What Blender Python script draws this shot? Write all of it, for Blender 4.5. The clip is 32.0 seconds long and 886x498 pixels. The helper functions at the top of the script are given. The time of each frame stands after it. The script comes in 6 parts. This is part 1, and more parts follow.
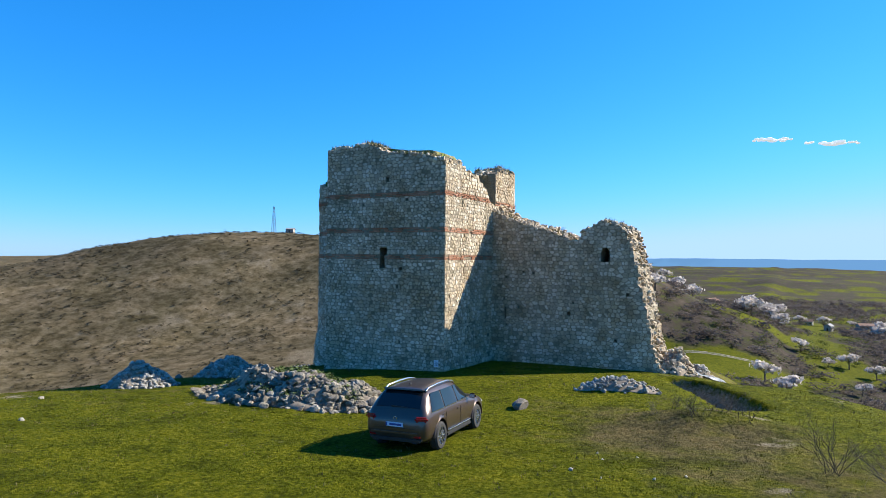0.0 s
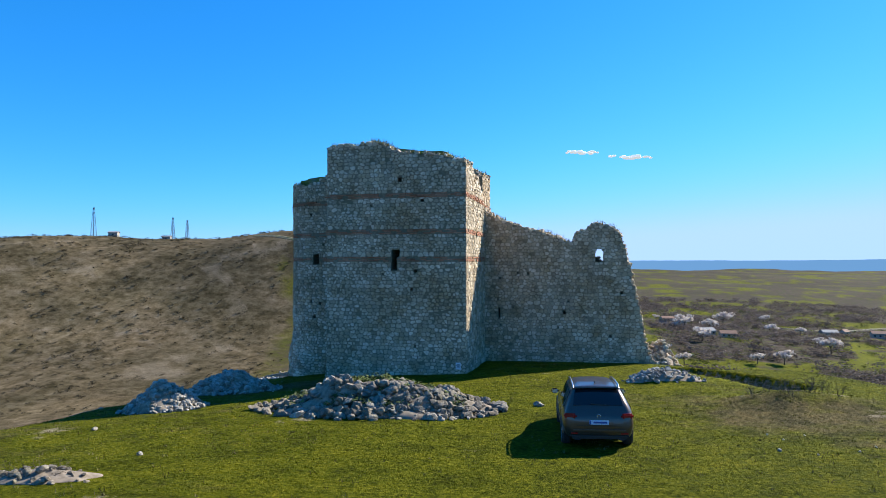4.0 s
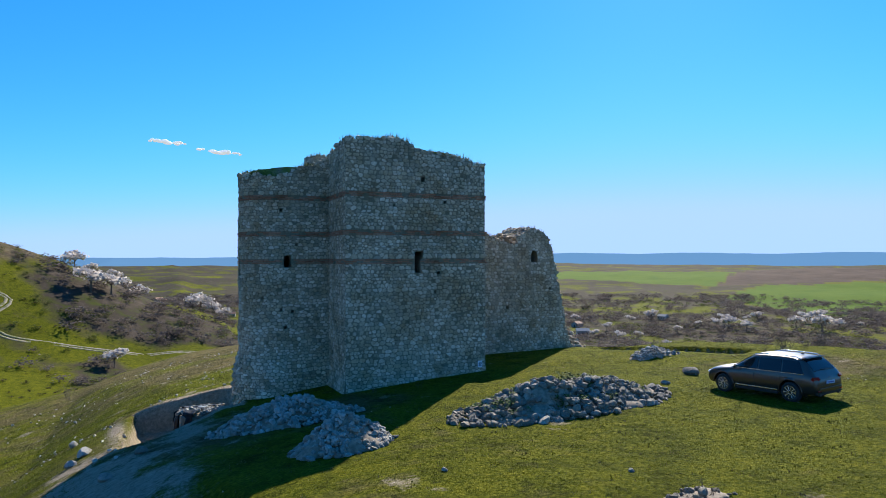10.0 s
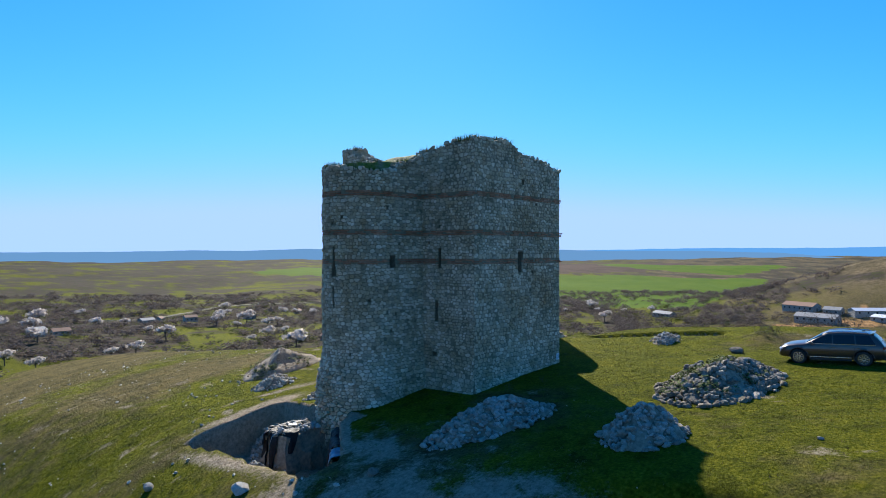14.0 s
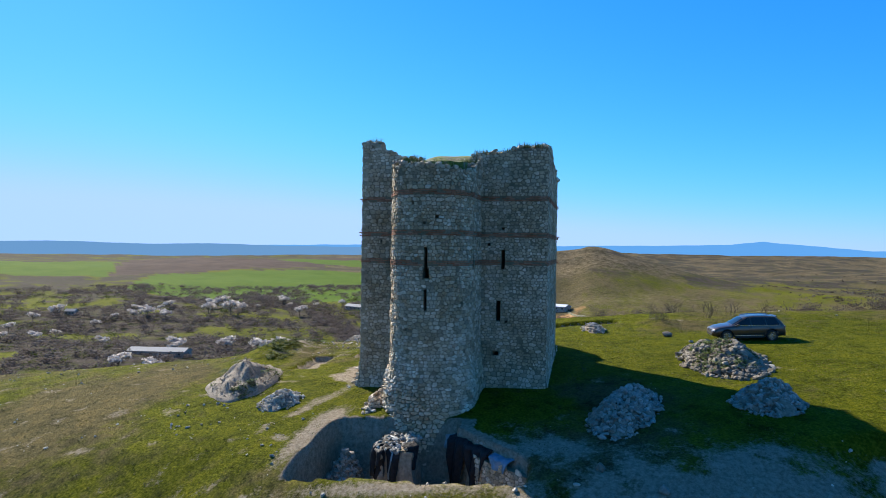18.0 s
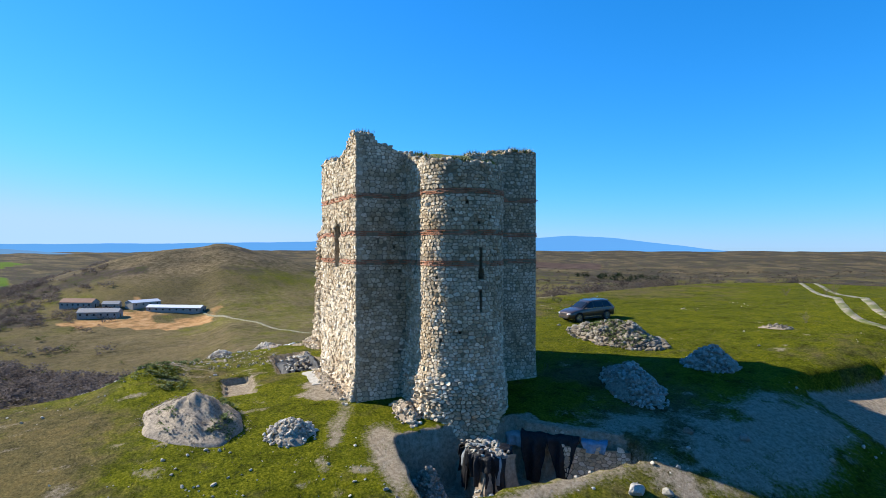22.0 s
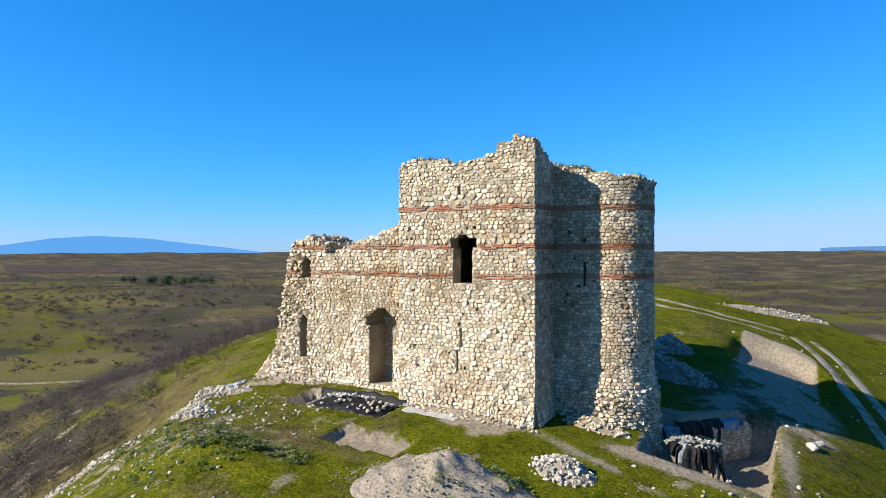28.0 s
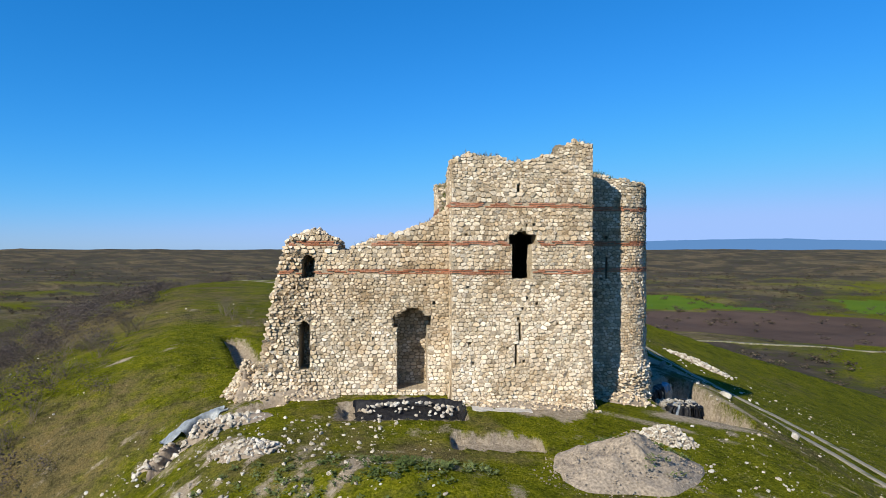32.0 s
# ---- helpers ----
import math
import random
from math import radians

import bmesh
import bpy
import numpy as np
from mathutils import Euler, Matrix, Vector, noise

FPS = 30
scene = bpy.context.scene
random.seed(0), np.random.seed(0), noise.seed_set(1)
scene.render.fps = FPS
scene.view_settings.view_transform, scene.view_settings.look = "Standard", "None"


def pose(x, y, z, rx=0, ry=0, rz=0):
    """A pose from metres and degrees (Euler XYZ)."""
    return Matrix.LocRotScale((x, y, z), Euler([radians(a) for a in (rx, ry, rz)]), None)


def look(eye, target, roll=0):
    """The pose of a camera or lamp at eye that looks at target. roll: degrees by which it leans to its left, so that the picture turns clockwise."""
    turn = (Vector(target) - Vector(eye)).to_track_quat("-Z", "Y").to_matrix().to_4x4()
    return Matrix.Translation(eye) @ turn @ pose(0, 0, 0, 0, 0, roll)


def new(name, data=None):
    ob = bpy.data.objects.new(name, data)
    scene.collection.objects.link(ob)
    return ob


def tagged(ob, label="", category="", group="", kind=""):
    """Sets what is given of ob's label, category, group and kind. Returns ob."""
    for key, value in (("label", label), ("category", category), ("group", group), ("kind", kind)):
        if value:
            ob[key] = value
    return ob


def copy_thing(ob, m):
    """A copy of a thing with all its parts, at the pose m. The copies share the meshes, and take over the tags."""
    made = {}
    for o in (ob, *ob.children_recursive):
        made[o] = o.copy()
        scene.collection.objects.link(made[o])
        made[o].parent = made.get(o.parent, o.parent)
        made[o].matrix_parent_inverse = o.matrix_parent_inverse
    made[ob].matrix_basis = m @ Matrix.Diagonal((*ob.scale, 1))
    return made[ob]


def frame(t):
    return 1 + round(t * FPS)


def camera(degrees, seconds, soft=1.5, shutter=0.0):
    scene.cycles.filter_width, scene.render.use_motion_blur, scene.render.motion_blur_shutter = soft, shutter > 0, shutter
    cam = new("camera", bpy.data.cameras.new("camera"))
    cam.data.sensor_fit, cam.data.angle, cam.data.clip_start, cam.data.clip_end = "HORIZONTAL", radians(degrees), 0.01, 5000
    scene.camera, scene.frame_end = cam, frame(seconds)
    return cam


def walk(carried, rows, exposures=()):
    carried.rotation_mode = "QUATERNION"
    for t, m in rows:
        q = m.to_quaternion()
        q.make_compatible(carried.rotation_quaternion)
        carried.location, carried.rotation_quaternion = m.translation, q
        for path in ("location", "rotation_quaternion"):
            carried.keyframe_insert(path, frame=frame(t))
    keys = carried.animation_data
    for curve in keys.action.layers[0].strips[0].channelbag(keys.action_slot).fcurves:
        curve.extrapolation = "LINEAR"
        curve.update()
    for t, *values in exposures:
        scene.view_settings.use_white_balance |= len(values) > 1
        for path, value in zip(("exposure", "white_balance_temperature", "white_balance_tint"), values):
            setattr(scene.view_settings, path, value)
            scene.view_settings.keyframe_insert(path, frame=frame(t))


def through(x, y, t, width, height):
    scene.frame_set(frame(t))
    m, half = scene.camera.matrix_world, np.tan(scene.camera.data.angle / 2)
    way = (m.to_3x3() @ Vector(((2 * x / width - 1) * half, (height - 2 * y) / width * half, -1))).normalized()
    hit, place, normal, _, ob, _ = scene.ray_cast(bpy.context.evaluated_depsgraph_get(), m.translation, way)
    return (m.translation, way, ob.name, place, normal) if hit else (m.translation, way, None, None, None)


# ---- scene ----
cam = camera(70.0, 32.0, 0.9)

PATH = [
    (0, (-23.503, 40.023, 7.15), (-22.562, 38.259, 7.172), 0.5),
    (0.5, (-22.739, 40.344, 7.139), (-21.859, 38.548, 7.163), 0.4),
    (1, (-21.873, 40.727, 7.124), (-21.04, 38.909, 7.149), 0.4),
    (1.5, (-20.823, 41.196, 7.108), (-20.043, 39.354, 7.134), 0.3),
    (2, (-19.603, 41.689, 7.091), (-18.875, 39.827, 7.118), 0.2),
    (2.5, (-18.31, 42.148, 7.068), (-17.643, 40.263, 7.098), 0.2),
    (3, (-16.97, 42.564, 7.041), (-16.374, 40.656, 7.073), 0.1),
    (3.5, (-15.564, 42.931, 7.013), (-15.038, 41.002, 7.047), 0.0),
    (5.5, (-9.638, 44.0, 6.993), (-9.492, 42.006, 7.029), -0.1),
    (6, (-8.004, 44.127, 7.047), (-7.975, 42.127, 7.079), -0.1),
    (6.5, (-6.208, 44.11, 7.104), (-6.285, 42.111, 7.134), -0.1),
    (7, (-4.333, 44.037, 7.156), (-4.492, 42.044, 7.183), -0.2),
    (7.5, (-2.405, 43.912, 7.196), (-2.674, 41.93, 7.221), -0.2),
    (8, (-0.384, 43.693, 7.223), (-0.771, 41.731, 7.25), -0.2),
    (8.5, (1.73, 43.341, 7.244), (1.231, 41.404, 7.27), -0.3),
    (9, (3.827, 42.869, 7.266), (3.221, 40.963, 7.29), -0.3),
    (9.5, (5.92, 42.298, 7.292), (5.22, 40.425, 7.316), -0.2),
    (10, (8.076, 41.515, 7.329), (7.283, 39.679, 7.352), -0.2),
    (10.5, (10.315, 40.541, 7.381), (9.432, 38.747, 7.4), -0.1),
    (11, (12.574, 39.433, 7.442), (11.611, 37.68, 7.457), -0.1),
    (11.5, (14.767, 38.203, 7.5), (13.736, 36.489, 7.512), -0.1),
    (12, (16.865, 36.92, 7.546), (15.738, 35.269, 7.555), -0.1),
    (12.5, (18.919, 35.517, 7.574), (17.686, 33.943, 7.583), -0.1),
    (13, (20.893, 34.015, 7.584), (19.578, 32.508, 7.593), -0.1),
    (13.5, (22.663, 32.414, 7.58), (21.267, 30.982, 7.587), -0.1),
    (14, (24.355, 30.707, 7.57), (22.882, 29.354, 7.579), -0.0),
    (14.5, (25.951, 28.867, 7.566), (24.397, 27.608, 7.573), 0.0),
    (16.5, (31.373, 20.368, 7.749), (29.55, 19.544, 7.751), 0.7),
    (17, (32.444, 18.027, 7.77), (30.576, 17.312, 7.771), 0.8),
    (17.5, (33.296, 15.521, 7.775), (31.388, 14.924, 7.776), 0.9),
    (18, (33.94, 12.9, 7.765), (31.995, 12.433, 7.765), 0.8),
    (18.5, (34.392, 10.21, 7.744), (32.417, 9.894, 7.747), 0.7),
    (19, (34.637, 7.458, 7.722), (32.643, 7.298, 7.727), 0.7),
    (19.5, (34.729, 4.665, 7.708), (32.729, 4.683, 7.714), 0.6),
    (20, (34.604, 1.982, 7.704), (32.611, 2.147, 7.709), 0.5),
    (20.5, (34.233, -0.504, 7.709), (32.254, -0.218, 7.714), 0.3),
    (21, (33.634, -2.828, 7.72), (31.682, -2.393, 7.724), 0.2),
    (21.5, (32.889, -5.082, 7.741), (30.975, -4.502, 7.744), 0.2),
    (22, (32.006, -7.336, 7.776), (30.135, -6.628, 7.775), 0.1),
    (22.5, (30.946, -9.61, 7.825), (29.129, -8.772, 7.82), 0.1),
    (23, (29.662, -11.895, 7.882), (27.908, -10.933, 7.873), 0.1),
    (23.5, (28.139, -14.111, 7.936), (26.455, -13.032, 7.924), 0.1),
    (24, (26.457, -16.213, 7.979), (24.851, -15.021, 7.967), 0.1),
    (24.5, (24.682, -18.179, 8.009), (23.16, -16.881, 8.001), 0.1),
    (25, (22.842, -19.999, 8.033), (21.405, -18.608, 8.029), 0.0),
    (25.5, (20.925, -21.659, 8.059), (19.572, -20.186, 8.062), 0.0),
    (27.5, (12.92, -27.395, 8.37), (11.873, -25.691, 8.372), -0.1),
    (28, (10.813, -28.631, 8.405), (9.844, -26.881, 8.408), -0.1),
    (28.5, (8.579, -29.688, 8.429), (7.722, -27.881, 8.431), -0.1),
    (29, (6.208, -30.583, 8.445), (5.47, -28.724, 8.448), -0.1),
    (29.5, (3.7, -31.355, 8.453), (3.081, -29.453, 8.456), -0.1),
    (30, (1.064, -32.01, 8.456), (0.579, -30.07, 8.459), -0.1),
    (30.5, (-1.672, -32.473, 8.451), (-2.013, -30.502, 8.453), -0.1),
    (31, (-4.427, -32.707, 8.434), (-4.609, -30.715, 8.433), -0.0),
    (31.5, (-7.136, -32.738, 8.402), (-7.162, -30.738, 8.399), -0.0),
    (32, (-9.83, -32.676, 8.359), (-9.71, -30.679, 8.353), -0.0),
]
walk(cam, [(t, look(eye, target, roll)) for t, eye, target, roll in PATH], [(0, 1.12), (14, 0.95), (25, 1.02), (28.5, 0.86), (32, 0.58)])

import collections

# ---- light ----
SUN_AZ, SUN_EL = 222.2, 33.0
world = bpy.data.worlds.new("sky")
scene.world = world
world.use_nodes = True
wn = world.node_tree
sky = wn.nodes.new("ShaderNodeTexSky")
sky.sky_type, sky.sun_disc = "NISHITA", False
sky.sun_elevation, sky.sun_rotation = radians(SUN_EL), radians(SUN_AZ)
sky.air_density, sky.dust_density, sky.ozone_density, sky.altitude = 1.0, 0.1, 6.0, 400
wn.nodes["Background"].inputs[1].default_value = 0.087
clear = wn.nodes.new("ShaderNodeSeparateColor")
wn.links.new(sky.outputs[0], clear.inputs[0])
deep = wn.nodes.new("ShaderNodeCombineColor")
for i, (thin, power, gain) in enumerate(((0.134, 1.72, 4.6), (0.165, 0.86, 4.45), (0.198, 0.78, 6.25))):
    last = clear.outputs[i]
    for how, value in (("MULTIPLY", thin), ("POWER", power), ("MULTIPLY", gain)):
        step = wn.nodes.new("ShaderNodeMath")
        step.operation, step.inputs[1].default_value = how, value
        wn.links.new(last, step.inputs[0])
        last = step.outputs[0]
    # thin haze evens out the glare towards the sun
    haze = wn.nodes.new("ShaderNodeMath")
    haze.operation, haze.inputs[1].default_value, haze.inputs[2].default_value = "SMOOTH_MIN", (2.75, 4.25, 7.6)[i], 1.5
    wn.links.new(last, haze.inputs[0])
    wn.links.new(haze.outputs[0], deep.inputs[i])
wn.links.new(deep.outputs[0], wn.nodes["Background"].inputs[0])
sun = new("sun", bpy.data.lights.new("sun", "SUN"))
sun.data.energy, sun.data.angle, sun.data.color = 5.0, radians(0.5), (1.0, 0.93, 0.81)
to_sun = Vector((math.sin(radians(SUN_AZ)) * math.cos(radians(SUN_EL)), math.cos(radians(SUN_AZ)) * math.cos(radians(SUN_EL)), math.sin(radians(SUN_EL))))
sun.matrix_world = look(to_sun * 100, (0, 0, 0))


# ---- material helpers ----
def material(name, rough=0.9, metal=0.0):
    m = bpy.data.materials.new(name)
    m.use_nodes = True
    b = m.node_tree.nodes["Principled BSDF"]
    b.inputs["Roughness"].default_value, b.inputs["Metallic"].default_value = rough, metal
    return m, m.node_tree, b


def node(t, kind, **sets):
    n = t.nodes.new(kind)
    for k, v in sets.items():
        if k in n.inputs:
            n.inputs[k].default_value = v
    return n


def noise_tex(t, scale, detail=4.0, rough=0.55, coord=None):
    n = node(t, "ShaderNodeTexNoise", Scale=scale, Detail=detail, Roughness=rough)
    if coord is None:
        coord = t.nodes.new("ShaderNodeNewGeometry").outputs["Position"]
    t.links.new(coord, n.inputs["Vector"])
    return n.outputs["Fac"]


def ramp(t, fac, stops):
    r = t.nodes.new("ShaderNodeValToRGB")
    e = r.color_ramp.elements
    while len(e) < len(stops):
        e.new(0.5)
    for i, (p, c) in enumerate(stops):
        e[i].position, e[i].color = p, (*c, 1)
    t.links.new(fac, r.inputs[0])
    return r.outputs[0]


def mix(t, fac, a, b, blend="MIX"):
    m = t.nodes.new("ShaderNodeMix")
    m.data_type, m.blend_type = "RGBA", blend
    for sock, v in ((m.inputs[0], fac), (m.inputs[6], a), (m.inputs[7], b)):
        if isinstance(v, bpy.types.NodeSocket):
            t.links.new(v, sock)
        elif isinstance(v, (int, float)):
            sock.default_value = v
        else:
            sock.default_value = (*v, 1)
    return m.outputs[2]


def bump(t, b, height, strength=0.5, distance=0.03):
    n = node(t, "ShaderNodeBump", Strength=strength, Distance=distance)
    t.links.new(height, n.inputs["Height"])
    t.links.new(n.outputs[0], b.inputs["Normal"])


def plain(name, colour, rough=0.6, metal=0.0, grain=0.0, scale=20.0):
    m, t, b = material(name, rough, metal)
    if grain:
        dark = tuple(c * (1 - grain) for c in colour)
        light = tuple(min(1, c * (1 + grain)) for c in colour)
        c = ramp(t, noise_tex(t, scale), [(0.3, dark), (0.7, light)])
        t.links.new(c, b.inputs["Base Color"])
    else:
        b.inputs["Base Color"].default_value = (*colour, 1)
    return m


# ---- mesh helpers ----
def mesh_object(name, verts, faces, mat, parent=None, smooth=False, label=""):
    me = bpy.data.meshes.new(name)
    me.from_pydata([tuple(map(float, v)) for v in verts], [], [tuple(map(int, q)) for q in faces])
    me.update()
    if mat:
        me.materials.append(mat)
    if smooth:
        me.polygons.foreach_set("use_smooth", [True] * len(me.polygons))
    ob = new(name, me)
    if parent:
        ob.parent = parent
    if label:
        tagged(ob, label)
    return ob


def part(name, bm, mat, parent=None, label="", smooth=False):
    me = bpy.data.meshes.new(name)
    bm.normal_update()
    bm.to_mesh(me)
    bm.free()
    me.materials.append(mat)
    if smooth:
        me.polygons.foreach_set("use_smooth", [True] * len(me.polygons))
    ob = new(name, me)
    if parent:
        ob.parent = parent
    if label:
        tagged(ob, label)
    return ob


def smooth_step(a, b, x):
    k = np.clip((np.asarray(x, float) - a) / (b - a), 0, 1)
    return k * k * (3 - 2 * k)


# ---- lie of the land ----
def fbm(x, y, scale, seed=0.0, octaves=3):
    """Smooth value noise over arrays, about -1 to 1."""
    out, amp, total = 0.0, 1.0, 0.0
    for o in range(octaves):
        u, v = x / scale * 2**o + seed * 7.3 + 31 * o, y / scale * 2**o - seed * 3.1 + 17 * o
        iu, iv = np.floor(u), np.floor(v)
        fu, fv = u - iu, v - iv
        fu, fv = fu * fu * (3 - 2 * fu), fv * fv * (3 - 2 * fv)

        def h(a, b):
            s = np.sin(a * 127.1 + b * 311.7 + seed * 74.7) * 43758.5453
            return (s - np.floor(s)) * 2 - 1

        out = out + amp * ((h(iu, iv) * (1 - fu) + h(iu + 1, iv) * fu) * (1 - fv) + (h(iu, iv + 1) * (1 - fu) + h(iu + 1, iv + 1) * fu) * fv)
        total += amp
        amp *= 0.5
    return out / total


def bell(x, y, cx, cy, rx, ry, turn=0.0):
    c, s = math.cos(radians(turn)), math.sin(radians(turn))
    u, v = (x - cx) * c + (y - cy) * s, -(x - cx) * s + (y - cy) * c
    return np.exp(-((u / rx) ** 2) - (v / ry) ** 2)


def ridge_gap(x, y):
    """How far outside the castle ridge a place lies, in metres."""
    gap = 1e9
    for ax, ay, bx, by, r0, r1 in ((-6.0, 7.0, -25.0, 64.0, 16.5, 17.0), (-2.0, -6.0, 6.0, -36.0, 9.0, 10.0)):
        k = np.clip(((x - ax) * (bx - ax) + (y - ay) * (by - ay)) / ((bx - ax) ** 2 + (by - ay) ** 2), 0, 1)
        gap = np.minimum(gap, np.hypot(x - ax - k * (bx - ax), y - ay - k * (by - ay)) - (r0 + (r1 - r0) * k))
    return gap


def land(x, y):
    x, y = np.asarray(x, float), np.asarray(y, float)
    cx, cy = np.clip(x, -27, 16.5) / 20, np.clip(y, -15, 46) / 20
    near = (-0.195 - 2.175 * cx + 1.227 * cy - 2.105 * cx**2 + 0.047 * cx * cy - 0.233 * cy**2
            - 0.717 * cx**3 + 0.658 * cx**2 * cy + 0.702 * cx * cy**2 + 0.218 * cy**3)
    s = np.maximum(ridge_gap(x, y), 0)
    near = near - 0.05 * s * np.exp(-s / 60) - 0.095 * np.clip(-15 - y, 0, 60) * np.exp(-s / 40)
    near = near - 3.6 * smooth_step(-16, -27, x) * smooth_step(9, -7, y)
    z = near - 46 * (1 - np.exp(-((s / 105) ** 1.3)))
    # hills round the valley
    z = z + 52 * bell(x, y, 190, -330, 190, 105, 18) + 25 * bell(x, y, 75, -310, 85, 90, 0) + 9 * bell(x, y, 150, -290, 60, 80, 0) + 46 * bell(x, y, 330, -230, 160, 110, 0) + 39 * bell(x, y, 430, -50, 170, 120, 0)
    z = z + 60 * bell(x, y, -760, -20, 200, 150, 0) + 18 * bell(x, y, -480, 330, 260, 200, 0)
    z = z + 26 * bell(x, y, -1500, -900, 600, 500) + 22 * bell(x, y, 100, -1700, 900, 400)
    r = np.hypot(x, y)
    z = z + fbm(x, y, 160, 1) * 5 * smooth_step(40, 220, s) + fbm(x, y, 9, 2) * 0.12 + fbm(x, y, 2.2, 5, 2) * 0.05 * (1 - smooth_step(40, 90, r))
    az = np.degrees(np.arctan2(-x, y)) % 360
    low = smooth_step(104, 124, az) * (1 - smooth_step(200, 212, az))
    z = z + smooth_step(60, 200, s) * (fbm(x, y, 70, 27) * 2.2 + fbm(x, y, 24, 28) * 0.7)
    return z + smooth_step(1200, 4200, r) * 34 * (1 - 0.62 * low) + fbm(x, y, 380, 7) * 11 * smooth_step(600, 1300, r)


def box_mask(x, y, x0, x1, y0, y1, soft):
    return (smooth_step(x0 - soft, x0, x) * (1 - smooth_step(x1, x1 + soft, x)) * smooth_step(y0 - soft, y0, y) * (1 - smooth_step(y1, y1 + soft, y)))


TRENCHES = [([(-20.7, -4.0), (-19.4, -1.5)], 0.6, 0.9), ([(-18.6, -1.8), (-16.4, -0.7)], 0.6, 0.8), ([(-19.3, 6.8), (-22.2, 14.2)], 0.75, 0.9)]


def ground(x, y):
    """The land with its diggings and banks."""
    x, y = np.asarray(x, float), np.asarray(y, float)
    z = land(x, y)
    wob = fbm(x, y, 1.5, 8, 2) * 0.25
    north = np.clip(7.2 + 1.3 * (x - 6.1), 6.6, 10.2)
    pit = smooth_step(4.55, 5.0, x + wob) * (1 - smooth_step(9.7, 10.1, x + wob * 0.6)) * smooth_step(0.35, 0.9, y + wob) * (1 - smooth_step(0.0, 0.3, y - north))
    z = z * (1 - pit) + pit * (-3.0 + fbm(x, y, 1.2, 4) * 0.25)
    z = z - 0.42 * box_mask(x, y, -7.75, -3.95, -6.3, -4.75, 0.12)
    z = z - 0.5 * box_mask(x, y, -12.9, -7.0, -2.9, -0.9, 0.15)
    for way, wide, deep in TRENCHES:
        z = z - deep * (1 - smooth_step(0.75, 1.15, road_gap(x, y, way, wide)))
    # spoil bank and cut north-east of the tower
    along = smooth_step(6.2, 7.3, x + wob) * (1 - smooth_step(12.2, 14.5, x))
    edge = 30.2 - 0.25 * np.clip(x - 9, 0, 6) ** 1.6 - y + fbm(x, y, 2.0, 15, 2) * 0.5
    z = z - 1.1 * along * smooth_step(0.0, 1.1, edge) * (1 - smooth_step(3.5, 11.0, edge)) + 0.45 * along * bell(edge, 0 * y, -1.0, 0, 1.4, 1)
    # low grassed spoil heaps south of the wing, scrub mound to the north-west
    z = z + 1.0 * bell(x, y, -10.5, -10.2, 4.2, 2.0, -10) + 0.5 * bell(x, y, -21.3, 18.0, 2.4, 1.2, 10)
    z = z + 0.35 * bell(x, y, -17.3, 12.8, 1.5, 0.9, 10)
    return z


def ground_z(x, y):
    return float(ground(np.array([x]), np.array([y]))[0])


def road_gap(x, y, pts, width):
    """Distance to a way given by a few bends, over its half width."""
    best = np.full(np.shape(x), 1e9)
    for (ax, ay), (bx, by) in zip(pts, pts[1:]):
        k = np.clip(((x - ax) * (bx - ax) + (y - ay) * (by - ay)) / ((bx - ax) ** 2 + (by - ay) ** 2), 0, 1)
        best = np.minimum(best, np.hypot(x - ax - k * (bx - ax), y - ay - k * (by - ay)))
    return best / width


TRACK_A = [(-40, 80), (-13, 52), (-1, 39), (4, 36.6), (8, 36.8), (11.6, 37.2), (13.6, 33.5), (15.3, 26), (16.7, 17), (17.5, 10), (18.6, 3), (21.5, -6), (28, -15), (44, -24)]
TRACK_B = [(175, -292), (150, -285), (127, -277), (108, -270.6), (82, -266.5), (70, -264.5), (67.4, -259), (71, -245), (64, -236), (50, -235.4), (20, -240), (-20, -250)]
TRACK_C = [(330, 230), (117, 276), (104, 297), (98, 340), (111, 391), (113, 472), (151, 652), (162, 760), (170, 983), (250, 1500)]
TRACK_D = [(-485, -8), (-330, 36), (-296, 63), (-250, 72), (-190, 85), (-140, 120)]
TRACK_E = [(-640, 150), (-700, 60), (-560, -20), (-485, -8)]
TRACK_F = [(-430, -560), (-330, -590), (-230, -540), (-150, -545)]


def inside_of(field, x, y):
    """Which places lie in a field given by its corners."""
    inside = np.zeros(np.shape(x), bool)
    for (ax, ay), (bx, by) in zip(field, field[1:] + field[:1]):
        inside ^= ((ay > y) != (by > y)) & (x < (bx - ax) * (y - ay) / (by - ay + 1e-9) + ax)
    return inside


# sown and ploughed fields, orchard blocks, gullies full of scrub, dug ground round the farm
SOWN = [[(-650, -560), (-560, -330), (-585, -195), (-820, -215), (-1350, -350), (-1240, -600), (-925, -735)],
        [(-827, -740), (-745, -1140), (-740, -1250), (-1275, -1820), (-1250, -1090)], [(-1500, -820), (-1480, -470), (-1900, -420), (-2100, -520), (-1900, -960)],
        [(110, 470), (270, 430), (250, 560), (140, 640)], [(330, 420), (520, 400), (560, 520), (400, 560)]]
PLOUGHED = [[(-930, -740), (-830, -738), (-1250, -1080), (-2000, -1500), (-2400, -900), (-1370, -620), (-1150, -690)], [(95, 330), (240, 260), (330, 330), (270, 415), (110, 455)],
            [(-1300, 620), (-1150, 800), (-1700, 1200), (-1900, 900)]]
ORCHARDS = [[(-650, -215), (-573, -120), (-625, -130), (-790, -215)], [(-463, -155), (-470, -110), (-550, -132), (-580, -188)]]
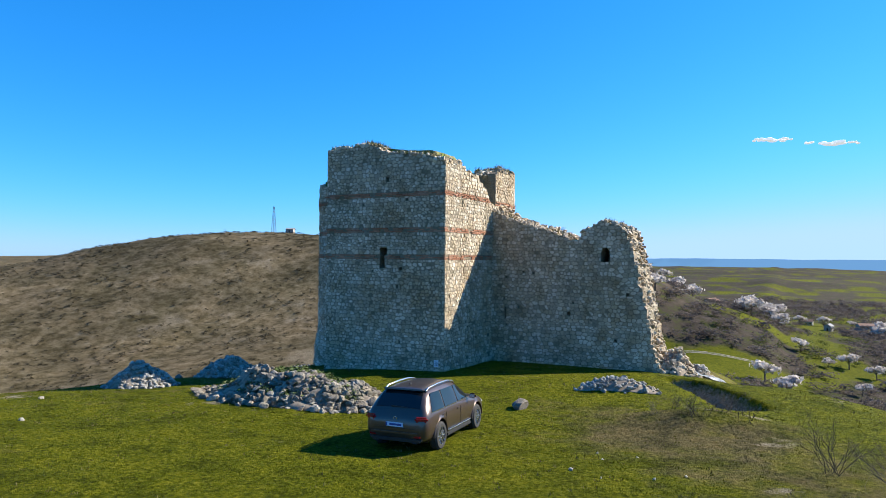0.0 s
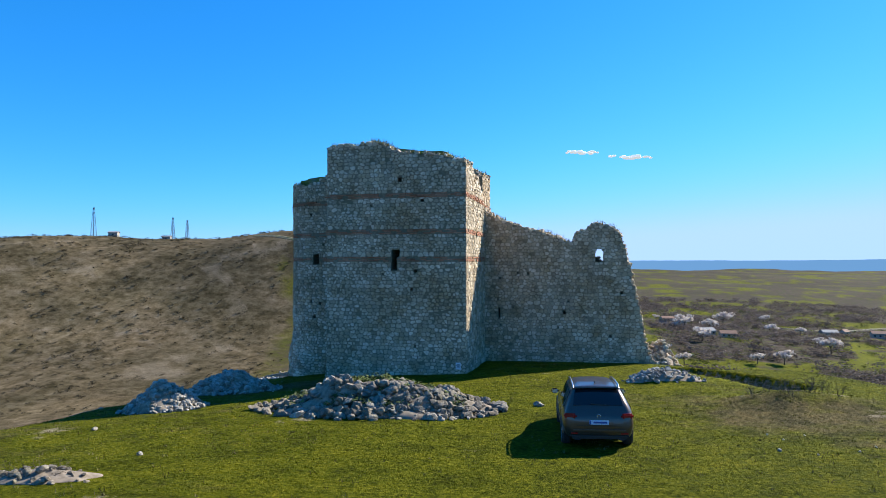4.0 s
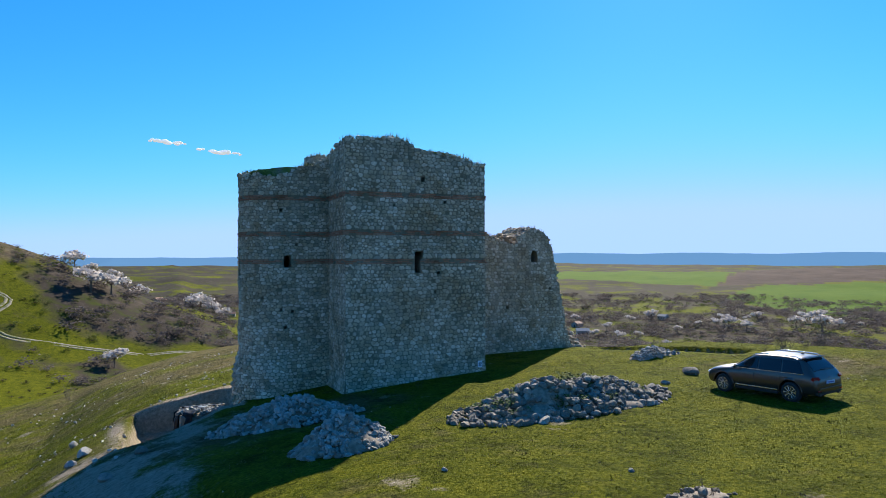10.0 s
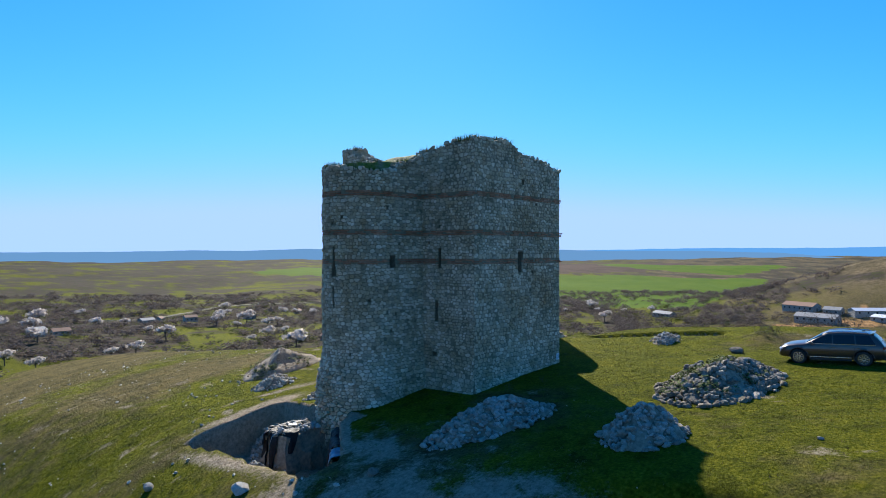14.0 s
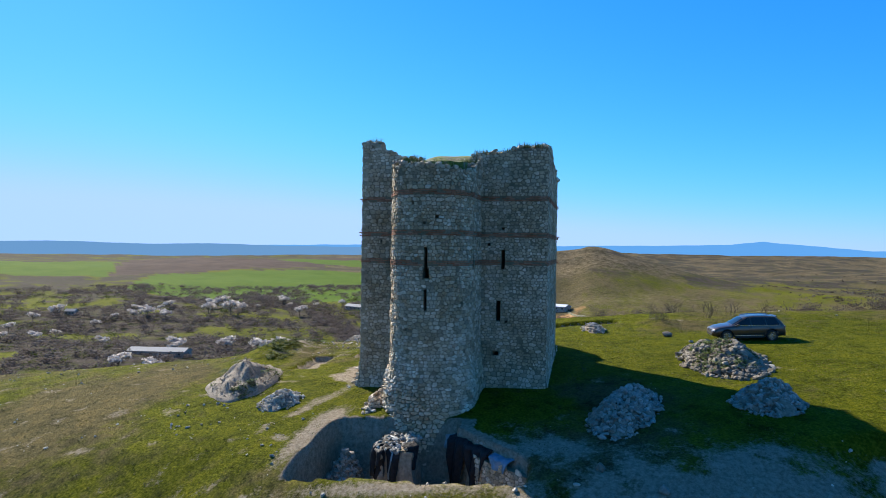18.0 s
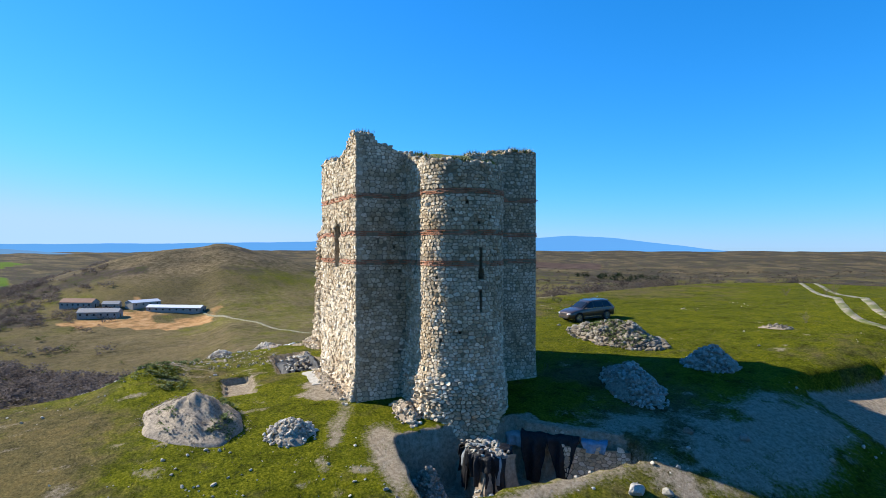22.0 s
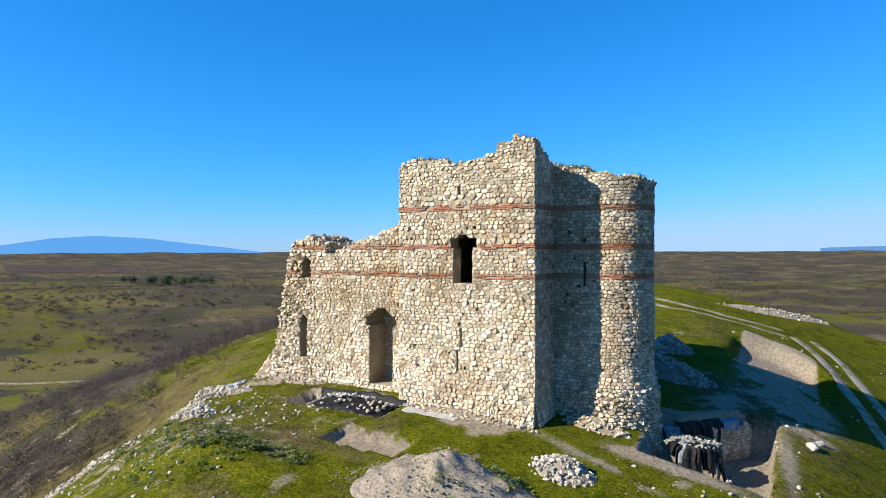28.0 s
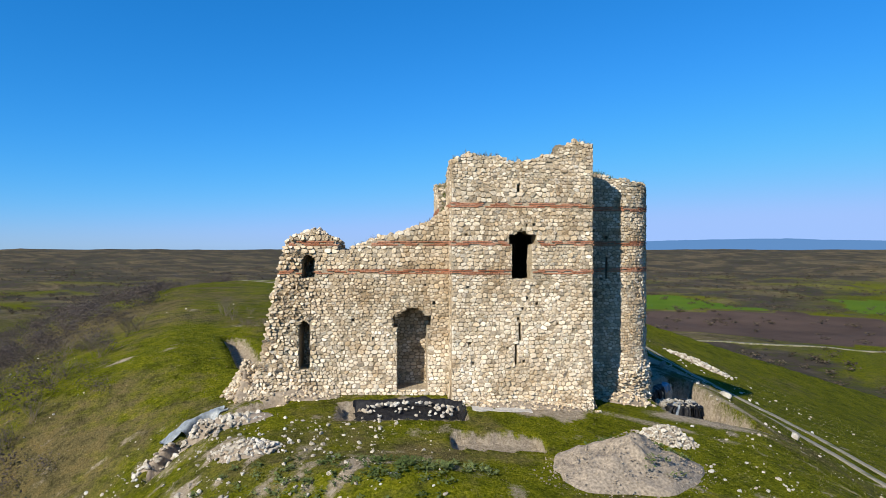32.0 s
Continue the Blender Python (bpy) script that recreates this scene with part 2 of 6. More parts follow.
GULLIES = [[(-640, -380), (-565, -312), (-500, -245), (-396, -164), (-330, -118)], [(-363, -142), (-317, -94), (-270, -60), (-220, -20)], [(-300, -170), (-288, -112), (-252, -75), (-200, -30), (-185, 60)]]
FARM_YARD = [(-540, -60), (-480, 5), (-410, -12), (-440, -60), (-470, -105), (-510, -75)]


def make_ground():
    cx, cy = -3.0, 5.0
    radii = list(np.arange(0.5, 17, 0.3)) + list(np.arange(17, 44, 0.45))
    while radii[-1] < 4700:
        radii.append(radii[-1] * 1.03)
    n = 600
    ang = np.arange(n) / n * 2 * math.pi
    r = np.array(radii)[:, None]
    x, y = cx + r * np.cos(ang), cy + r * np.sin(ang)
    z = ground(x, y)
    verts = np.stack([x.ravel(), y.ravel(), z.ravel()], 1)
    verts = np.vstack([verts, [[cx, cy, ground_z(cx, cy)]]])
    k, a = np.meshgrid(np.arange(len(radii) - 1), np.arange(n), indexing="ij")
    b = (a + 1) % n
    faces = np.stack([k * n + a, (k + 1) * n + a, (k + 1) * n + b, k * n + b], -1).reshape(-1, 4).tolist()
    faces += [(len(verts) - 1, i, (i + 1) % n) for i in range(n)]
    ob = mesh_object("ground", verts, faces, MAT["ground"], smooth=True)
    X, Y = verts[:, 0], verts[:, 1]
    rr = np.hypot(X - cx, Y - cy)
    s = ridge_gap(X, Y)
    azim = np.degrees(np.arctan2(-X, Y)) % 360
    # bare soil: diggings, gravel banks, worn places, specks greying the tower's shaded turf
    bare = box_mask(X, Y, 4.6, 9.8, 0.4, 10.2, 0.3) * (Y < 1.0 + np.clip(7.2 + 1.3 * (X - 6.1), 6.6, 10.2)) + box_mask(X, Y, -7.8, -3.9, -6.35, -4.7, 0.1)
    bare = bare + 0.9 * box_mask(X, Y, -12, 0.5, -2.6, -0.2, 0.8) * smooth_step(-0.2, 0.4, fbm(X, Y, 2.0, 3))
    speck = 0.45 + 0.75 * fbm(X, Y, 1.3, 61) + 0.5 * fbm(X, Y, 0.5, 62)
    bare = bare + 1.2 * bell(X, Y, 10.2, 18.0, 2.0, 4.6, 14) * (0.6 + speck) + 1.2 * box_mask(X, Y, 7.4, 12.0, 23.5, 30.6, 0.7) + bell(X, Y, 11.5, 11.5, 1.2, 2.6, 0) * speck + 0.8 * bell(X, Y, 7.0, 10.6, 1.6, 2.2, -30) * (0.3 + speck)
    # First term mutes the green where the tower's shadow lies, as speckled soil.
    bare = bare + 0.5 * bell(X, Y, 8.8, 14.5, 4.8, 5.5) * (0.15 + speck) + 0.55 * smooth_step(0.15, 0.7, fbm(X, Y, 1.0, 63)) * (Y < 3) * (1 - smooth_step(30, 45, rr))
    for way, wide, deep in TRENCHES:
        bare = bare + 0.9 * (1 - smooth_step(0.8, 1.3, road_gap(X, Y, way, wide)))
    bare = bare + 0.8 * box_mask(X, Y, -13.1, -6.9, -3.1, -0.6, 0.2) + 0.9 * bell(X, Y, 7.0, -0.1, 2.6, 0.6, -6) + 0.8 * bell(X, Y, 10.6, 5.0, 0.5, 4.4, 4) + 0.9 * bell(X, Y, 4.8, 0.2, 1.6, 0.8) + 0.6 * bell(X, Y, 2.0, -1.2, 3.2, 0.5, -20)
    bare = np.maximum(bare, 0.62 * smooth_step(0.42, 0.8, fbm(X, Y, 1.6, 12) + 0.1 * (Y < 2)) * (1 - smooth_step(35, 60, rr)))
    bank = np.maximum(np.maximum(box_mask(X, Y, -24, -16, -14, -6, 3), 1.15 * bell(X, Y, -12, -9.6, 5.0, 2.4, -10)), 1.1 * bell(X, Y, -27.5, 10.2, 3.4, 0.9, 22))
    bare = np.maximum(bare, 0.85 * smooth_step(-0.1, 0.5, fbm(X, Y, 1.4, 41) + 0.7 * fbm(X, Y, 0.5, 43)) * bank)
    valley = smooth_step(100, 125, azim) * (1 - smooth_step(190, 206, azim)) * smooth_step(20, 90, s)
    west = smooth_step(25, 50, azim) * (1 - smooth_step(100, 122, azim)) * smooth_step(7, 26, s)
    # dry grass on the hilltop in patches, more on the slopes
    dry = 0.13 + 0.34 * fbm(X, Y, 13, 6) + 0.34 * fbm(X, Y, 3.4, 19) + smooth_step(60, 260, s) * 0.1
    dry = dry + 1.0 * bell(X, Y, 4, -16.5, 8, 4.6, 15) + 0.5 * bell(X, Y, -4, -14, 6, 2.5, 0) + 0.7 * bell(X, Y, -29, -4, 6, 12) + 0.9 * bell(X, Y, 2, -36, 15, 10, 25)
    # First term is straw that mutes the green in the tower's shadow.
    dry = dry + 0.55 * bell(X, Y, 8.5, 13, 4.5, 5) + 0.4 * bell(X, Y, 2, 13.5, 5, 2.5) + 0.35 * bell(X, Y, -21.5, 20, 4, 3)
    dry = dry + 0.5 * bell(X, Y, -42, 30, 12, 26, -20) + 0.35 * bell(X, Y, -34, 40, 12, 22)
    dry = dry + 0.16 * (Y < 2) + 0.25 * west
    dry = dry - 0.35 * valley + 0.3 * west * (0.2 + fbm(X, Y, 60, 17))
    # brown heath over the hills, bare rock on the nearest one
    east_hill = smooth_step(203, 213, azim + 4 * fbm(X, Y, 60, 71)) * smooth_step(50, 130, s) * (1 - smooth_step(300, 330, azim))
    upper = smooth_step(1, 9, verts[:, 2]) * smooth_step(170, 195, azim) * (1 - smooth_step(300, 330, azim)) * smooth_step(90, 150, rr)
    heath = np.maximum(east_hill * (1.05 + 0.35 * fbm(X, Y, 45, 72)), 0.75 * upper)
    heath = heath + 0.7 * bell(X, Y, 125, -205, 26, 22, 30) * (0.8 + fbm(X, Y, 16, 73))
    heath = np.maximum(heath, 1.3 * bell(X, Y, -800, -20, 230, 210, 0))
    plain = smooth_step(700, 1500, rr) * (1 - smooth_step(108, 126, azim) * (1 - smooth_step(196, 206, azim)))
    north = (1 - smooth_step(52, 75, azim)) + smooth_step(315, 330, azim)
    heath = np.maximum(heath, np.maximum(0.85 * plain, smooth_step(60, 190, s) * north * (0.55 + 0.45 * fbm(X, Y, 90, 74))))
    rock = smooth_step(0.12, 0.5, fbm(X * 0.6 + Y * 0.8, (Y * 0.6 - X * 0.8) * 2.6, 26, 75) + 0.3 * fbm(X, Y, 5, 76)) * np.maximum(east_hill, upper) * (1 - smooth_step(420, 600, rr))
    bare = np.maximum(bare, 0.42 * rock)
    scrub = smooth_step(15, 90, s) * smooth_step(-0.05, 0.35, fbm(X, Y, 38, 9)) * 0.75 + smooth_step(700, 1300, rr) * 0.3
    scrub = np.maximum(scrub, 0.85 * valley * smooth_step(-0.28, 0.12, fbm(X, Y, 34, 1)))
    scrub = np.maximum(scrub, 0.7 * north * smooth_step(40, 120, s) * smooth_step(-0.2, 0.25, fbm(X, Y, 50, 23)))
    meadow = smooth_step(66, 78, azim) * (1 - smooth_step(104, 112, azim)) * smooth_step(60, 130, s) * (1 - smooth_step(520, 640, rr))
    scrub = np.maximum(scrub, 0.85 * smooth_step(6, 18, s) * box_mask(X, Y, -110, -34, -45, 34, 12) * smooth_step(-0.5, 0.0, fbm(X, Y, 9, 66)))
    scrub = scrub * (1 - 0.9 * meadow) * (1 - 0.8 * east_hill)
    wx, wy = X + 7 * fbm(X, Y, 40, 81), Y + 7 * fbm(X, Y, 40, 82)
    crop, plough, dug = np.zeros_like(X), np.zeros_like(X), np.zeros_like(X)
    for f in SOWN:
        crop[inside_of(f, wx, wy)] = 1
    for f in PLOUGHED:
        plough[inside_of(f, wx, wy)] = 1
    for f in ORCHARDS:
        scrub[inside_of(f, X, Y)] = 1
    for way in GULLIES:
        scrub = np.maximum(scrub, 1 - smooth_step(0.7, 1.3, road_gap(wx, wy, way, 13.0)))
    dug[inside_of(FARM_YARD, wx, wy)] = 1
    dug = dug * smooth_step(-0.35, 0.1, fbm(X, Y, 22, 84))
    tilled = np.maximum(crop, plough)
    scrub, heath = scrub * (1 - tilled), np.maximum(heath * (1 - 0.35 * meadow), 0.5 * meadow) * (1 - tilled)
    for name, layers in (("cover", (bare, dry, scrub, crop)), ("tilth", (plough, dug, heath, crop))):
        col = ob.data.color_attributes.new(name, "FLOAT_COLOR", "POINT")
        col.data.foreach_set("color", np.clip(np.stack(layers, 1), 0, 1).ravel())
    return tagged(ob, "green spring hilltop turf with bare earth and dry grass", "ground", kind="structure")


def ground_material():
    m, t, b = material("turf_and_soil", 0.95)

    def layer(name):
        at = t.nodes.new("ShaderNodeAttribute")
        at.attribute_name = name
        sep = t.nodes.new("ShaderNodeSeparateColor")
        t.links.new(at.outputs["Color"], sep.inputs[0])
        return list(sep.outputs) + [at.outputs["Alpha"]]

    bare, dry, scrub, crop = layer("cover")[:4]
    plough, dug, heath = layer("tilth")[:3]
    fine, mid, big = noise_tex(t, 9.0, 6), noise_tex(t, 0.9, 6, 0.65), noise_tex(t, 0.02, 7, 0.65)
    green = ramp(t, fine, [(0.25, (0.026, 0.033, 0.002)), (0.5, (0.083, 0.094, 0.004)), (0.75, (0.166, 0.160, 0.016))])
    straw = ramp(t, fine, [(0.25, (0.052, 0.043, 0.018)), (0.6, (0.118, 0.098, 0.042)), (0.85, (0.20, 0.17, 0.085))])
    soil = ramp(t, noise_tex(t, 5.0, 9, 0.75), [(0.3, (0.15, 0.118, 0.078)), (0.5, (0.28, 0.228, 0.162)), (0.72, (0.43, 0.368, 0.28))])
    bushes = ramp(t, noise_tex(t, 0.11, 6, 0.7), [(0.35, (0.050, 0.060, 0.013)), (0.5, (0.048, 0.039, 0.030)), (0.7, (0.082, 0.066, 0.054))])
    heather = ramp(t, noise_tex(t, 0.2, 9, 0.8), [(0.34, (0.032, 0.027, 0.013)), (0.46, (0.080, 0.063, 0.034)), (0.56, (0.130, 0.104, 0.063)), (0.70, (0.20, 0.168, 0.115))])
    heather = mix(t, 0.9, heather, ramp(t, noise_tex(t, 0.028, 7, 0.65), [(0.38, (0.62, 0.64, 0.6)), (0.5, (0.95, 0.95, 0.95)), (0.62, (1.25, 1.2, 1.2))]), "MULTIPLY")
    sown = mix(t, 0.7, (0.068, 0.118, 0.010), ramp(t, big, [(0.35, (0.75, 0.85, 0.8)), (0.65, (1.25, 1.12, 1.1))]), "MULTIPLY")
    tilth = mix(t, 0.8, (0.070, 0.050, 0.040), ramp(t, big, [(0.35, (0.7, 0.7, 0.7)), (0.65, (1.35, 1.3, 1.25))]), "MULTIPLY")
    clay = ramp(t, noise_tex(t, 0.12, 8, 0.7), [(0.36, (0.16, 0.10, 0.045)), (0.5, (0.32, 0.18, 0.075)), (0.66, (0.42, 0.27, 0.14))])

    def softened(mask, noise_out, amount):
        a = node(t, "ShaderNodeMath")
        a.operation = "MULTIPLY_ADD"
        t.links.new(noise_out, a.inputs[0])
        a.inputs[1].default_value = amount
        t.links.new(mask, a.inputs[2])
        s = node(t, "ShaderNodeMapRange")
        s.inputs[1].default_value, s.inputs[2].default_value = amount * 0.5 + 0.3, amount * 0.5 + 0.7
        t.links.new(a.outputs[0], s.inputs[0])
        return s.outputs[0]

    c = mix(t, softened(dry, mid, 1.1), green, straw)
    c = mix(t, 0.9, c, ramp(t, noise_tex(t, 0.6, 9, 0.74), [(0.36, (0.5, 0.53, 0.5)), (0.5, (1.0, 1.0, 1.0)), (0.66, (1.35, 1.24, 1.15))]), "MULTIPLY")
    c = mix(t, 0.55, c, ramp(t, noise_tex(t, 2.4, 4, 0.6), [(0.33, (0.55, 0.58, 0.55)), (0.45, (1.0, 1.0, 1.0)), (0.7, (1.15, 1.1, 1.0))]), "MULTIPLY")
    c = mix(t, softened(heath, noise_tex(t, 0.09, 9, 0.75), 0.9), c, heather)
    c = mix(t, softened(scrub, noise_tex(t, 0.25, 6, 0.7), 0.6), c, bushes)
    c = mix(t, 0.7, c, ramp(t, noise_tex(t, 0.006, 9, 0.7), [(0.36, (0.66, 0.68, 0.66)), (0.5, (1.0, 0.98, 0.95)), (0.62, (1.28, 1.26, 1.1))]), "MULTIPLY")
    c = mix(t, softened(plough, noise_tex(t, 0.3, 4), 0.15), c, tilth)
    c = mix(t, softened(crop, noise_tex(t, 0.3, 4), 0.15), c, sown)
    c = mix(t, softened(dug, noise_tex(t, 0.3, 4), 0.5), c, clay)
    c = mix(t, softened(bare, noise_tex(t, 6.0, 9, 0.78), 1.7), c, soil)
    t.links.new(c, b.inputs["Base Color"])
    bump(t, b, noise_tex(t, 2.6, 9, 0.75), 1.0, 0.2)
    b.inputs["Specular IOR Level"].default_value = 0.03
    return m


def stone_material(name, cold, warm, light, moss=0.35):
    m, t, b = material(name, 0.93)
    info = t.nodes.new("ShaderNodeNewGeometry")
    rnd = t.nodes.new("ShaderNodeObjectInfo").outputs["Random"]
    add = node(t, "ShaderNodeMath")
    add.operation = "ADD"
    t.links.new(info.outputs["Random Per Island"], add.inputs[0])
    t.links.new(rnd, add.inputs[1])
    fr = node(t, "ShaderNodeMath")
    fr.operation = "FRACT"
    t.links.new(add.outputs[0], fr.inputs[0])
    c = ramp(t, fr.outputs[0], [(0.0, cold), (0.35, warm), (0.7, light), (1.0, tuple(0.6 * a + 0.4 * w for a, w in zip(cold, warm)))])
    spots = noise_tex(t, 9.0, 9, 0.78)
    c = mix(t, 0.75, c, ramp(t, spots, [(0.30, (0.28, 0.27, 0.25)), (0.46, (0.85, 0.84, 0.80)), (0.7, (1.3, 1.27, 1.2))]), "MULTIPLY")
    c = mix(t, 0.8, c, ramp(t, noise_tex(t, 0.9, 7, 0.65), [(0.36, (0.72, 0.64, 0.52)), (0.5, (1.0, 0.98, 0.95)), (0.64, (1.18, 1.2, 1.22))]), "MULTIPLY")
    c = mix(t, 0.6, c, ramp(t, noise_tex(t, 0.28, 6, 0.6), [(0.38, (0.80, 0.72, 0.60)), (0.5, (1.0, 1.0, 1.0)), (0.62, (1.12, 1.13, 1.14))]), "MULTIPLY")
    lichen = ramp(t, noise_tex(t, 0.55, 5, 0.6), [(0.48, (0, 0, 0)), (0.66, (moss, moss, moss))])
    c = mix(t, lichen, c, (0.16, 0.145, 0.09))
    t.links.new(c, b.inputs["Base Color"])
    bump(t, b, noise_tex(t, 11, 8, 0.75), 1.0, 0.06)
    return m


MAT = {}
MAT["ground"] = ground_material()
MAT["stone"] = stone_material("limestone_rubble", (0.37, 0.315, 0.24), (0.53, 0.42, 0.285), (0.72, 0.635, 0.51), 0.3)
MAT["mortar"] = stone_material("lime_mortar", (0.20, 0.165, 0.118), (0.31, 0.255, 0.182), (0.25, 0.205, 0.147), 0.6)
# Paler mixes: mortar for the south faces, stone mostly low on walls.
MAT["pale_mortar"] = stone_material("pale_lime_mortar", (0.33, 0.275, 0.20), (0.44, 0.37, 0.27), (0.38, 0.32, 0.232), 0.4)
MAT["pale_stone"] = stone_material("pale_limestone", (0.54, 0.46, 0.36), (0.66, 0.55, 0.41), (0.82, 0.745, 0.62), 0.15)
MAT["brick"] = stone_material("red_brick", (0.32, 0.125, 0.066), (0.42, 0.185, 0.105), (0.46, 0.25, 0.165), 0.15)
MAT["rubble"] = stone_material("loose_stone", (0.216, 0.209, 0.194), (0.302, 0.281, 0.245), (0.418, 0.403, 0.374), 0.25)
MAT["dark_rubble"] = stone_material("weathered_stone", (0.13, 0.112, 0.092), (0.21, 0.182, 0.148), (0.33, 0.30, 0.25), 0.55)


make_ground()


def track(name, label, way, side, half, lift, step, mat="track"):
    """A worn wheel track laid on the ground: a way, an offset to its side and half its width."""
    pts = [Vector(p) for p in way]
    fine = []
    for p0, p1, p2, p3 in zip([pts[0]] + pts, pts, pts[1:], pts[2:] + [pts[-1]]):
        n = max(2, int((p2 - p1).length / step))
        for k in range(n):
            t = k / n
            fine.append(0.5 * (2 * p1 + (p2 - p0) * t + (2 * p0 - 5 * p1 + 4 * p2 - p3) * t * t + (3 * p1 - p0 - 3 * p2 + p3) * t**3))
    xs, ys = [], []
    for a, b in zip(fine, fine[1:]):
        d = (b - a).normalized()
        for k in (-1.4, -1, 0, 1, 1.4):
            w = half * (1 + 0.18 * noise.noise(Vector((a.x / half / 4, a.y / half / 4, 2.0 + k)))) * k + side
            xs.append(a.x - d.y * w), ys.append(a.y + d.x * w)
    z = ground(np.array(xs), np.array(ys))
    drop = [(-2.5 if j % 5 in (0, 4) else 1) * lift for j in range(len(xs))]
    verts = [(x, y, h + d) for x, y, h, d in zip(xs, ys, z, drop)]
    n = len(verts) // 5
    faces = [(i * 5 + j, i * 5 + 5 + j, i * 5 + 6 + j, i * 5 + 1 + j) for i in range(n - 1) for j in range(4)]
    tagged(mesh_object(name, verts, faces, MAT[mat], smooth=True), label, "track", kind="structure")


def track_material(name, tone, grown):
    m, t, b = material(name, 0.95)
    c = ramp(t, noise_tex(t, 4.0, 8, 0.7), [(p, tuple(tone * k for k in c3)) for p, c3 in ((0.3, (0.11, 0.095, 0.062)), (0.5, (0.20, 0.172, 0.12)), (0.75, (0.30, 0.262, 0.20)))])
    c = mix(t, ramp(t, noise_tex(t, 0.8, 5), [(grown, (0, 0, 0)), (grown + 0.14, (1, 1, 1))]), c, (0.09, 0.098, 0.02))
    t.links.new(c, b.inputs["Base Color"])
    bump(t, b, noise_tex(t, 7, 6), 0.6, 0.05)
    return m


MAT["track"] = track_material("worn_track", 1.0, 0.44)
MAT["pale_track"] = track_material("pale_gravel_track", 1.2, 0.5)
for side in (-0.95, 0.95):
    track("wheel_track", "faint worn wheel rut crossing the turf", TRACK_A[:6], side, 0.28, 0.03, 0.8)
    track("wheel_track", "pale gravelly wheel rut curving down the slope", TRACK_A[5:], side, 0.38, 0.03, 0.8, "pale_track")
for side in (-0.85, 0.85):
    track("farm_road", "winding rutted dirt road up the hillside", TRACK_B, side, 0.5, 0.12, 3)
track("farm_road", "winding pale dirt road across the northern plain", TRACK_C, 0, 1.5, 0.4, 6)
track("farm_road", "pale dirt road in the western valley", TRACK_D, 0, 0.9, 0.3, 4)
track("farm_road", "pale village road in the valley", TRACK_F, 0, 2.4, 0.5, 5)


# ---- masonry ----
BANDS = (10.52, 8.56, 7.07)
rng = random.Random(7)


def trim(poly, a, b, c):
    """Cuts a polygon to the half plane a x + b y <= c."""
    out = []
    for (x0, y0), (x1, y1) in zip(poly, poly[1:] + poly[:1]):
        d0, d1 = a * x0 + b * y0 - c, a * x1 + b * y1 - c
        if d0 <= 0:
            out.append((x0, y0))
        if (d0 < 0 < d1) or (d1 < 0 < d0):
            k = d0 / (d0 - d1)
            out.append((x0 + (x1 - x0) * k, y0 + (y1 - y0) * k))
    return out


def rubble_cells(u0, u1, z0, z1, size, q):
    """Close-fitting irregular stones over a rectangle, in loose wavy courses."""
    seeds, z = [], z0 + 0.05
    while z < z1 + 0.1:
        h = 0.178 * size * q.uniform(0.6, 1.5)
        u = u0 - q.uniform(0, 0.3)
        while u < u1 + 0.2:
            w = size * (0.12 + 0.36 * q.random() ** 1.8) * (0.7 + 1.5 * h)
            seeds.append((u + w / 2, z + h / 2 + q.gauss(0, 0.16) * h + 0.07 * noise.noise(Vector((u * 0.9, z, 3.0)))))
            u += w
        z += h
    p = np.array(seeds) * (1, 1.5)
    cells = []
    for i, (x, y) in enumerate(p):
        near = np.nonzero((np.abs(p[:, 0] - x) < 1.0 * size) & (np.abs(p[:, 1] - y) < 0.75 * size))[0]
        d = (p[near, 0] - x) ** 2 + (p[near, 1] - y) ** 2
        poly = [(x - 0.5, y - 0.4), (x + 0.5, y - 0.4), (x + 0.5, y + 0.4), (x - 0.5, y + 0.4)]
        for j in near[np.argsort(d)][1:12]:
            a, b = p[j] - p[i]
            poly = trim(poly, a, b, a * (x + a / 2) + b * (y + b / 2))
        poly = [(a, b / 1.5) for a, b in poly]
        for cut in ((-1, 0, -u0), (1, 0, u1), (0, -1, -z0), (0, 1, z1)):
            poly = trim(poly, *cut) if len(poly) > 2 else []
        if len(poly) > 2:
            cells.append(poly)
    return cells


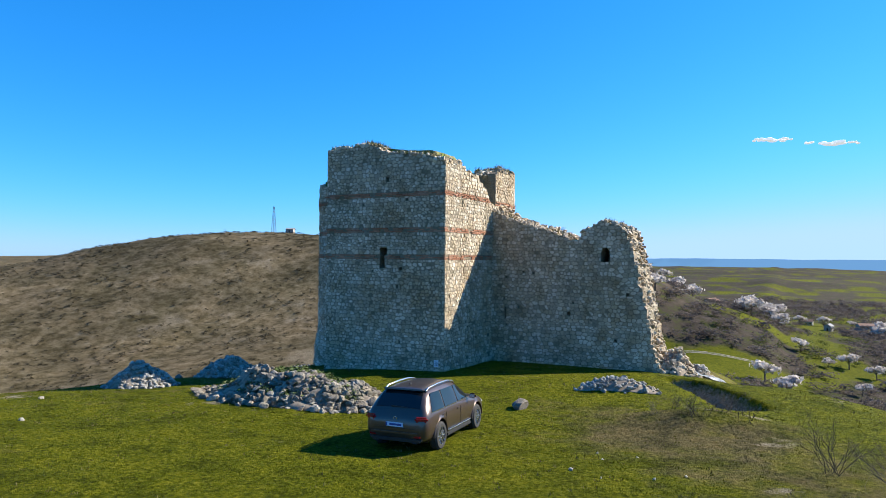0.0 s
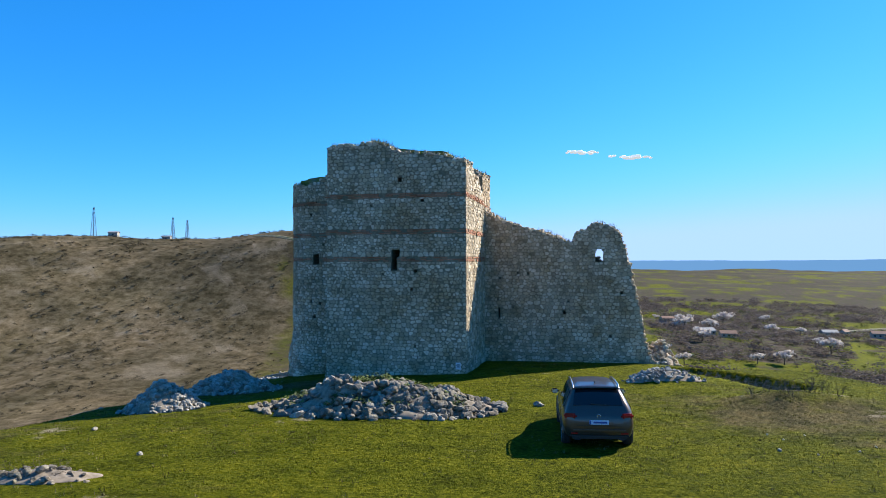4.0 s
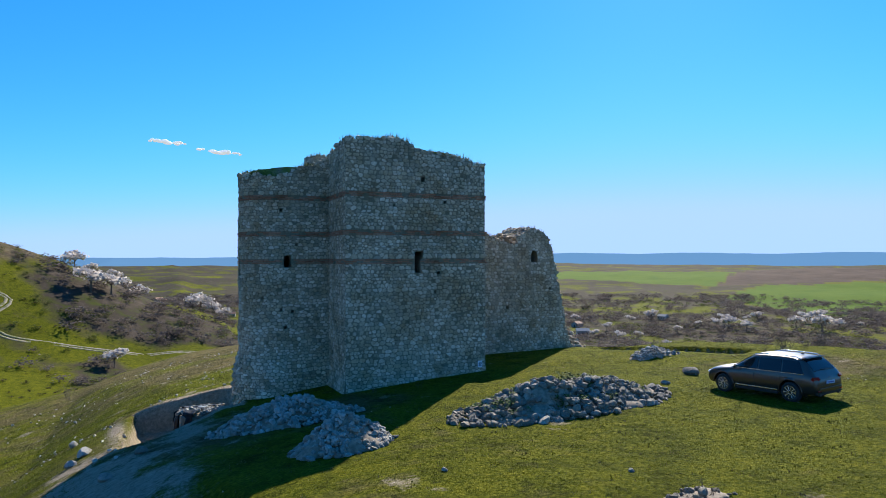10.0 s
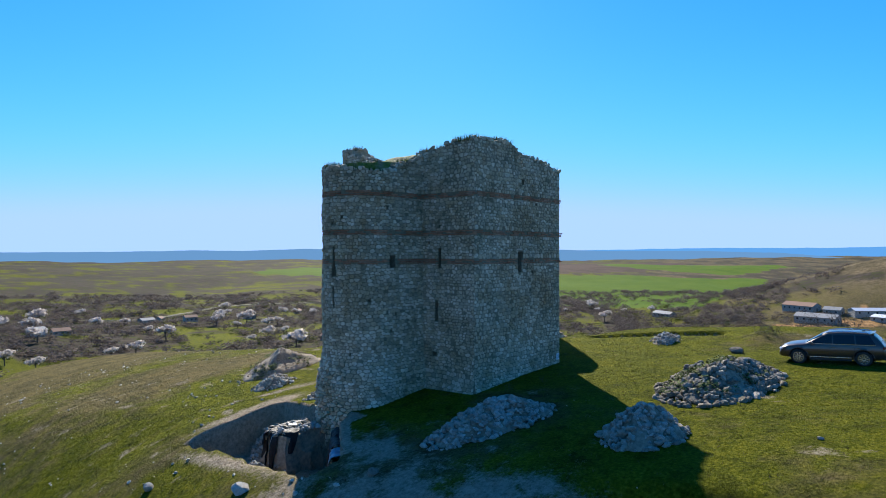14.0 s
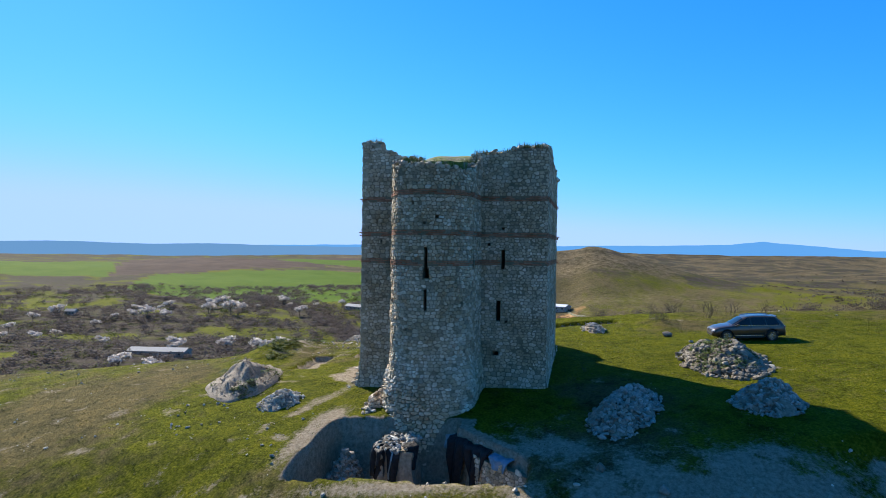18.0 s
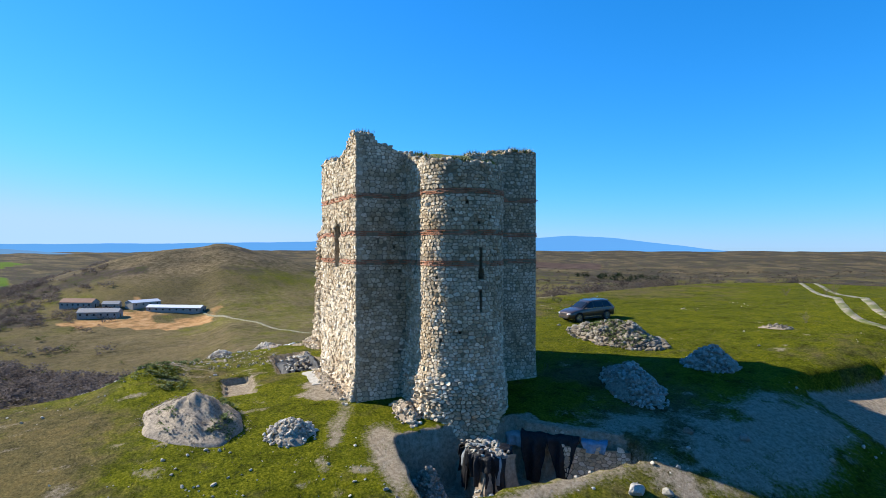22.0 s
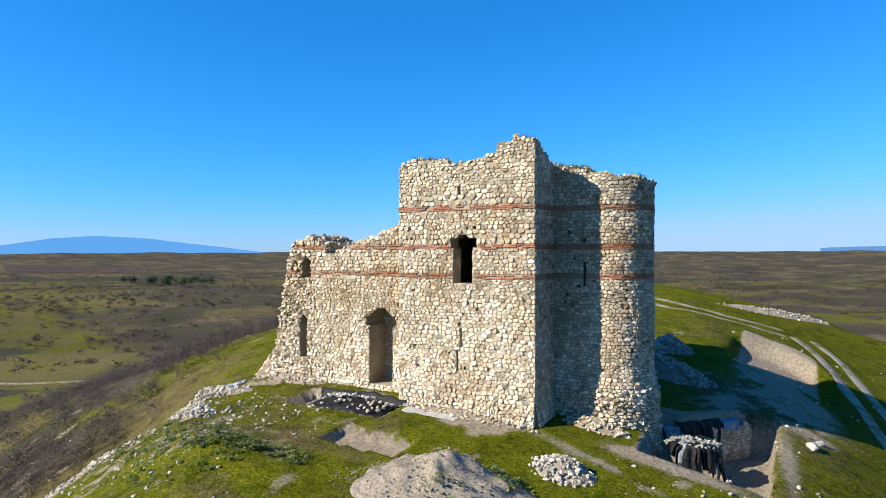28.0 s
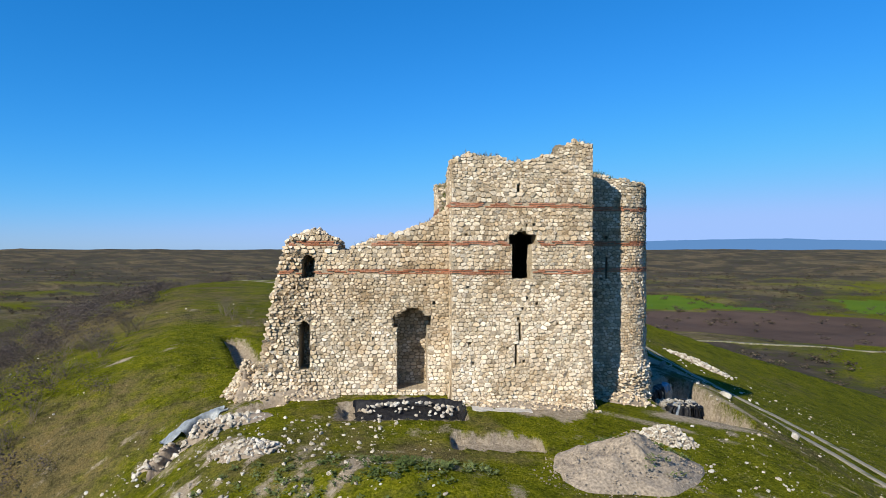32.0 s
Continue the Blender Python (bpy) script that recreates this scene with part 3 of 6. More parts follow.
class Wall:
    """A slab of masonry over a rectangle u by z: place(u, z, d) gives the point d metres inside its face."""

    def __init__(self, name, label, place, length, z0, top, holes=(), thick=1.8, mortar="mortar"):
        self.place, self.length, self.z0, self.top, self.holes, self.thick, self.mortar = place, length, z0, top, holes, thick, mortar
        q = random.Random(int(length * 100) + len(name))
        for _ in range(int(length * 2.2) if length > 3.2 else 0):
            u, z, w = q.uniform(0.4, length - 0.5), q.uniform(2.2, 11.0), q.uniform(0.1, 0.17)
            if z0 + 0.3 < z < top(u) - 0.8 and all(abs(z + w / 2 - b) > 0.3 for b in BANDS):
                self.holes = list(self.holes) + [(u, u + w, z, z + w)]
        self.root = tagged(new(name), label, "wall", kind="structure")
        self.body()

    def open_at(self, u, z, grow=0.0):
        for h in self.holes:
            u0, u1, za, zb = h[:4]
            if u0 - grow < u < u1 + grow and za - grow < z < zb + grow:
                if len(h) > 4:
                    k = (u - (u0 + u1) / 2) / ((u1 - u0) / 2 + grow)
                    if z > zb + grow - h[4] * (1 - math.sqrt(max(0, 1 - k * k))):
                        continue
                return True
        return False

    def body(self):
        us = set(np.linspace(0, self.length, max(4, int(self.length / 0.22))).round(3))
        zs = set(np.arange(self.z0, max(self.top(u) for u in np.linspace(0, self.length, 60)) + 0.4, 0.21).round(3))
        for h in self.holes:
            us |= {round(h[0], 3), round(h[1], 3)} | ({round(h[0] + (h[1] - h[0]) * k / 5, 3) for k in range(6)} if len(h) > 4 else set())
            zs |= {round(h[2], 3), round(h[3], 3)} | ({round(h[3] - h[4] * k / 5, 3) for k in range(6)} if len(h) > 4 else set())
        us, zs = sorted(us), sorted(zs)
        us = [u for i, u in enumerate(us) if i == 0 or u - us[i - 1] > 0.02]
        zs = [z for i, z in enumerate(zs) if i == 0 or z - zs[i - 1] > 0.02]
        nu, nz = len(us) - 1, len(zs) - 1
        keep = np.zeros((nu + 2, nz + 2), bool)
        for i in range(nu):
            for j in range(nz):
                u, z = (us[i] + us[i + 1]) / 2, (zs[j] + zs[j + 1]) / 2
                keep[i + 1, j + 1] = z < self.top(u) and not self.open_at(u, z)
        ids, verts, faces = {}, [], []

        def vid(i, j, back):
            k = (i, j, back)
            if k not in ids:
                ids[k] = len(verts)
                jag = 0.05 * noise.noise(Vector((us[i] * 2.1, zs[j] * 2.3, 5 + back)))
                height = min(zs[j] + jag, max(self.top(us[i]), zs[j] - 0.25))
                verts.append(self.place(us[i] + (jag if 0 < i < nu else 0), height, self.thick if back else 0.02 + 0.3 * jag))
            return ids[k]

        for i in range(nu):
            for j in range(nz):
                if not keep[i + 1, j + 1]:
                    continue
                a, b, c, d = (i, j), (i + 1, j), (i + 1, j + 1), (i, j + 1)
                faces.append([vid(*p, 0) for p in (a, b, c, d)])
                faces.append([vid(*p, 1) for p in (d, c, b, a)])
                for p, q, n in ((a, b, (i + 1, j)), (b, c, (i + 2, j + 1)), (c, d, (i + 1, j + 2)), (d, a, (i, j + 1))):
                    if not keep[n]:
                        faces.append([vid(*q, 0), vid(*p, 0), vid(*p, 1), vid(*q, 1)])
        mesh_object("core", verts, faces, MAT[self.mortar], self.root)

    def frame_at(self, u, z):
        p = np.array(self.place(u, z, 0.0))
        r = np.array(self.place(u + 0.05, z, 0.0)) - p
        up = np.array(self.place(u, z + 0.05, 0.0)) - p
        r, up = r / np.linalg.norm(r), up / np.linalg.norm(up)
        n = np.cross(r, up)
        return p, r, up, n / np.linalg.norm(n)

    def clad(self, near=(2.5, 6.0), limit=280, bands=BANDS, size=1.0, mat=None, u_from=0.0, u_to=None, rough=None, pale=None, joints=1.0):
        """Rubble facing, brick bands between; rough(u, z) says how far the stones stand out."""
        u_to = self.length if u_to is None else u_to
        far_v, far_f, parts = {"stone": [], "pale_stone": []}, {"stone": [], "pale_stone": []}, 0
        brick_v, brick_f = [], []
        top = max(self.top(u) for u in np.linspace(0, self.length, 60)) + 0.1
        edges = [self.z0] + [e for b in sorted(bands) if b < top for e in (b - 0.13, b + 0.13)] + [top]
        cells = [c for lo, hi in zip(edges[::2], edges[1::2]) if hi > lo for c in rubble_cells(u_from, u_to, lo, hi, size, rng)]
        for poly in cells:
            cu, cz = sum(p[0] for p in poly) / len(poly), sum(p[1] for p in poly) / len(poly)
            if cz > self.top(cu) + rng.uniform(-0.1, 0.12) or rng.random() < 0.025:
                continue
            for h in self.holes:
                if len(poly) < 3 or not (min(p[0] for p in poly) < h[1] and max(p[0] for p in poly) > h[0] and min(p[1] for p in poly) < h[3] and max(p[1] for p in poly) > h[2]):
                    continue
                if len(h) > 4 and cz > h[3] - h[4]:
                    if self.open_at(cu, cz, 0.05):
                        poly = []
                    continue
                gaps = (cu - h[1], h[0] - cu, cz - h[3], h[2] - cz)
                poly = trim(poly, *((-1, 0, -h[1]), (1, 0, h[0]), (0, -1, -h[3]), (0, 1, h[2]))[gaps.index(max(gaps))])
            if len(poly) < 3:
                continue
            cu, cz = sum(p[0] for p in poly) / len(poly), sum(p[1] for p in poly) / len(poly)
            span = max(math.hypot(p[0] - cu, p[1] - cz) for p in poly)
            if span < 0.05:
                continue
            # corners cut, joint left open, face tilted a little
            ring = []
            for (ax, ay), (bx, by) in zip(poly, poly[1:] + poly[:1]):
                if math.hypot(bx - ax, by - ay) > 0.05:
                    ring += [(ax + (bx - ax) * k, ay + (by - ay) * k) for k in (0.24, 0.76)]
                else:
                    ring.append(((ax + bx) / 2, (ay + by) / 2))
            wild = rough(cu, cz) if rough else 0.0
            out = rng.uniform(-0.004, 0.026) + wild * rng.uniform(0.0, 0.10)
            joint = (rng.uniform(0.002, 0.014) + 0.012 * wild) * joints
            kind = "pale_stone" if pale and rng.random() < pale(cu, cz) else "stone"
            tx, ty = rng.gauss(0, 0.07 + 0.2 * wild), rng.gauss(0, 0.07 + 0.2 * wild)
            flat, pts = rng.uniform(0.82, 0.93), []
            for level in (0, 1):
                for x, y in ring:
                    dx, dy = x - cu, y - cz
                    k = max(0.3, 1 - joint / (math.hypot(dx, dy) + 1e-6)) * (1, flat)[level]
                    pts.append(self.place(cu + dx * k, cz + dy * k, 0.05 if level == 0 else -out - dx * tx - dy * ty))
            pts.append(self.place(cu + rng.gauss(0, 0.02), cz + rng.gauss(0, 0.02), -out - 0.006))
            n = len(ring)
            faces = [(i, (i + 1) % n, n + (i + 1) % n, n + i) for i in range(n)] + [(n + i, n + (i + 1) % n, 2 * n) for i in range(n)]
            if near[0] < cz < near[1] and parts < limit and mat is None:
                c = Vector(pts[-1])
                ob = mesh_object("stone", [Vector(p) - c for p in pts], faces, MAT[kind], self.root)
                ob.matrix_world = Matrix.Translation(c)
                parts += 1
            else:
                base = len(far_v[kind])
                far_v[kind] += pts
                far_f[kind] += [tuple(base + i for i in f) for f in faces]
        for b in bands:
            for row in range(3):
                zc = b - 0.085 + row * 0.085
                u = u_from - rng.uniform(0, 0.2)
                while u < u_to:
                    w = min(rng.uniform(0.24, 0.42), u_to - u)
                    cu = u + w / 2
                    u += w + 0.012
                    if w < 0.05 or zc > self.top(cu) - 0.1 or self.open_at(cu, zc, 0.12) or rng.random() < 0.24:
                        continue
                    p, r, up, n = self.frame_at(max(0.02, min(self.length - 0.02, cu)), zc + rng.uniform(-0.008, 0.008))
                    hw, hh, d = w / 2, 0.03, rng.uniform(0.025, 0.055)
                    base = len(brick_v)
                    for dz in (-0.03, d):
                        for a, c in ((-hw, -hh), (hw, -hh), (hw, hh), (-hw, hh)):
                            brick_v.append(p + r * a + up * c + n * dz)
                    brick_f += [[base + i for i in q] for q in ((4, 5, 6, 7), (0, 1, 5, 4), (1, 2, 6, 5), (2, 3, 7, 6), (3, 0, 4, 7))]
        for kind in far_v:
            if far_v[kind]:
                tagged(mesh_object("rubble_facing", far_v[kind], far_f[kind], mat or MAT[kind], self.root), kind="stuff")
        if brick_v:
            tagged(mesh_object("brick_band", brick_v, brick_f, MAT["brick"], self.root), "courses of thin red bricks", kind="stuff")
        return self


def profile(pts, jag=0.16, seed=1.0):
    xs, zs = zip(*pts)

    def top(u):
        return float(np.interp(u, xs, zs)) + jag * noise.noise(Vector((u * 1.9, seed, 0.3))) + 0.6 * jag * noise.noise(Vector((u * 5.5, seed, 3.3)))

    return top


def straight(x0, y0, x1, y1, lean=0.0):
    """Face from (x0, y0) to (x1, y1), seen with u to the right; inside lies behind it."""
    length = math.hypot(x1 - x0, y1 - y0)
    rx, ry = (x1 - x0) / length, (y1 - y0) / length

    def place(u, z, d):
        out = 0.22 * max(0.0, 1.6 - z) ** 2 / 2.5 - lean * z - d
        return (x0 + rx * u + ry * out, y0 + ry * u - rx * out, z)

    return place, length


def u_shape(u, z, d):
    """The rounded tower: south flank, half circle, north flank; u runs from the south-west corner."""
    r, cx, cy, flank = 2.1, 2.45, 4.8, 2.45
    out = 0.24 * float(smooth_step(2.6, 0.6, z)) + 0.04 * noise.noise(Vector((u * 2.2, z * 2.0, 4.0))) * float(smooth_step(4.0, 2.0, z)) + 0.05 * noise.noise(Vector((u, z, 1.0))) - d
    arc = math.pi * r
    if u < flank:
        return (u, cy - r - out, z)
    if u < flank + arc:
        a = (u - flank) / r
        return (cx + (r + out) * math.sin(a), cy - (r + out) * math.cos(a), z)
    return (cx - (u - flank - arc), cy + r + out, z)


# north face of the keep, u runs west to east so that it reads left to right from outside reversed
place, length = straight(0.0, 10.46, -7.85, 10.46)
keep_north = Wall("wall_north", "tall grey limestone rubble wall with a broken top", place, length, -0.4,
                  profile([(0, 13.2), (1.6, 13.35), (2.6, 13.5), (3.4, 13.3), (4.2, 12.9), (6.0, 12.7), (7.85, 12.4)], seed=1),
                  [(3.72, 4.06, 6.45, 7.55), (3.8, 4.2, 7.2, 7.6), (4.1, 4.3, 11.25, 11.5), (1.0, 1.15, 10.2, 10.35), (5.4, 5.55, 10.15, 10.3)], 2.0).clad()
place, length = straight(-7.85, 10.46, -7.85, 3.2)
keep_west = Wall("wall_west", "sunlit limestone rubble wall with a ragged sloping top", place, length, 0.2,
                 profile([(0, 12.4), (2.2, 12.1), (4.6, 11.6), (5.4, 11.0), (6.0, 10.4), (7.3, 10.2)], seed=2), [(1.9, 2.1, 9.9, 10.3)], 2.0).clad()
place, length = straight(0.0, 6.3, 0.0, 10.46)
keep_east_north = Wall("wall_east_north", "shaded limestone rubble wall beside the round tower", place, length, -1.0,
                       profile([(0, 12.9), (4.2, 13.2)], seed=3),
                       [(1.7, 1.88, 6.7, 7.75), (1.45, 1.68, 3.9, 5.0), (1.25, 1.6, 2.05, 2.3)], 2.0).clad()
place, length = straight(0.0, 0.0, 0.0, 3.3)
keep_east_south = Wall("wall_east_south", "shaded limestone rubble wall with a sloping broken top", place, length, -0.8,
                       profile([(0, 13.75), (0.8, 13.5), (2.0, 13.0), (3.3, 12.7)], seed=4), [(0.3, 0.42, 9.7, 9.9)], 2.0).clad()
place, length = straight(-7.45, -0.45, 0.0, 0.0)
keep_south = Wall("wall_south", "sunlit limestone rubble wall with red brick bands", place, length, -0.6,
                  profile([(0, 12.7), (0.9, 13.15), (2.6, 12.95), (3.3, 12.7), (4.6, 12.95), (5.4, 13.2), (6.2, 13.6), (6.5, 13.95), (7.46, 13.7)], seed=5),
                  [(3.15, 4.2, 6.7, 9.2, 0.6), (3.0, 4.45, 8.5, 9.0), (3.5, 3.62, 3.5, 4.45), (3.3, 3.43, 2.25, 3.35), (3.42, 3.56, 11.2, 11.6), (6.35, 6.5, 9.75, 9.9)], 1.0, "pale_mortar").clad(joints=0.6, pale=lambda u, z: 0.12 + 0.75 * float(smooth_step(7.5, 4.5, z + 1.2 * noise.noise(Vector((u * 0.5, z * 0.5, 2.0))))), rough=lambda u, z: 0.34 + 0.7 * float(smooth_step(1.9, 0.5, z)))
place, length = straight(-7.5, 3.0, -7.5, -0.25)
keep_south_return = Wall("wall_south_return", "sunlit stone return at the end of the south wall", place, length, 0.0,
                         profile([(0, 12.4), (1.0, 12.7), (3.4, 12.7)], seed=6), [], 1.6).clad(limit=40)
place, length = straight(-2.2, 0.92, -7.2, 0.66)
keep_south_inner = Wall("wall_south_inner", "rough inner face of the tall broken south wall", place, length, 9.6,
                        profile([(0, 12.9), (1.6, 12.9), (2.4, 12.6), (4.2, 13.0), (5.0, 12.7)], seed=6.5), [], 0.3).clad(limit=0, bands=())
place, length = straight(-18.2, 0.75, -7.3, 0.75)


def wing_top(u):
    return float(np.interp(u - 18.2, (-18.2, -17.9, -17.4, -16.9, -16.5, -15.9, -14.8, -13.45, -13.25, -13.0, -12.6, -11.5, -10.0, -8.5, -7.6),
                           (0.2, 0.9, 2.3, 4.9, 6.9, 8.8, 9.3, 8.75, 8.0, 8.1, 8.35, 8.75, 9.1, 9.7, 10.3))) + 0.16 * noise.noise(Vector((u * 2.3, 7.0, 0.3)))


wing_south = Wall("wall_wing_south", "ruined limestone rubble wall with two broken doorways", place, length, -0.5, wing_top,
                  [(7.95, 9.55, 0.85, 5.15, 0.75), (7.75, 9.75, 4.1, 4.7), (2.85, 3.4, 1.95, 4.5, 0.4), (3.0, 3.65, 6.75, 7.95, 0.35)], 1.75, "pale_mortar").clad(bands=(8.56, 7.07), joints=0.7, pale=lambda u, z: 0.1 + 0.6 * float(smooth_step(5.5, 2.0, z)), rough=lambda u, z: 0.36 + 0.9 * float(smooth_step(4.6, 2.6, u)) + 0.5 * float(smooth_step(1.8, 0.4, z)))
place, length = straight(-7.3, 4.28, -18.2, 4.28)
wing_north = Wall("wall_wing_north", "shaded weathered limestone wall with a ragged broken top", place, length, 0.0, lambda u: wing_top(10.9 - u) - 0.05,
                  [(7.25, 7.75, 6.9, 7.7, 0.3), (1.4, 1.52, 3.4, 4.1), (5.3, 5.5, 3.75, 4.0)], 1.85).clad(bands=())
place, length = straight(-16.4, 2.40, -7.9, 2.40)
wing_inner = Wall("wall_wing_inner", "shaded rubble inside the roofless wing", place, length, 0.2, profile([(0, 6.5), (3.0, 7.6), (8.5, 8.0)], seed=12), [], 0.12).clad(limit=0, bands=())
round_tower = Wall("wall_round_tower", "rounded limestone tower with brick bands and arrow slits", u_shape, 2 * 2.45 + math.pi * 2.1, -3.0,
                   profile([(0, 12.7), (2.4, 12.2), (4.0, 12.0), (6.0, 11.85), (8.5, 11.65), (9.3, 11.9), (11.5, 12.7)], 0.12, 8),
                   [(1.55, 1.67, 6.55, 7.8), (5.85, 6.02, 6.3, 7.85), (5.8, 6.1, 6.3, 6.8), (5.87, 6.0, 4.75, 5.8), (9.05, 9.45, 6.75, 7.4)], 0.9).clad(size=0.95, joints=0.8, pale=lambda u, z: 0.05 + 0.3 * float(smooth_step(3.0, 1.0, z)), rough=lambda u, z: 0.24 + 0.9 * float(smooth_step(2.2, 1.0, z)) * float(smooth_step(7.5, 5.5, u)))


# grown-over top of the keep
def keep_cap():
    xs, ys = np.linspace(-6.6, 3.9, 50), np.linspace(0.5, 9.4, 46)
    X, Y = np.meshgrid(xs, ys, indexing="ij")
    Z = 12.9 + 0.45 * bell(X, Y, -2.3, 9.2, 3.4, 2.0) - 0.42 * smooth_step(-0.3, 1.0, X) - 0.11 * np.clip(X, 0, 4.4) - 0.3 * bell(X, Y, 0, 2.6, 6, 0.9)
    Z = Z + 0.12 * fbm(X, Y, 1.1, 20) - 2.4 * smooth_step(-3.6, -5.8, X) * smooth_step(7.0, 4.5, Y) - 0.5 * smooth_step(4.5, 3.0, Y) * smooth_step(0.5, -1.0, X)
    n = len(ys)
    inside = (X < -0.2) | ((np.hypot(np.maximum(X - 2.45, 0), Y - 4.8) < 1.75) & (np.abs(Y - 4.8) < 1.75))
    faces = [(i * n + j, (i + 1) * n + j, (i + 1) * n + j + 1, i * n + j + 1) for i in range(len(xs) - 1) for j in range(n - 1) if inside[i, j] and inside[i + 1, j + 1]]
    verts = np.stack([X.ravel(), Y.ravel(), Z.ravel()], 1)
    edges = collections.Counter(frozenset((f[k], f[(k + 1) % 4])) for f in faces for k in range(4))
    m = len(verts)
    skirt = [(f[(k + 1) % 4], f[k], f[k] + m, f[(k + 1) % 4] + m) for f in faces for k in range(4) if edges[frozenset((f[k], f[(k + 1) % 4]))] == 1]
    ob = mesh_object("grass_cap", np.vstack([verts, verts - (0, 0, 1.2)]), faces + skirt, MAT["cap"], smooth=True)
    return tagged(ob, "green and straw grass grown over the tower top", "turf", kind="structure")


def turf_material():
    m, t, b = material("turf", 0.95)
    c = mix(t, ramp(t, noise_tex(t, 1.1, 5), [(0.42, (0, 0, 0)), (0.6, (1, 1, 1))]), ramp(t, noise_tex(t, 9, 6), [(0.3, (0.08, 0.10, 0.012)), (0.7, (0.20, 0.24, 0.03))]),
            ramp(t, noise_tex(t, 12, 6), [(0.3, (0.13, 0.11, 0.06)), (0.7, (0.30, 0.26, 0.15))]))
    t.links.new(c, b.inputs["Base Color"])
    bump(t, b, noise_tex(t, 14, 5), 0.8, 0.08)
    return m


MAT["cap"] = turf_material()
keep_cap()


# ---- loose stone ----
def boulder(seed):
    q = random.Random(seed)
    bm = bmesh.new()
    bmesh.ops.create_icosphere(bm, subdivisions=2, radius=0.5)
    cuts = [(Vector((q.gauss(0, 1), q.gauss(0, 1), q.gauss(0, 1))).normalized(), q.uniform(0.24, 0.42)) for _ in range(11)]
    for v in bm.verts:
        v.co *= q.uniform(0.9, 1.08)
        for n, d in cuts:
            k = v.co.dot(n) - d
            if k > 0:
                v.co -= n * k
    bm.verts.index_update()
    v = np.array([p.co[:] for p in bm.verts])
    f = [[p.index for p in q2.verts] for q2 in bm.faces]
    bm.free()
    return v, f


BOULDERS = [boulder(300 + i) for i in range(16)]
BOULDER_MESHES = {}


def boulder_mesh(k, mat):
    if (k, mat.name) not in BOULDER_MESHES:
        me = bpy.data.meshes.new("stone")
        me.from_pydata(BOULDERS[k][0].tolist(), [], BOULDERS[k][1])
        me.materials.append(mat)
        BOULDER_MESHES[k, mat.name] = me
    return BOULDER_MESHES[k, mat.name]


def stone_turn(q, size, flat=0.75):
    m = Euler((q.uniform(-0.5, 0.5), q.uniform(-0.5, 0.5), q.uniform(0, 6.3))).to_matrix() @ Matrix.Diagonal((size * q.uniform(0.85, 1.45), size * q.uniform(0.75, 1.1), size * q.uniform(flat - 0.15, flat + 0.2)))
    return np.array(m)


def scatter(name, places, mat, parent, single=120, thing_name="stone"):
    """Stones at (x, y, z, size): the first few as parts of their own, the rest as one mesh."""
    q = random.Random(len(places))
    vs, fs = [], []
    for i, (x, y, z, size) in enumerate(places):
        k = q.randrange(len(BOULDERS))
        m = stone_turn(q, size)
        if i < single:
            ob = new(thing_name, boulder_mesh(k, mat))
            ob.matrix_world = Matrix([[*m[0], x], [*m[1], y], [*m[2], z], [0, 0, 0, 1]])
            ob.parent = parent
        else:
            base = len(vs) * len(BOULDERS[0][0])
            vs.append(BOULDERS[k][0] @ m.T + (x, y, z))
            fs += [[base + a for a in f] for f in BOULDERS[k][1]]
    if vs:
        ob = mesh_object(name, np.vstack(vs), fs, mat, parent)
        tagged(ob, kind="stuff")


def heap(name, label, cx, cy, rx, ry, turn, height, count, size, mat, core_mat, spread=1.15, power=1.2, seed=1, single=110, lumps=0.25):
    """A heap of stones over an earth core."""
    q = random.Random(seed)
    c, s = math.cos(radians(turn)), math.sin(radians(turn))

    def rise(u, v):
        r = math.hypot(u, v)
        return max(0.0, 1 - r**power) * height * (1 + lumps * noise.noise(Vector((u * 3 + seed, v * 3, 0.5))))

    root = tagged(new(name), label, "stone heap")
    nu, verts, faces = 56, [], []
    for i in range(25):
        for j in range(nu):
            r, a = i / 24, j / nu * 2 * math.pi
            u, v = r * math.cos(a), r * math.sin(a)
            wide = 1 + 0.28 * noise.noise(Vector((math.cos(a) * 1.6, math.sin(a) * 1.6, seed)))
            u, v = u * wide, v * wide
            x, y = cx + u * rx * c - v * ry * s, cy + u * rx * s + v * ry * c
            verts.append((x, y, rise(u / wide, v / wide) * 0.93 - (0.12 if i == 24 else 0) + (0.07 + 0.1 * lumps * (r < 0.9)) * height * noise.noise(Vector((x * 1.9, y * 1.9, seed))) + 0.04 * height * noise.noise(Vector((x * 7.7, y * 7.7, seed)))))
    for i in range(24):
        for j in range(nu):
            k = (j + 1) % nu
            faces.append((i * nu + j, (i + 1) * nu + j, (i + 1) * nu + k, i * nu + k))
    verts = np.array(verts)
    verts[:, 2] += ground(verts[:, 0], verts[:, 1])
    mesh_object("earth_core", verts, faces, core_mat, root, smooth=True)
    places = []
    for _ in range(count):
        r = math.sqrt(q.random()) * spread
        a = q.uniform(0, 6.283)
        if r > 0.95 and q.random() < 0.6:
            continue
        u, v = r * math.cos(a), r * math.sin(a)
        x, y = cx + u * rx * c - v * ry * s, cy + u * rx * s + v * ry * c
        sz = size * (0.55 + 0.9 * q.random() ** 1.8)
        places.append((x, y, rise(u, v) + sz * 0.12, sz))
    places = np.array(places)
    places[:, 2] += ground(places[:, 0], places[:, 1])
    scatter("rubble_fill", places.tolist(), mat, root, single)
    return root


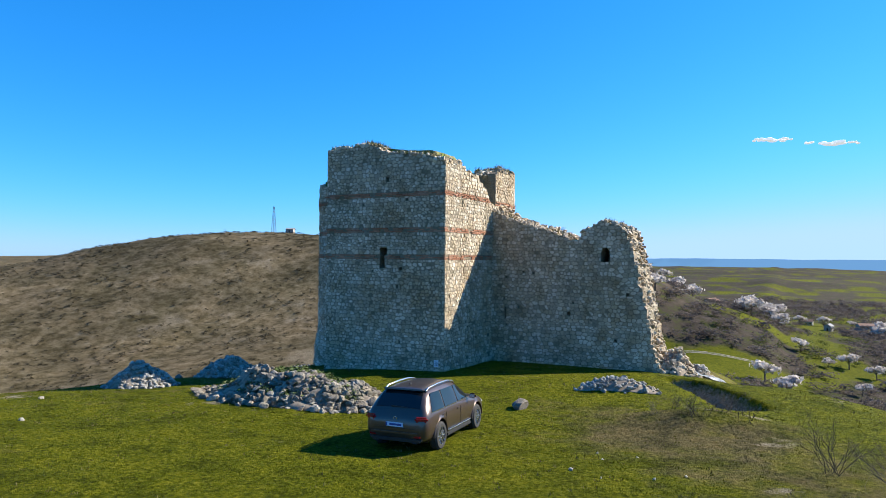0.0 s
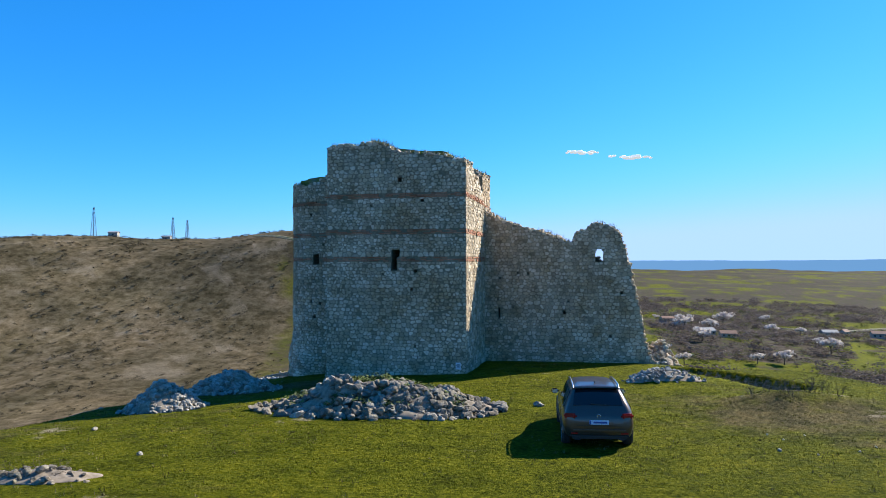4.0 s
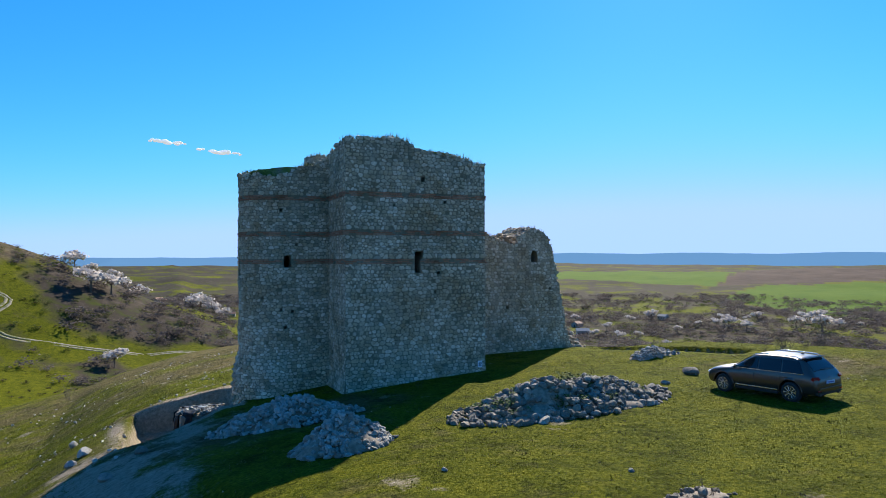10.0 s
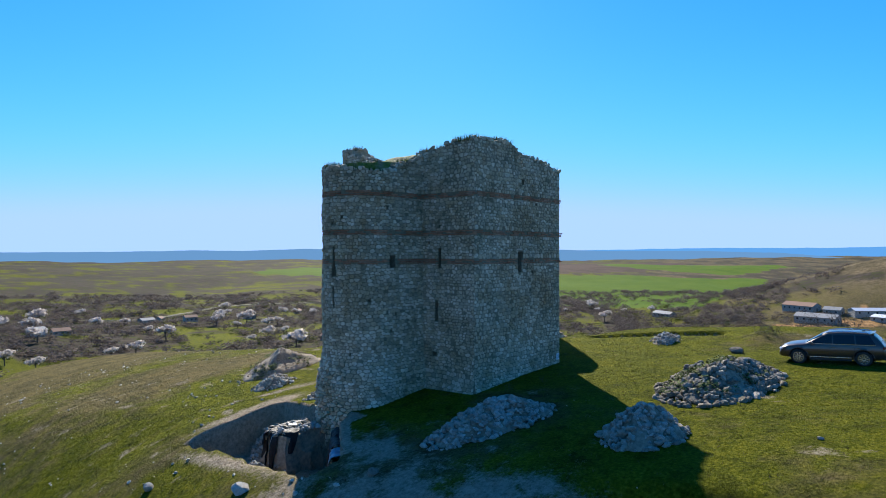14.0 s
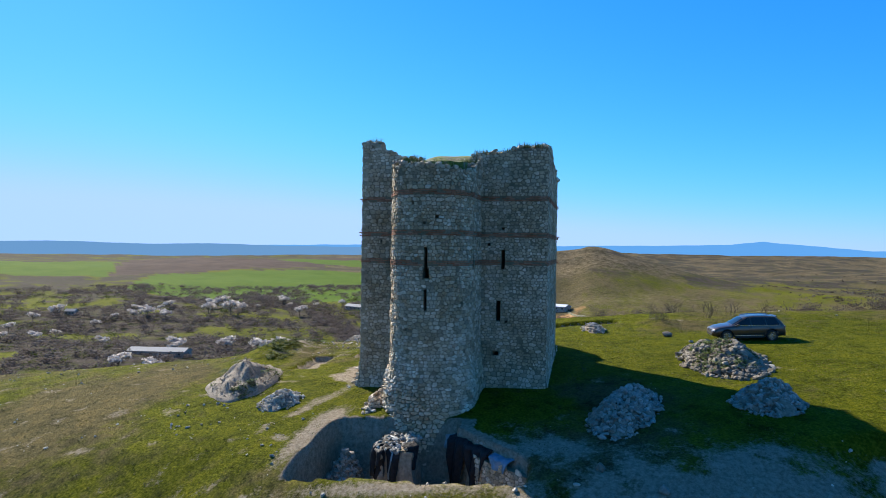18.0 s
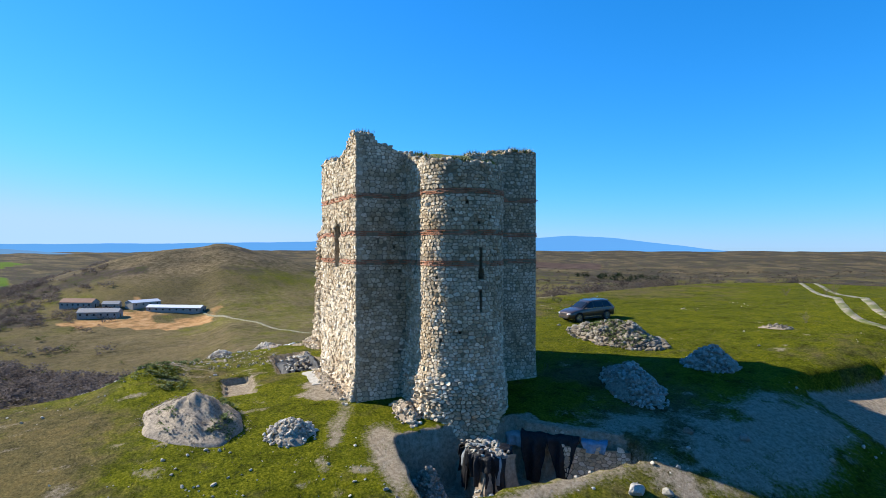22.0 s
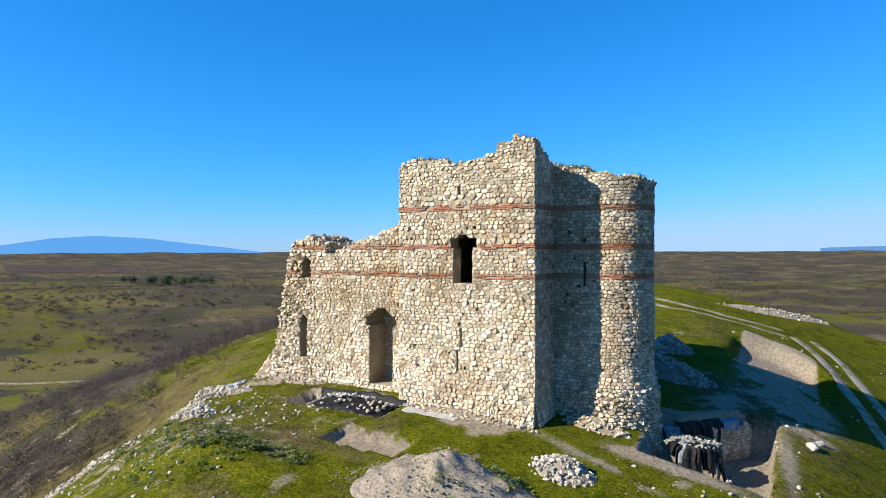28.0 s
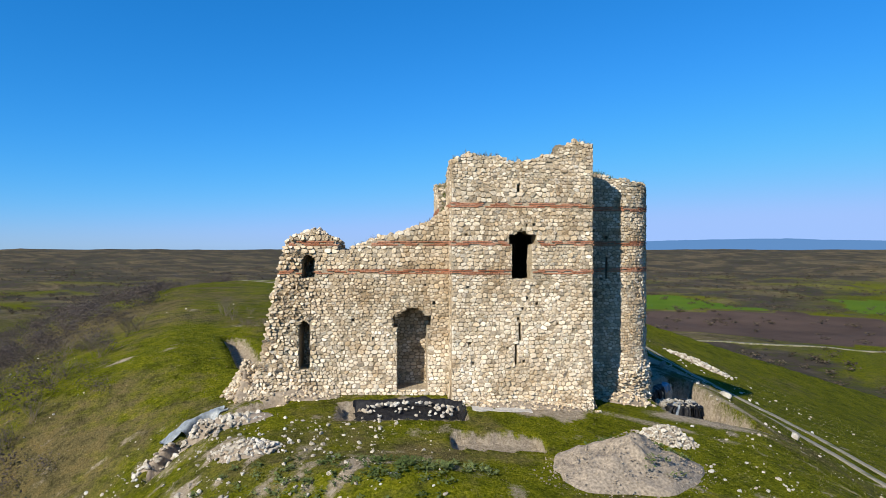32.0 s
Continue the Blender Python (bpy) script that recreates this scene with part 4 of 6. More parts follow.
MAT["soil"] = plain("dug_earth", (0.22, 0.175, 0.125), 0.95, grain=0.35, scale=6)
MAT["gravel"] = plain("grey_spoil", (0.235, 0.192, 0.14), 0.95, grain=0.45, scale=9)
MAT["white_stone"] = stone_material("white_limestone", (0.36, 0.33, 0.28), (0.47, 0.43, 0.37), (0.58, 0.55, 0.49), 0.1)

heap("rubble_heap", "long heap of weathered grey stones on the turf", -6.25, 20.3, 4.3, 2.2, 0, 1.2, 1700, 0.33, MAT["dark_rubble"], MAT["soil"], seed=1, lumps=0.7)
heap("rubble_heap", "conical heap of pale limestone rubble", 2.7, 20.6, 1.55, 1.35, 0, 1.0, 700, 0.26, MAT["rubble"], MAT["soil"], seed=2, power=1.7)
heap("rubble_heap", "long low heap of pale limestone rubble in the tower's shade", 3.6, 14.4, 2.9, 1.3, -18, 1.0, 1150, 0.25, MAT["rubble"], MAT["soil"], seed=3, power=1.7)
heap("rubble_heap", "small heap of clean white stones", 2.5, -3.6, 1.25, 1.05, 10, 0.62, 330, 0.2, MAT["white_stone"], MAT["gravel"], seed=4)
heap("spoil_heap", "lumpy grey heap of dug earth with a few weeds", -0.9, -7.9, 3.7, 2.1, 20, 1.35, 1300, 0.07, MAT["gravel"], MAT["gravel"], seed=5, power=1.2, single=30, lumps=0.5)
heap("rubble_heap", "low scatter of white stones on a grassed bank", -16.3, -6.3, 1.5, 0.7, -10, 0.35, 190, 0.22, MAT["white_stone"], MAT["soil"], seed=6, single=60)
heap("rubble_heap", "low patch of broken pinkish stone in the grass", -17.4, 12.9, 1.7, 0.9, 10, 0.3, 170, 0.22, MAT["rubble"], MAT["soil"], seed=7, single=60)
heap("rubble_heap", "pale stones strewn along the slope edge", -20.5, -10.5, 3.2, 1.0, 35, 0.3, 260, 0.24, MAT["white_stone"], MAT["soil"], seed=8, single=60)
heap("rubble_heap", "row of pale stones beside the wing's end", -19.2, -3.0, 2.8, 0.9, 10, 0.5, 260, 0.28, MAT["white_stone"], MAT["soil"], seed=9, single=60)


heap("rubble_heap", "long bank of white quarry stones beside the track", 9.3, 44.2, 5.2, 1.0, 26, 0.35, 240, 0.24, MAT["rubble"], MAT["soil"], seed=12, single=60)
heap("rubble_heap", "white stones spilt down the slope below the track", 20.8, 31.4, 3.6, 1.0, -52, 0.4, 300, 0.3, MAT["white_stone"], MAT["soil"], seed=13, single=60)
heap("rubble_heap", "small pile of stones and cut brush in the turf", -2.1, 31.3, 1.2, 0.6, 20, 0.25, 60, 0.18, MAT["dark_rubble"], MAT["soil"], seed=14, single=40)


heap("rubble_heap", "fallen rubble below the wing's broken end", -18.35, 2.3, 1.1, 1.9, 0, 1.5, 420, 0.27, MAT["stone"], MAT["soil"], seed=21, single=80)
heap("rubble_heap", "loose stones fallen along the foot of the wing wall", -15.6, 0.3, 2.3, 0.6, 2, 0.5, 260, 0.22, MAT["stone"], MAT["soil"], seed=22, single=60)
heap("rubble_heap", "low line of fallen stones at the south wall's foot", -3.6, -0.75, 3.4, 0.4, 3, 0.28, 240, 0.18, MAT["stone"], MAT["soil"], seed=23, single=60)
heap("rubble_heap", "fallen stones at the round tower's sunlit foot", 2.4, 1.9, 1.5, 0.5, 0, 0.5, 160, 0.24, MAT["stone"], MAT["soil"], seed=24, single=60)


def crest(wall, step=0.16, size=0.3, seed=1):
    """Loose stones along a broken wall top."""
    q = random.Random(seed)
    places, u = [], 0.0
    while u < wall.length:
        slope = abs(wall.top(u + 0.1) - wall.top(u)) / 0.1
        for _ in range(3):
            d = q.uniform(0.02, min(wall.thick, 1.9))
            x, y, z = wall.place(u + q.uniform(-0.05, 0.05), wall.top(u) + q.uniform(-0.12, 0.05), d)
            places.append((x, y, z, size * (0.5 + 0.9 * q.random() ** 1.5)))
        u += step / (1 + 0.7 * min(slope, 6))
    scatter("crest_rubble", places, MAT["stone"], wall.root, 0)


for i, w in enumerate((keep_north, keep_west, keep_east_north, keep_east_south, keep_south, keep_south_return, wing_south, wing_north, round_tower)):
    crest(w, seed=70 + i)


def top_grass(name, label, walls, count, mat, seed):
    """Blades of grass rooted on the broken wall tops."""
    q = random.Random(seed)
    verts, faces = [], []
    for _ in range(count):
        wall = q.choice(walls)
        u = q.uniform(0.1, wall.length - 0.1)
        if noise.noise(Vector((u * 1.1, wall.length, seed))) < -0.05:
            continue
        x, y, z = wall.place(u, wall.top(u), q.uniform(0.15, min(wall.thick, 1.6)))
        for _ in range(5):
            a, h, w = q.uniform(0, 6.283), q.uniform(0.10, 0.34), q.uniform(0.012, 0.03)
            bx, by = x + q.gauss(0, 0.07), y + q.gauss(0, 0.07)
            base = len(verts)
            verts += [(bx - math.sin(a) * w, by + math.cos(a) * w, z - 0.05), (bx + math.sin(a) * w, by - math.cos(a) * w, z - 0.05), (bx + math.cos(a) * h * 0.6, by + math.sin(a) * h * 0.6, z + h)]
            faces.append((base, base + 1, base + 2))
    tagged(mesh_object(name, verts, faces, mat), label, "grass", kind="stuff")


MAT["top_straw"] = plain("dry_wall_grass", (0.20, 0.165, 0.07), 0.9, grain=0.4, scale=3)
MAT["top_green"] = plain("green_wall_grass", (0.085, 0.10, 0.018), 0.9, grain=0.4, scale=3)
top_grass("wall_top_straw", "straw-coloured grass along the broken wall tops", [keep_north, keep_north, keep_west, keep_east_north, wing_north, keep_south], 1300, MAT["top_straw"], 5)
top_grass("wall_top_grass", "green grass along the broken wall tops", [keep_north, keep_east_north, round_tower, round_tower, keep_west], 1100, MAT["top_green"], 6)


def single_stones():
    """Stones lying about on the turf, most of them small."""
    q = random.Random(21)
    root = tagged(new("scattered_stones"), "pale stones scattered over the turf", "stones", kind="stuff")
    places = []
    for _ in range(3200):
        a, r = q.uniform(0, 6.283), 9 + 30 * q.random() ** 0.8
        x, y = -3 + r * math.cos(a), 5 + r * math.sin(a)
        dense = float(fbm(np.array([x]), np.array([y]), 5.0, 30)[0])
        south = 0.35 if y < 0 or x > 9 else 0.0
        if dense < 0.35 - south or (-8.2 < x < 5 and -0.5 < y < 11) or (-18.5 < x < -7 and 0 < y < 5):
            continue
        sz = 0.07 + 0.22 * q.random() ** 4
        places.append((x, y, sz * 0.1, sz))
    for _ in range(1100):
        x, y = q.uniform(-25, -10), q.uniform(-14.5, -2.5)
        if float(fbm(np.array([x]), np.array([y]), 1.9, 41)[0]) > -0.1:
            sz = 0.06 + 0.2 * q.random() ** 3
            places.append((x, y, sz * 0.1, sz))
    places = np.array(places)
    places[:, 2] += ground(places[:, 0], places[:, 1])
    scatter("rubble_fill", places.tolist(), MAT["white_stone"], root, 150)


single_stones()
for x, y, sz, word in ((-15.08, 18.08, 0.75, "dark"), (11.7, 8.4, 0.8, "pale"), (12.75, 2.7, 0.65, "pale"), (-10.9, 20.0, 0.55, "grey"), (-12.3, 19.4, 0.4, "grey"), (10.2, 15.4, 0.5, "grey"), (9.1, 13.2, 0.5, "pale"), (-2.6, 28.7, 0.18, "grey"), (1.3, 25.9, 0.2, "grey"), (12.0, 9.6, 0.5, "pale")):
    ob = new("rock", boulder_mesh(int(sz * 37) % 16, MAT["dark_rubble"] if word == "dark" else MAT["rubble"]))
    ob.matrix_world = pose(x, y, ground_z(x, y) + sz * 0.16, 0, 0, sz * 400) @ Matrix.Diagonal((sz * 1.2, sz, sz * 0.8, 1))
    tagged(ob, f"single {word} rock lying in the grass", "rock", "single rocks")


# ---- black sheeting and finds by the diggings ----
def sheet_material():
    m, t, b = material("black_plastic", 0.55)
    b.inputs["Specular IOR Level"].default_value = 0.2
    c = ramp(t, noise_tex(t, 5, 5), [(0.35, (0.006, 0.006, 0.007)), (0.75, (0.018, 0.018, 0.02))])
    t.links.new(c, b.inputs["Base Color"])
    bump(t, b, noise_tex(t, 6, 6, 0.7), 0.9, 0.06)
    return m


MAT["sheet"] = sheet_material()
MAT["concrete"] = plain("pale_mortar_patch", (0.36, 0.34, 0.30), 0.9, grain=0.25, scale=7)


def tarp(name, label, cx, cy, rx, ry, turn, lift, seed, n=30, mat=None):
    """A crumpled sheet lying over what is below it, with a real thickness."""
    c, s = math.cos(radians(turn)), math.sin(radians(turn))
    top, low = [], []
    for i in range(n):
        for j in range(n):
            u, v = i / (n - 1) * 2 - 1, j / (n - 1) * 2 - 1
            e = 1 + 0.12 * noise.noise(Vector((u * 2, v * 2, seed)))
            x, y = cx + (u * rx * c - v * ry * s) * e, cy + (u * rx * s + v * ry * c) * e
            z = ground_z(x, y) + 0.04 + max(0, 1 - u * u) * max(0, 1 - v * v) * lift + 0.22 * abs(noise.noise(Vector((x * 2.2, y * 2.2, seed)))) + 0.08 * noise.noise(Vector((x * 6, y * 6, seed)))
            top.append((x, y, z))
            low.append((x, y, z - 0.012))
    f = [(i * n + j, (i + 1) * n + j, (i + 1) * n + j + 1, i * n + j + 1) for i in range(n - 1) for j in range(n - 1)]
    m = n * n
    f += [(a + m, d + m, c2 + m, b2 + m) for a, b2, c2, d in f[: (n - 1) ** 2]]
    rim = [i * n for i in range(n)] + [(n - 1) * n + j for j in range(1, n)] + [i * n + n - 1 for i in range(n - 2, -1, -1)] + [j for j in range(n - 2, 0, -1)]
    f += [(a, b2, b2 + m, a + m) for a, b2 in zip(rim, rim[1:] + rim[:1])]
    return tagged(mesh_object(name, top + low, f, mat or MAT["sheet"], smooth=True), label, "tarpaulin")


tarp("tarpaulin", "crumpled black plastic sheet weighed down with stones", -9.6, -1.7, 2.7, 1.2, 2, 0.5, 3.0)
weights = tagged(new("weight_stones"), "white stones holding a black sheet down", "stones")
qq = random.Random(5)
scatter("rubble_fill", [(x, y, ground_z(x, y) + 0.33 + 0.45 * max(0, 1 - ((x + 9.6) / 2.5) ** 2) * max(0, 1 - ((y + 1.6) / 1.05) ** 2), qq.uniform(0.12, 0.3))
                         for x, y in ((qq.uniform(-11.9, -7.4), qq.uniform(-2.5, -1.0)) for _ in range(75))], MAT["white_stone"], weights, 120)
# baulk of old masonry left standing in the pit, under stones and torn sheet
def baulk():
    bm = bmesh.new()
    bmesh.ops.create_cube(bm, size=1.0, matrix=pose(6.55, 4.4, -2.15, 0, 0, 8) @ Matrix.Diagonal((2.5, 1.8, 2.1, 1)))
    bmesh.ops.subdivide_edges(bm, edges=bm.edges[:], cuts=7, use_grid_fill=True)
    for v in bm.verts:
        k = smooth_step(-3.2, -1.1, v.co.z)
        v.co.x += -0.16 * float(k) * (v.co.x - 6.55) + 0.12 * noise.noise(v.co * 1.7)
        v.co.y += -0.16 * float(k) * (v.co.y - 4.4) + 0.12 * noise.noise(v.co * 1.7 + Vector((5, 2, 1)))
        v.co.z += 0.14 * noise.noise(v.co * 1.4 + Vector((1, 7, 3)))
    return tagged(part("masonry_baulk", bm, MAT["soil"]), "block of earth and old masonry left in the pit", "baulk", kind="structure")


baulk()
on_baulk = tagged(new("weight_stones"), "pale stones piled on the baulk to hold torn sheeting", "stones")
scatter("rubble_fill", [(6.5 + 1.15 * qq.uniform(-1, 1), 4.35 + 0.8 * qq.uniform(-1, 1), -1.08 + 0.14 * qq.random(), qq.uniform(0.12, 0.34)) for _ in range(130)]
        + [(7.6 + qq.uniform(-0.2, 0.7), 4.2 + qq.uniform(-1.2, 1.0), -2.95 + qq.uniform(0, 0.5), qq.uniform(0.12, 0.28)) for _ in range(50)], MAT["rubble"], on_baulk, 130)


def drape(name, label, x, y, z, along, out, width, drop, back, mat, seed, taper=0.5, parent=None):
    """A sheet lying back from an edge and hanging down over it: along and out are unit directions."""
    a, o = Vector((*along, 0)), Vector((*out, 0))
    nu, nv = 22, 20
    top, low = [], []
    for j in range(nv):
        t = j / (nv - 1) * (back + drop) - back
        for i in range(nu):
            u = (i / (nu - 1) - 0.5) * width * (1 if t < 0 else 1 - taper * t / drop)
            fold = 0.09 * math.sin(u * 11 + seed) * min(1, max(0, t + 0.2) * 1.5) + 0.06 * noise.noise(Vector((u * 4, t * 3, seed)))
            p = Vector((x, y, z)) + a * (u + 0.05 * noise.noise(Vector((t * 2, seed, u))))
            p += o * (t if t < 0 else 0.12 + 0.1 * t + fold) + Vector((0, 0, -t if t > 0 else 0.05 + 0.08 * noise.noise(Vector((u * 3, t * 3, seed + 4)))))
            top.append(p[:])
            low.append((p - o * 0.012 - Vector((0, 0, 0.012)))[:])
    f = [(j * nu + i, j * nu + i + 1, (j + 1) * nu + i + 1, (j + 1) * nu + i) for j in range(nv - 1) for i in range(nu - 1)]
    m = nu * nv
    f += [(q[3] + m, q[2] + m, q[1] + m, q[0] + m) for q in f[: (nu - 1) * (nv - 1)]]
    rim = list(range(nu)) + [j * nu + nu - 1 for j in range(1, nv)] + [(nv - 1) * nu + i for i in range(nu - 2, -1, -1)] + [j * nu for j in range(nv - 2, 0, -1)]
    f += [(p, p + m, q + m, q) for p, q in zip(rim, rim[1:] + rim[:1])]
    ob = mesh_object(name, top + low, f, mat, parent, smooth=True)
    return ob if parent else tagged(ob, label, "tarpaulin")


MAT["blue_sheet"] = plain("faded_blue_plastic", (0.10, 0.19, 0.27), 0.45, grain=0.3, scale=5)
MAT["pale_sheet"] = plain("milky_plastic", (0.19, 0.21, 0.215), 0.5, grain=0.35, scale=5)
EDGE, OUT = (0.61, 0.79), (0.79, -0.61)
drape("tarpaulin", "black plastic sheet hanging down the pit side", 6.0, 7.05, -0.82, EDGE, OUT, 1.3, 2.1, 0.6, MAT["sheet"], 1.0, 0.55)
drape("tarpaulin", "black plastic sheet hanging in a point over the old footing", 6.85, 8.05, -0.86, EDGE, OUT, 1.5, 2.0, 0.6, MAT["sheet"], 2.3, 0.75)
drape("tarpaulin", "faded blue plastic sheet lying on the pit edge", 7.75, 9.15, -0.95, EDGE, OUT, 1.2, 0.45, 0.9, MAT["blue_sheet"], 3.1, 0.3)
drape("tarpaulin", "crumpled milky plastic at the round tower's foot", 5.2, 6.55, -1.0, (0.8, 0.6), (0.6, -0.8), 1.1, 0.5, 0.4, MAT["pale_sheet"], 4.6, 0.2)
tarp("tarpaulin", "crumpled milky plastic along the trench edge", -20.1, -1.2, 1.5, 0.45, 35, 0.15, 9.0, 24, MAT["pale_sheet"])
tarp("tarpaulin", "black sheet lining a narrow trench", -20.3, -3.2, 0.5, 1.1, -27, 0.1, 10.0, 20)
tarp("tarpaulin", "small black sheet in the cut beside the wing", -17.6, -1.3, 0.9, 0.4, 26, 0.1, 11.0, 20)
sheets = tagged(new("torn_sheet"), "torn black and grey plastic draped over a baulk", "tarpaulin")
for k in range(17):
    a = qq.uniform(-2.6, 1.1)
    dx, dy = math.cos(a), math.sin(a)
    reach = min(1.05 / max(abs(dx), 0.01), 0.75 / max(abs(dy), 0.01))
    drape("strip", "", 6.55 + dx * reach, 4.4 + dy * reach, -1.06 + qq.uniform(-0.05, 0.12), (-dy, dx), (dx, dy), qq.uniform(0.3, 0.75), qq.uniform(0.5, 1.9), qq.uniform(0.3, 0.9), MAT["pale_sheet"] if k % 6 == 5 else MAT["sheet"], 6.0 + 1.7 * k, qq.uniform(-0.2, 0.7), sheets)
hold = tagged(new("weight_stones"), "white stones on the edge of a hanging sheet", "stones")
scatter("rubble_fill", [(6.0 + 0.61 * u - 0.3 * 0.79, 7.05 + 0.79 * u + 0.3 * 0.61, -0.70, qq.uniform(0.14, 0.3)) for u in (-0.3, 0.1, 0.35, 0.6, 1.0, 1.25, 1.5)], MAT["white_stone"], hold, 20)
heap("rubble_heap", "dry heap of stones against the pit's south side", 6.2, 1.75, 1.0, 0.8, 0, 1.35, 260, 0.24, MAT["rubble"], MAT["soil"], seed=16, single=60)


# old footing wall exposed on the pit's north-west side
def footing_place(u, z, d):
    return (6.95 + 0.587 * u - 0.81 * d, 7.85 + 0.81 * u + 0.587 * d, z)


footing = Wall("wall_footing", "old stone footing exposed in the pit", footing_place, 3.1, -3.1, profile([(0, -1.15), (3.1, -1.25)], 0.1, 11), [], 0.7).clad(near=(-3.2, 0), bands=(), limit=120)
# pale mortar apron at the foot of the south wall
bm = bmesh.new()
bmesh.ops.create_grid(bm, x_segments=18, y_segments=6, size=1.0)
for v in bm.verts:
    x, y = -5.0 + 1.5 * v.co.x * (1 + 0.1 * noise.noise(Vector((v.co.y * 3, 1, 2)))), -1.15 + 0.55 * v.co.y * (1 + 0.5 * noise.noise(Vector((v.co.x * 2, 3, 1))))
    v.co = (x, y, ground_z(x, y) + 0.03 + 0.07 * noise.noise(Vector((x * 2, y * 2, 0))))
bmesh.ops.solidify(bm, geom=bm.faces[:], thickness=0.14)
tagged(part("mortar_apron", bm, MAT["concrete"]), "pale mortar apron at the wall's foot", "paving", kind="structure")

# small notice on the north face
notice = tagged(new("notice_board"), "small white notice fixed low on the grey wall", "sign")
bm = bmesh.new()
bmesh.ops.create_cube(bm, size=1, matrix=pose(-7.45, 10.60, 1.46) @ Matrix.Diagonal((0.27, 0.025, 0.36, 1)))
bmesh.ops.bevel(bm, geom=bm.edges[:], offset=0.006, segments=1, affect="EDGES")
part("board", bm, plain("white_enamel", (0.75, 0.77, 0.80), 0.4), notice)
for i, (z, w) in enumerate(((1.54, 0.17), (1.48, 0.2), (1.43, 0.14), (1.37, 0.19))):
    bm = bmesh.new()
    bmesh.ops.create_cube(bm, size=1, matrix=pose(-7.45, 10.616, z) @ Matrix.Diagonal((w, 0.004, 0.022, 1)))
    part("text_bar", bm, plain("dark_ink", (0.03, 0.04, 0.08), 0.5), notice)


# ---- car ----
def box(cx, cy, cz, sx, sy, sz, bevel=0.01, rot=(0, 0, 0)):
    bm = bmesh.new()
    bmesh.ops.create_cube(bm, size=1, matrix=pose(cx, cy, cz, *rot) @ Matrix.Diagonal((sx, sy, sz, 1)))
    if bevel:
        bmesh.ops.bevel(bm, geom=bm.edges[:], offset=bevel, segments=2, affect="EDGES")
    return bm


def ring_x(cx, cy, cz, outer, inner, width, seg=28, round_off=0.03, turn=2 * math.pi):
    """A ring round the x axis with rounded shoulders."""
    prof = [(inner, -width / 2), (outer - round_off, -width / 2), (outer, -width / 2 + round_off), (outer, width / 2 - round_off), (outer - round_off, width / 2), (inner, width / 2)]
    bm = bmesh.new()
    rows = [[bm.verts.new((cx + w, cy + r * math.cos(a), cz + r * math.sin(a))) for r, w in prof] for a in (turn * i / seg for i in range(seg + (turn < 6)))]
    for a, b in zip(rows, rows[1:] + (rows[:1] if turn > 6 else [])):
        for i in range(len(prof)):
            j = (i + 1) % len(prof)
            bm.faces.new((a[i], b[i], b[j], a[j]))
    bmesh.ops.recalc_face_normals(bm, faces=bm.faces[:])
    return bm


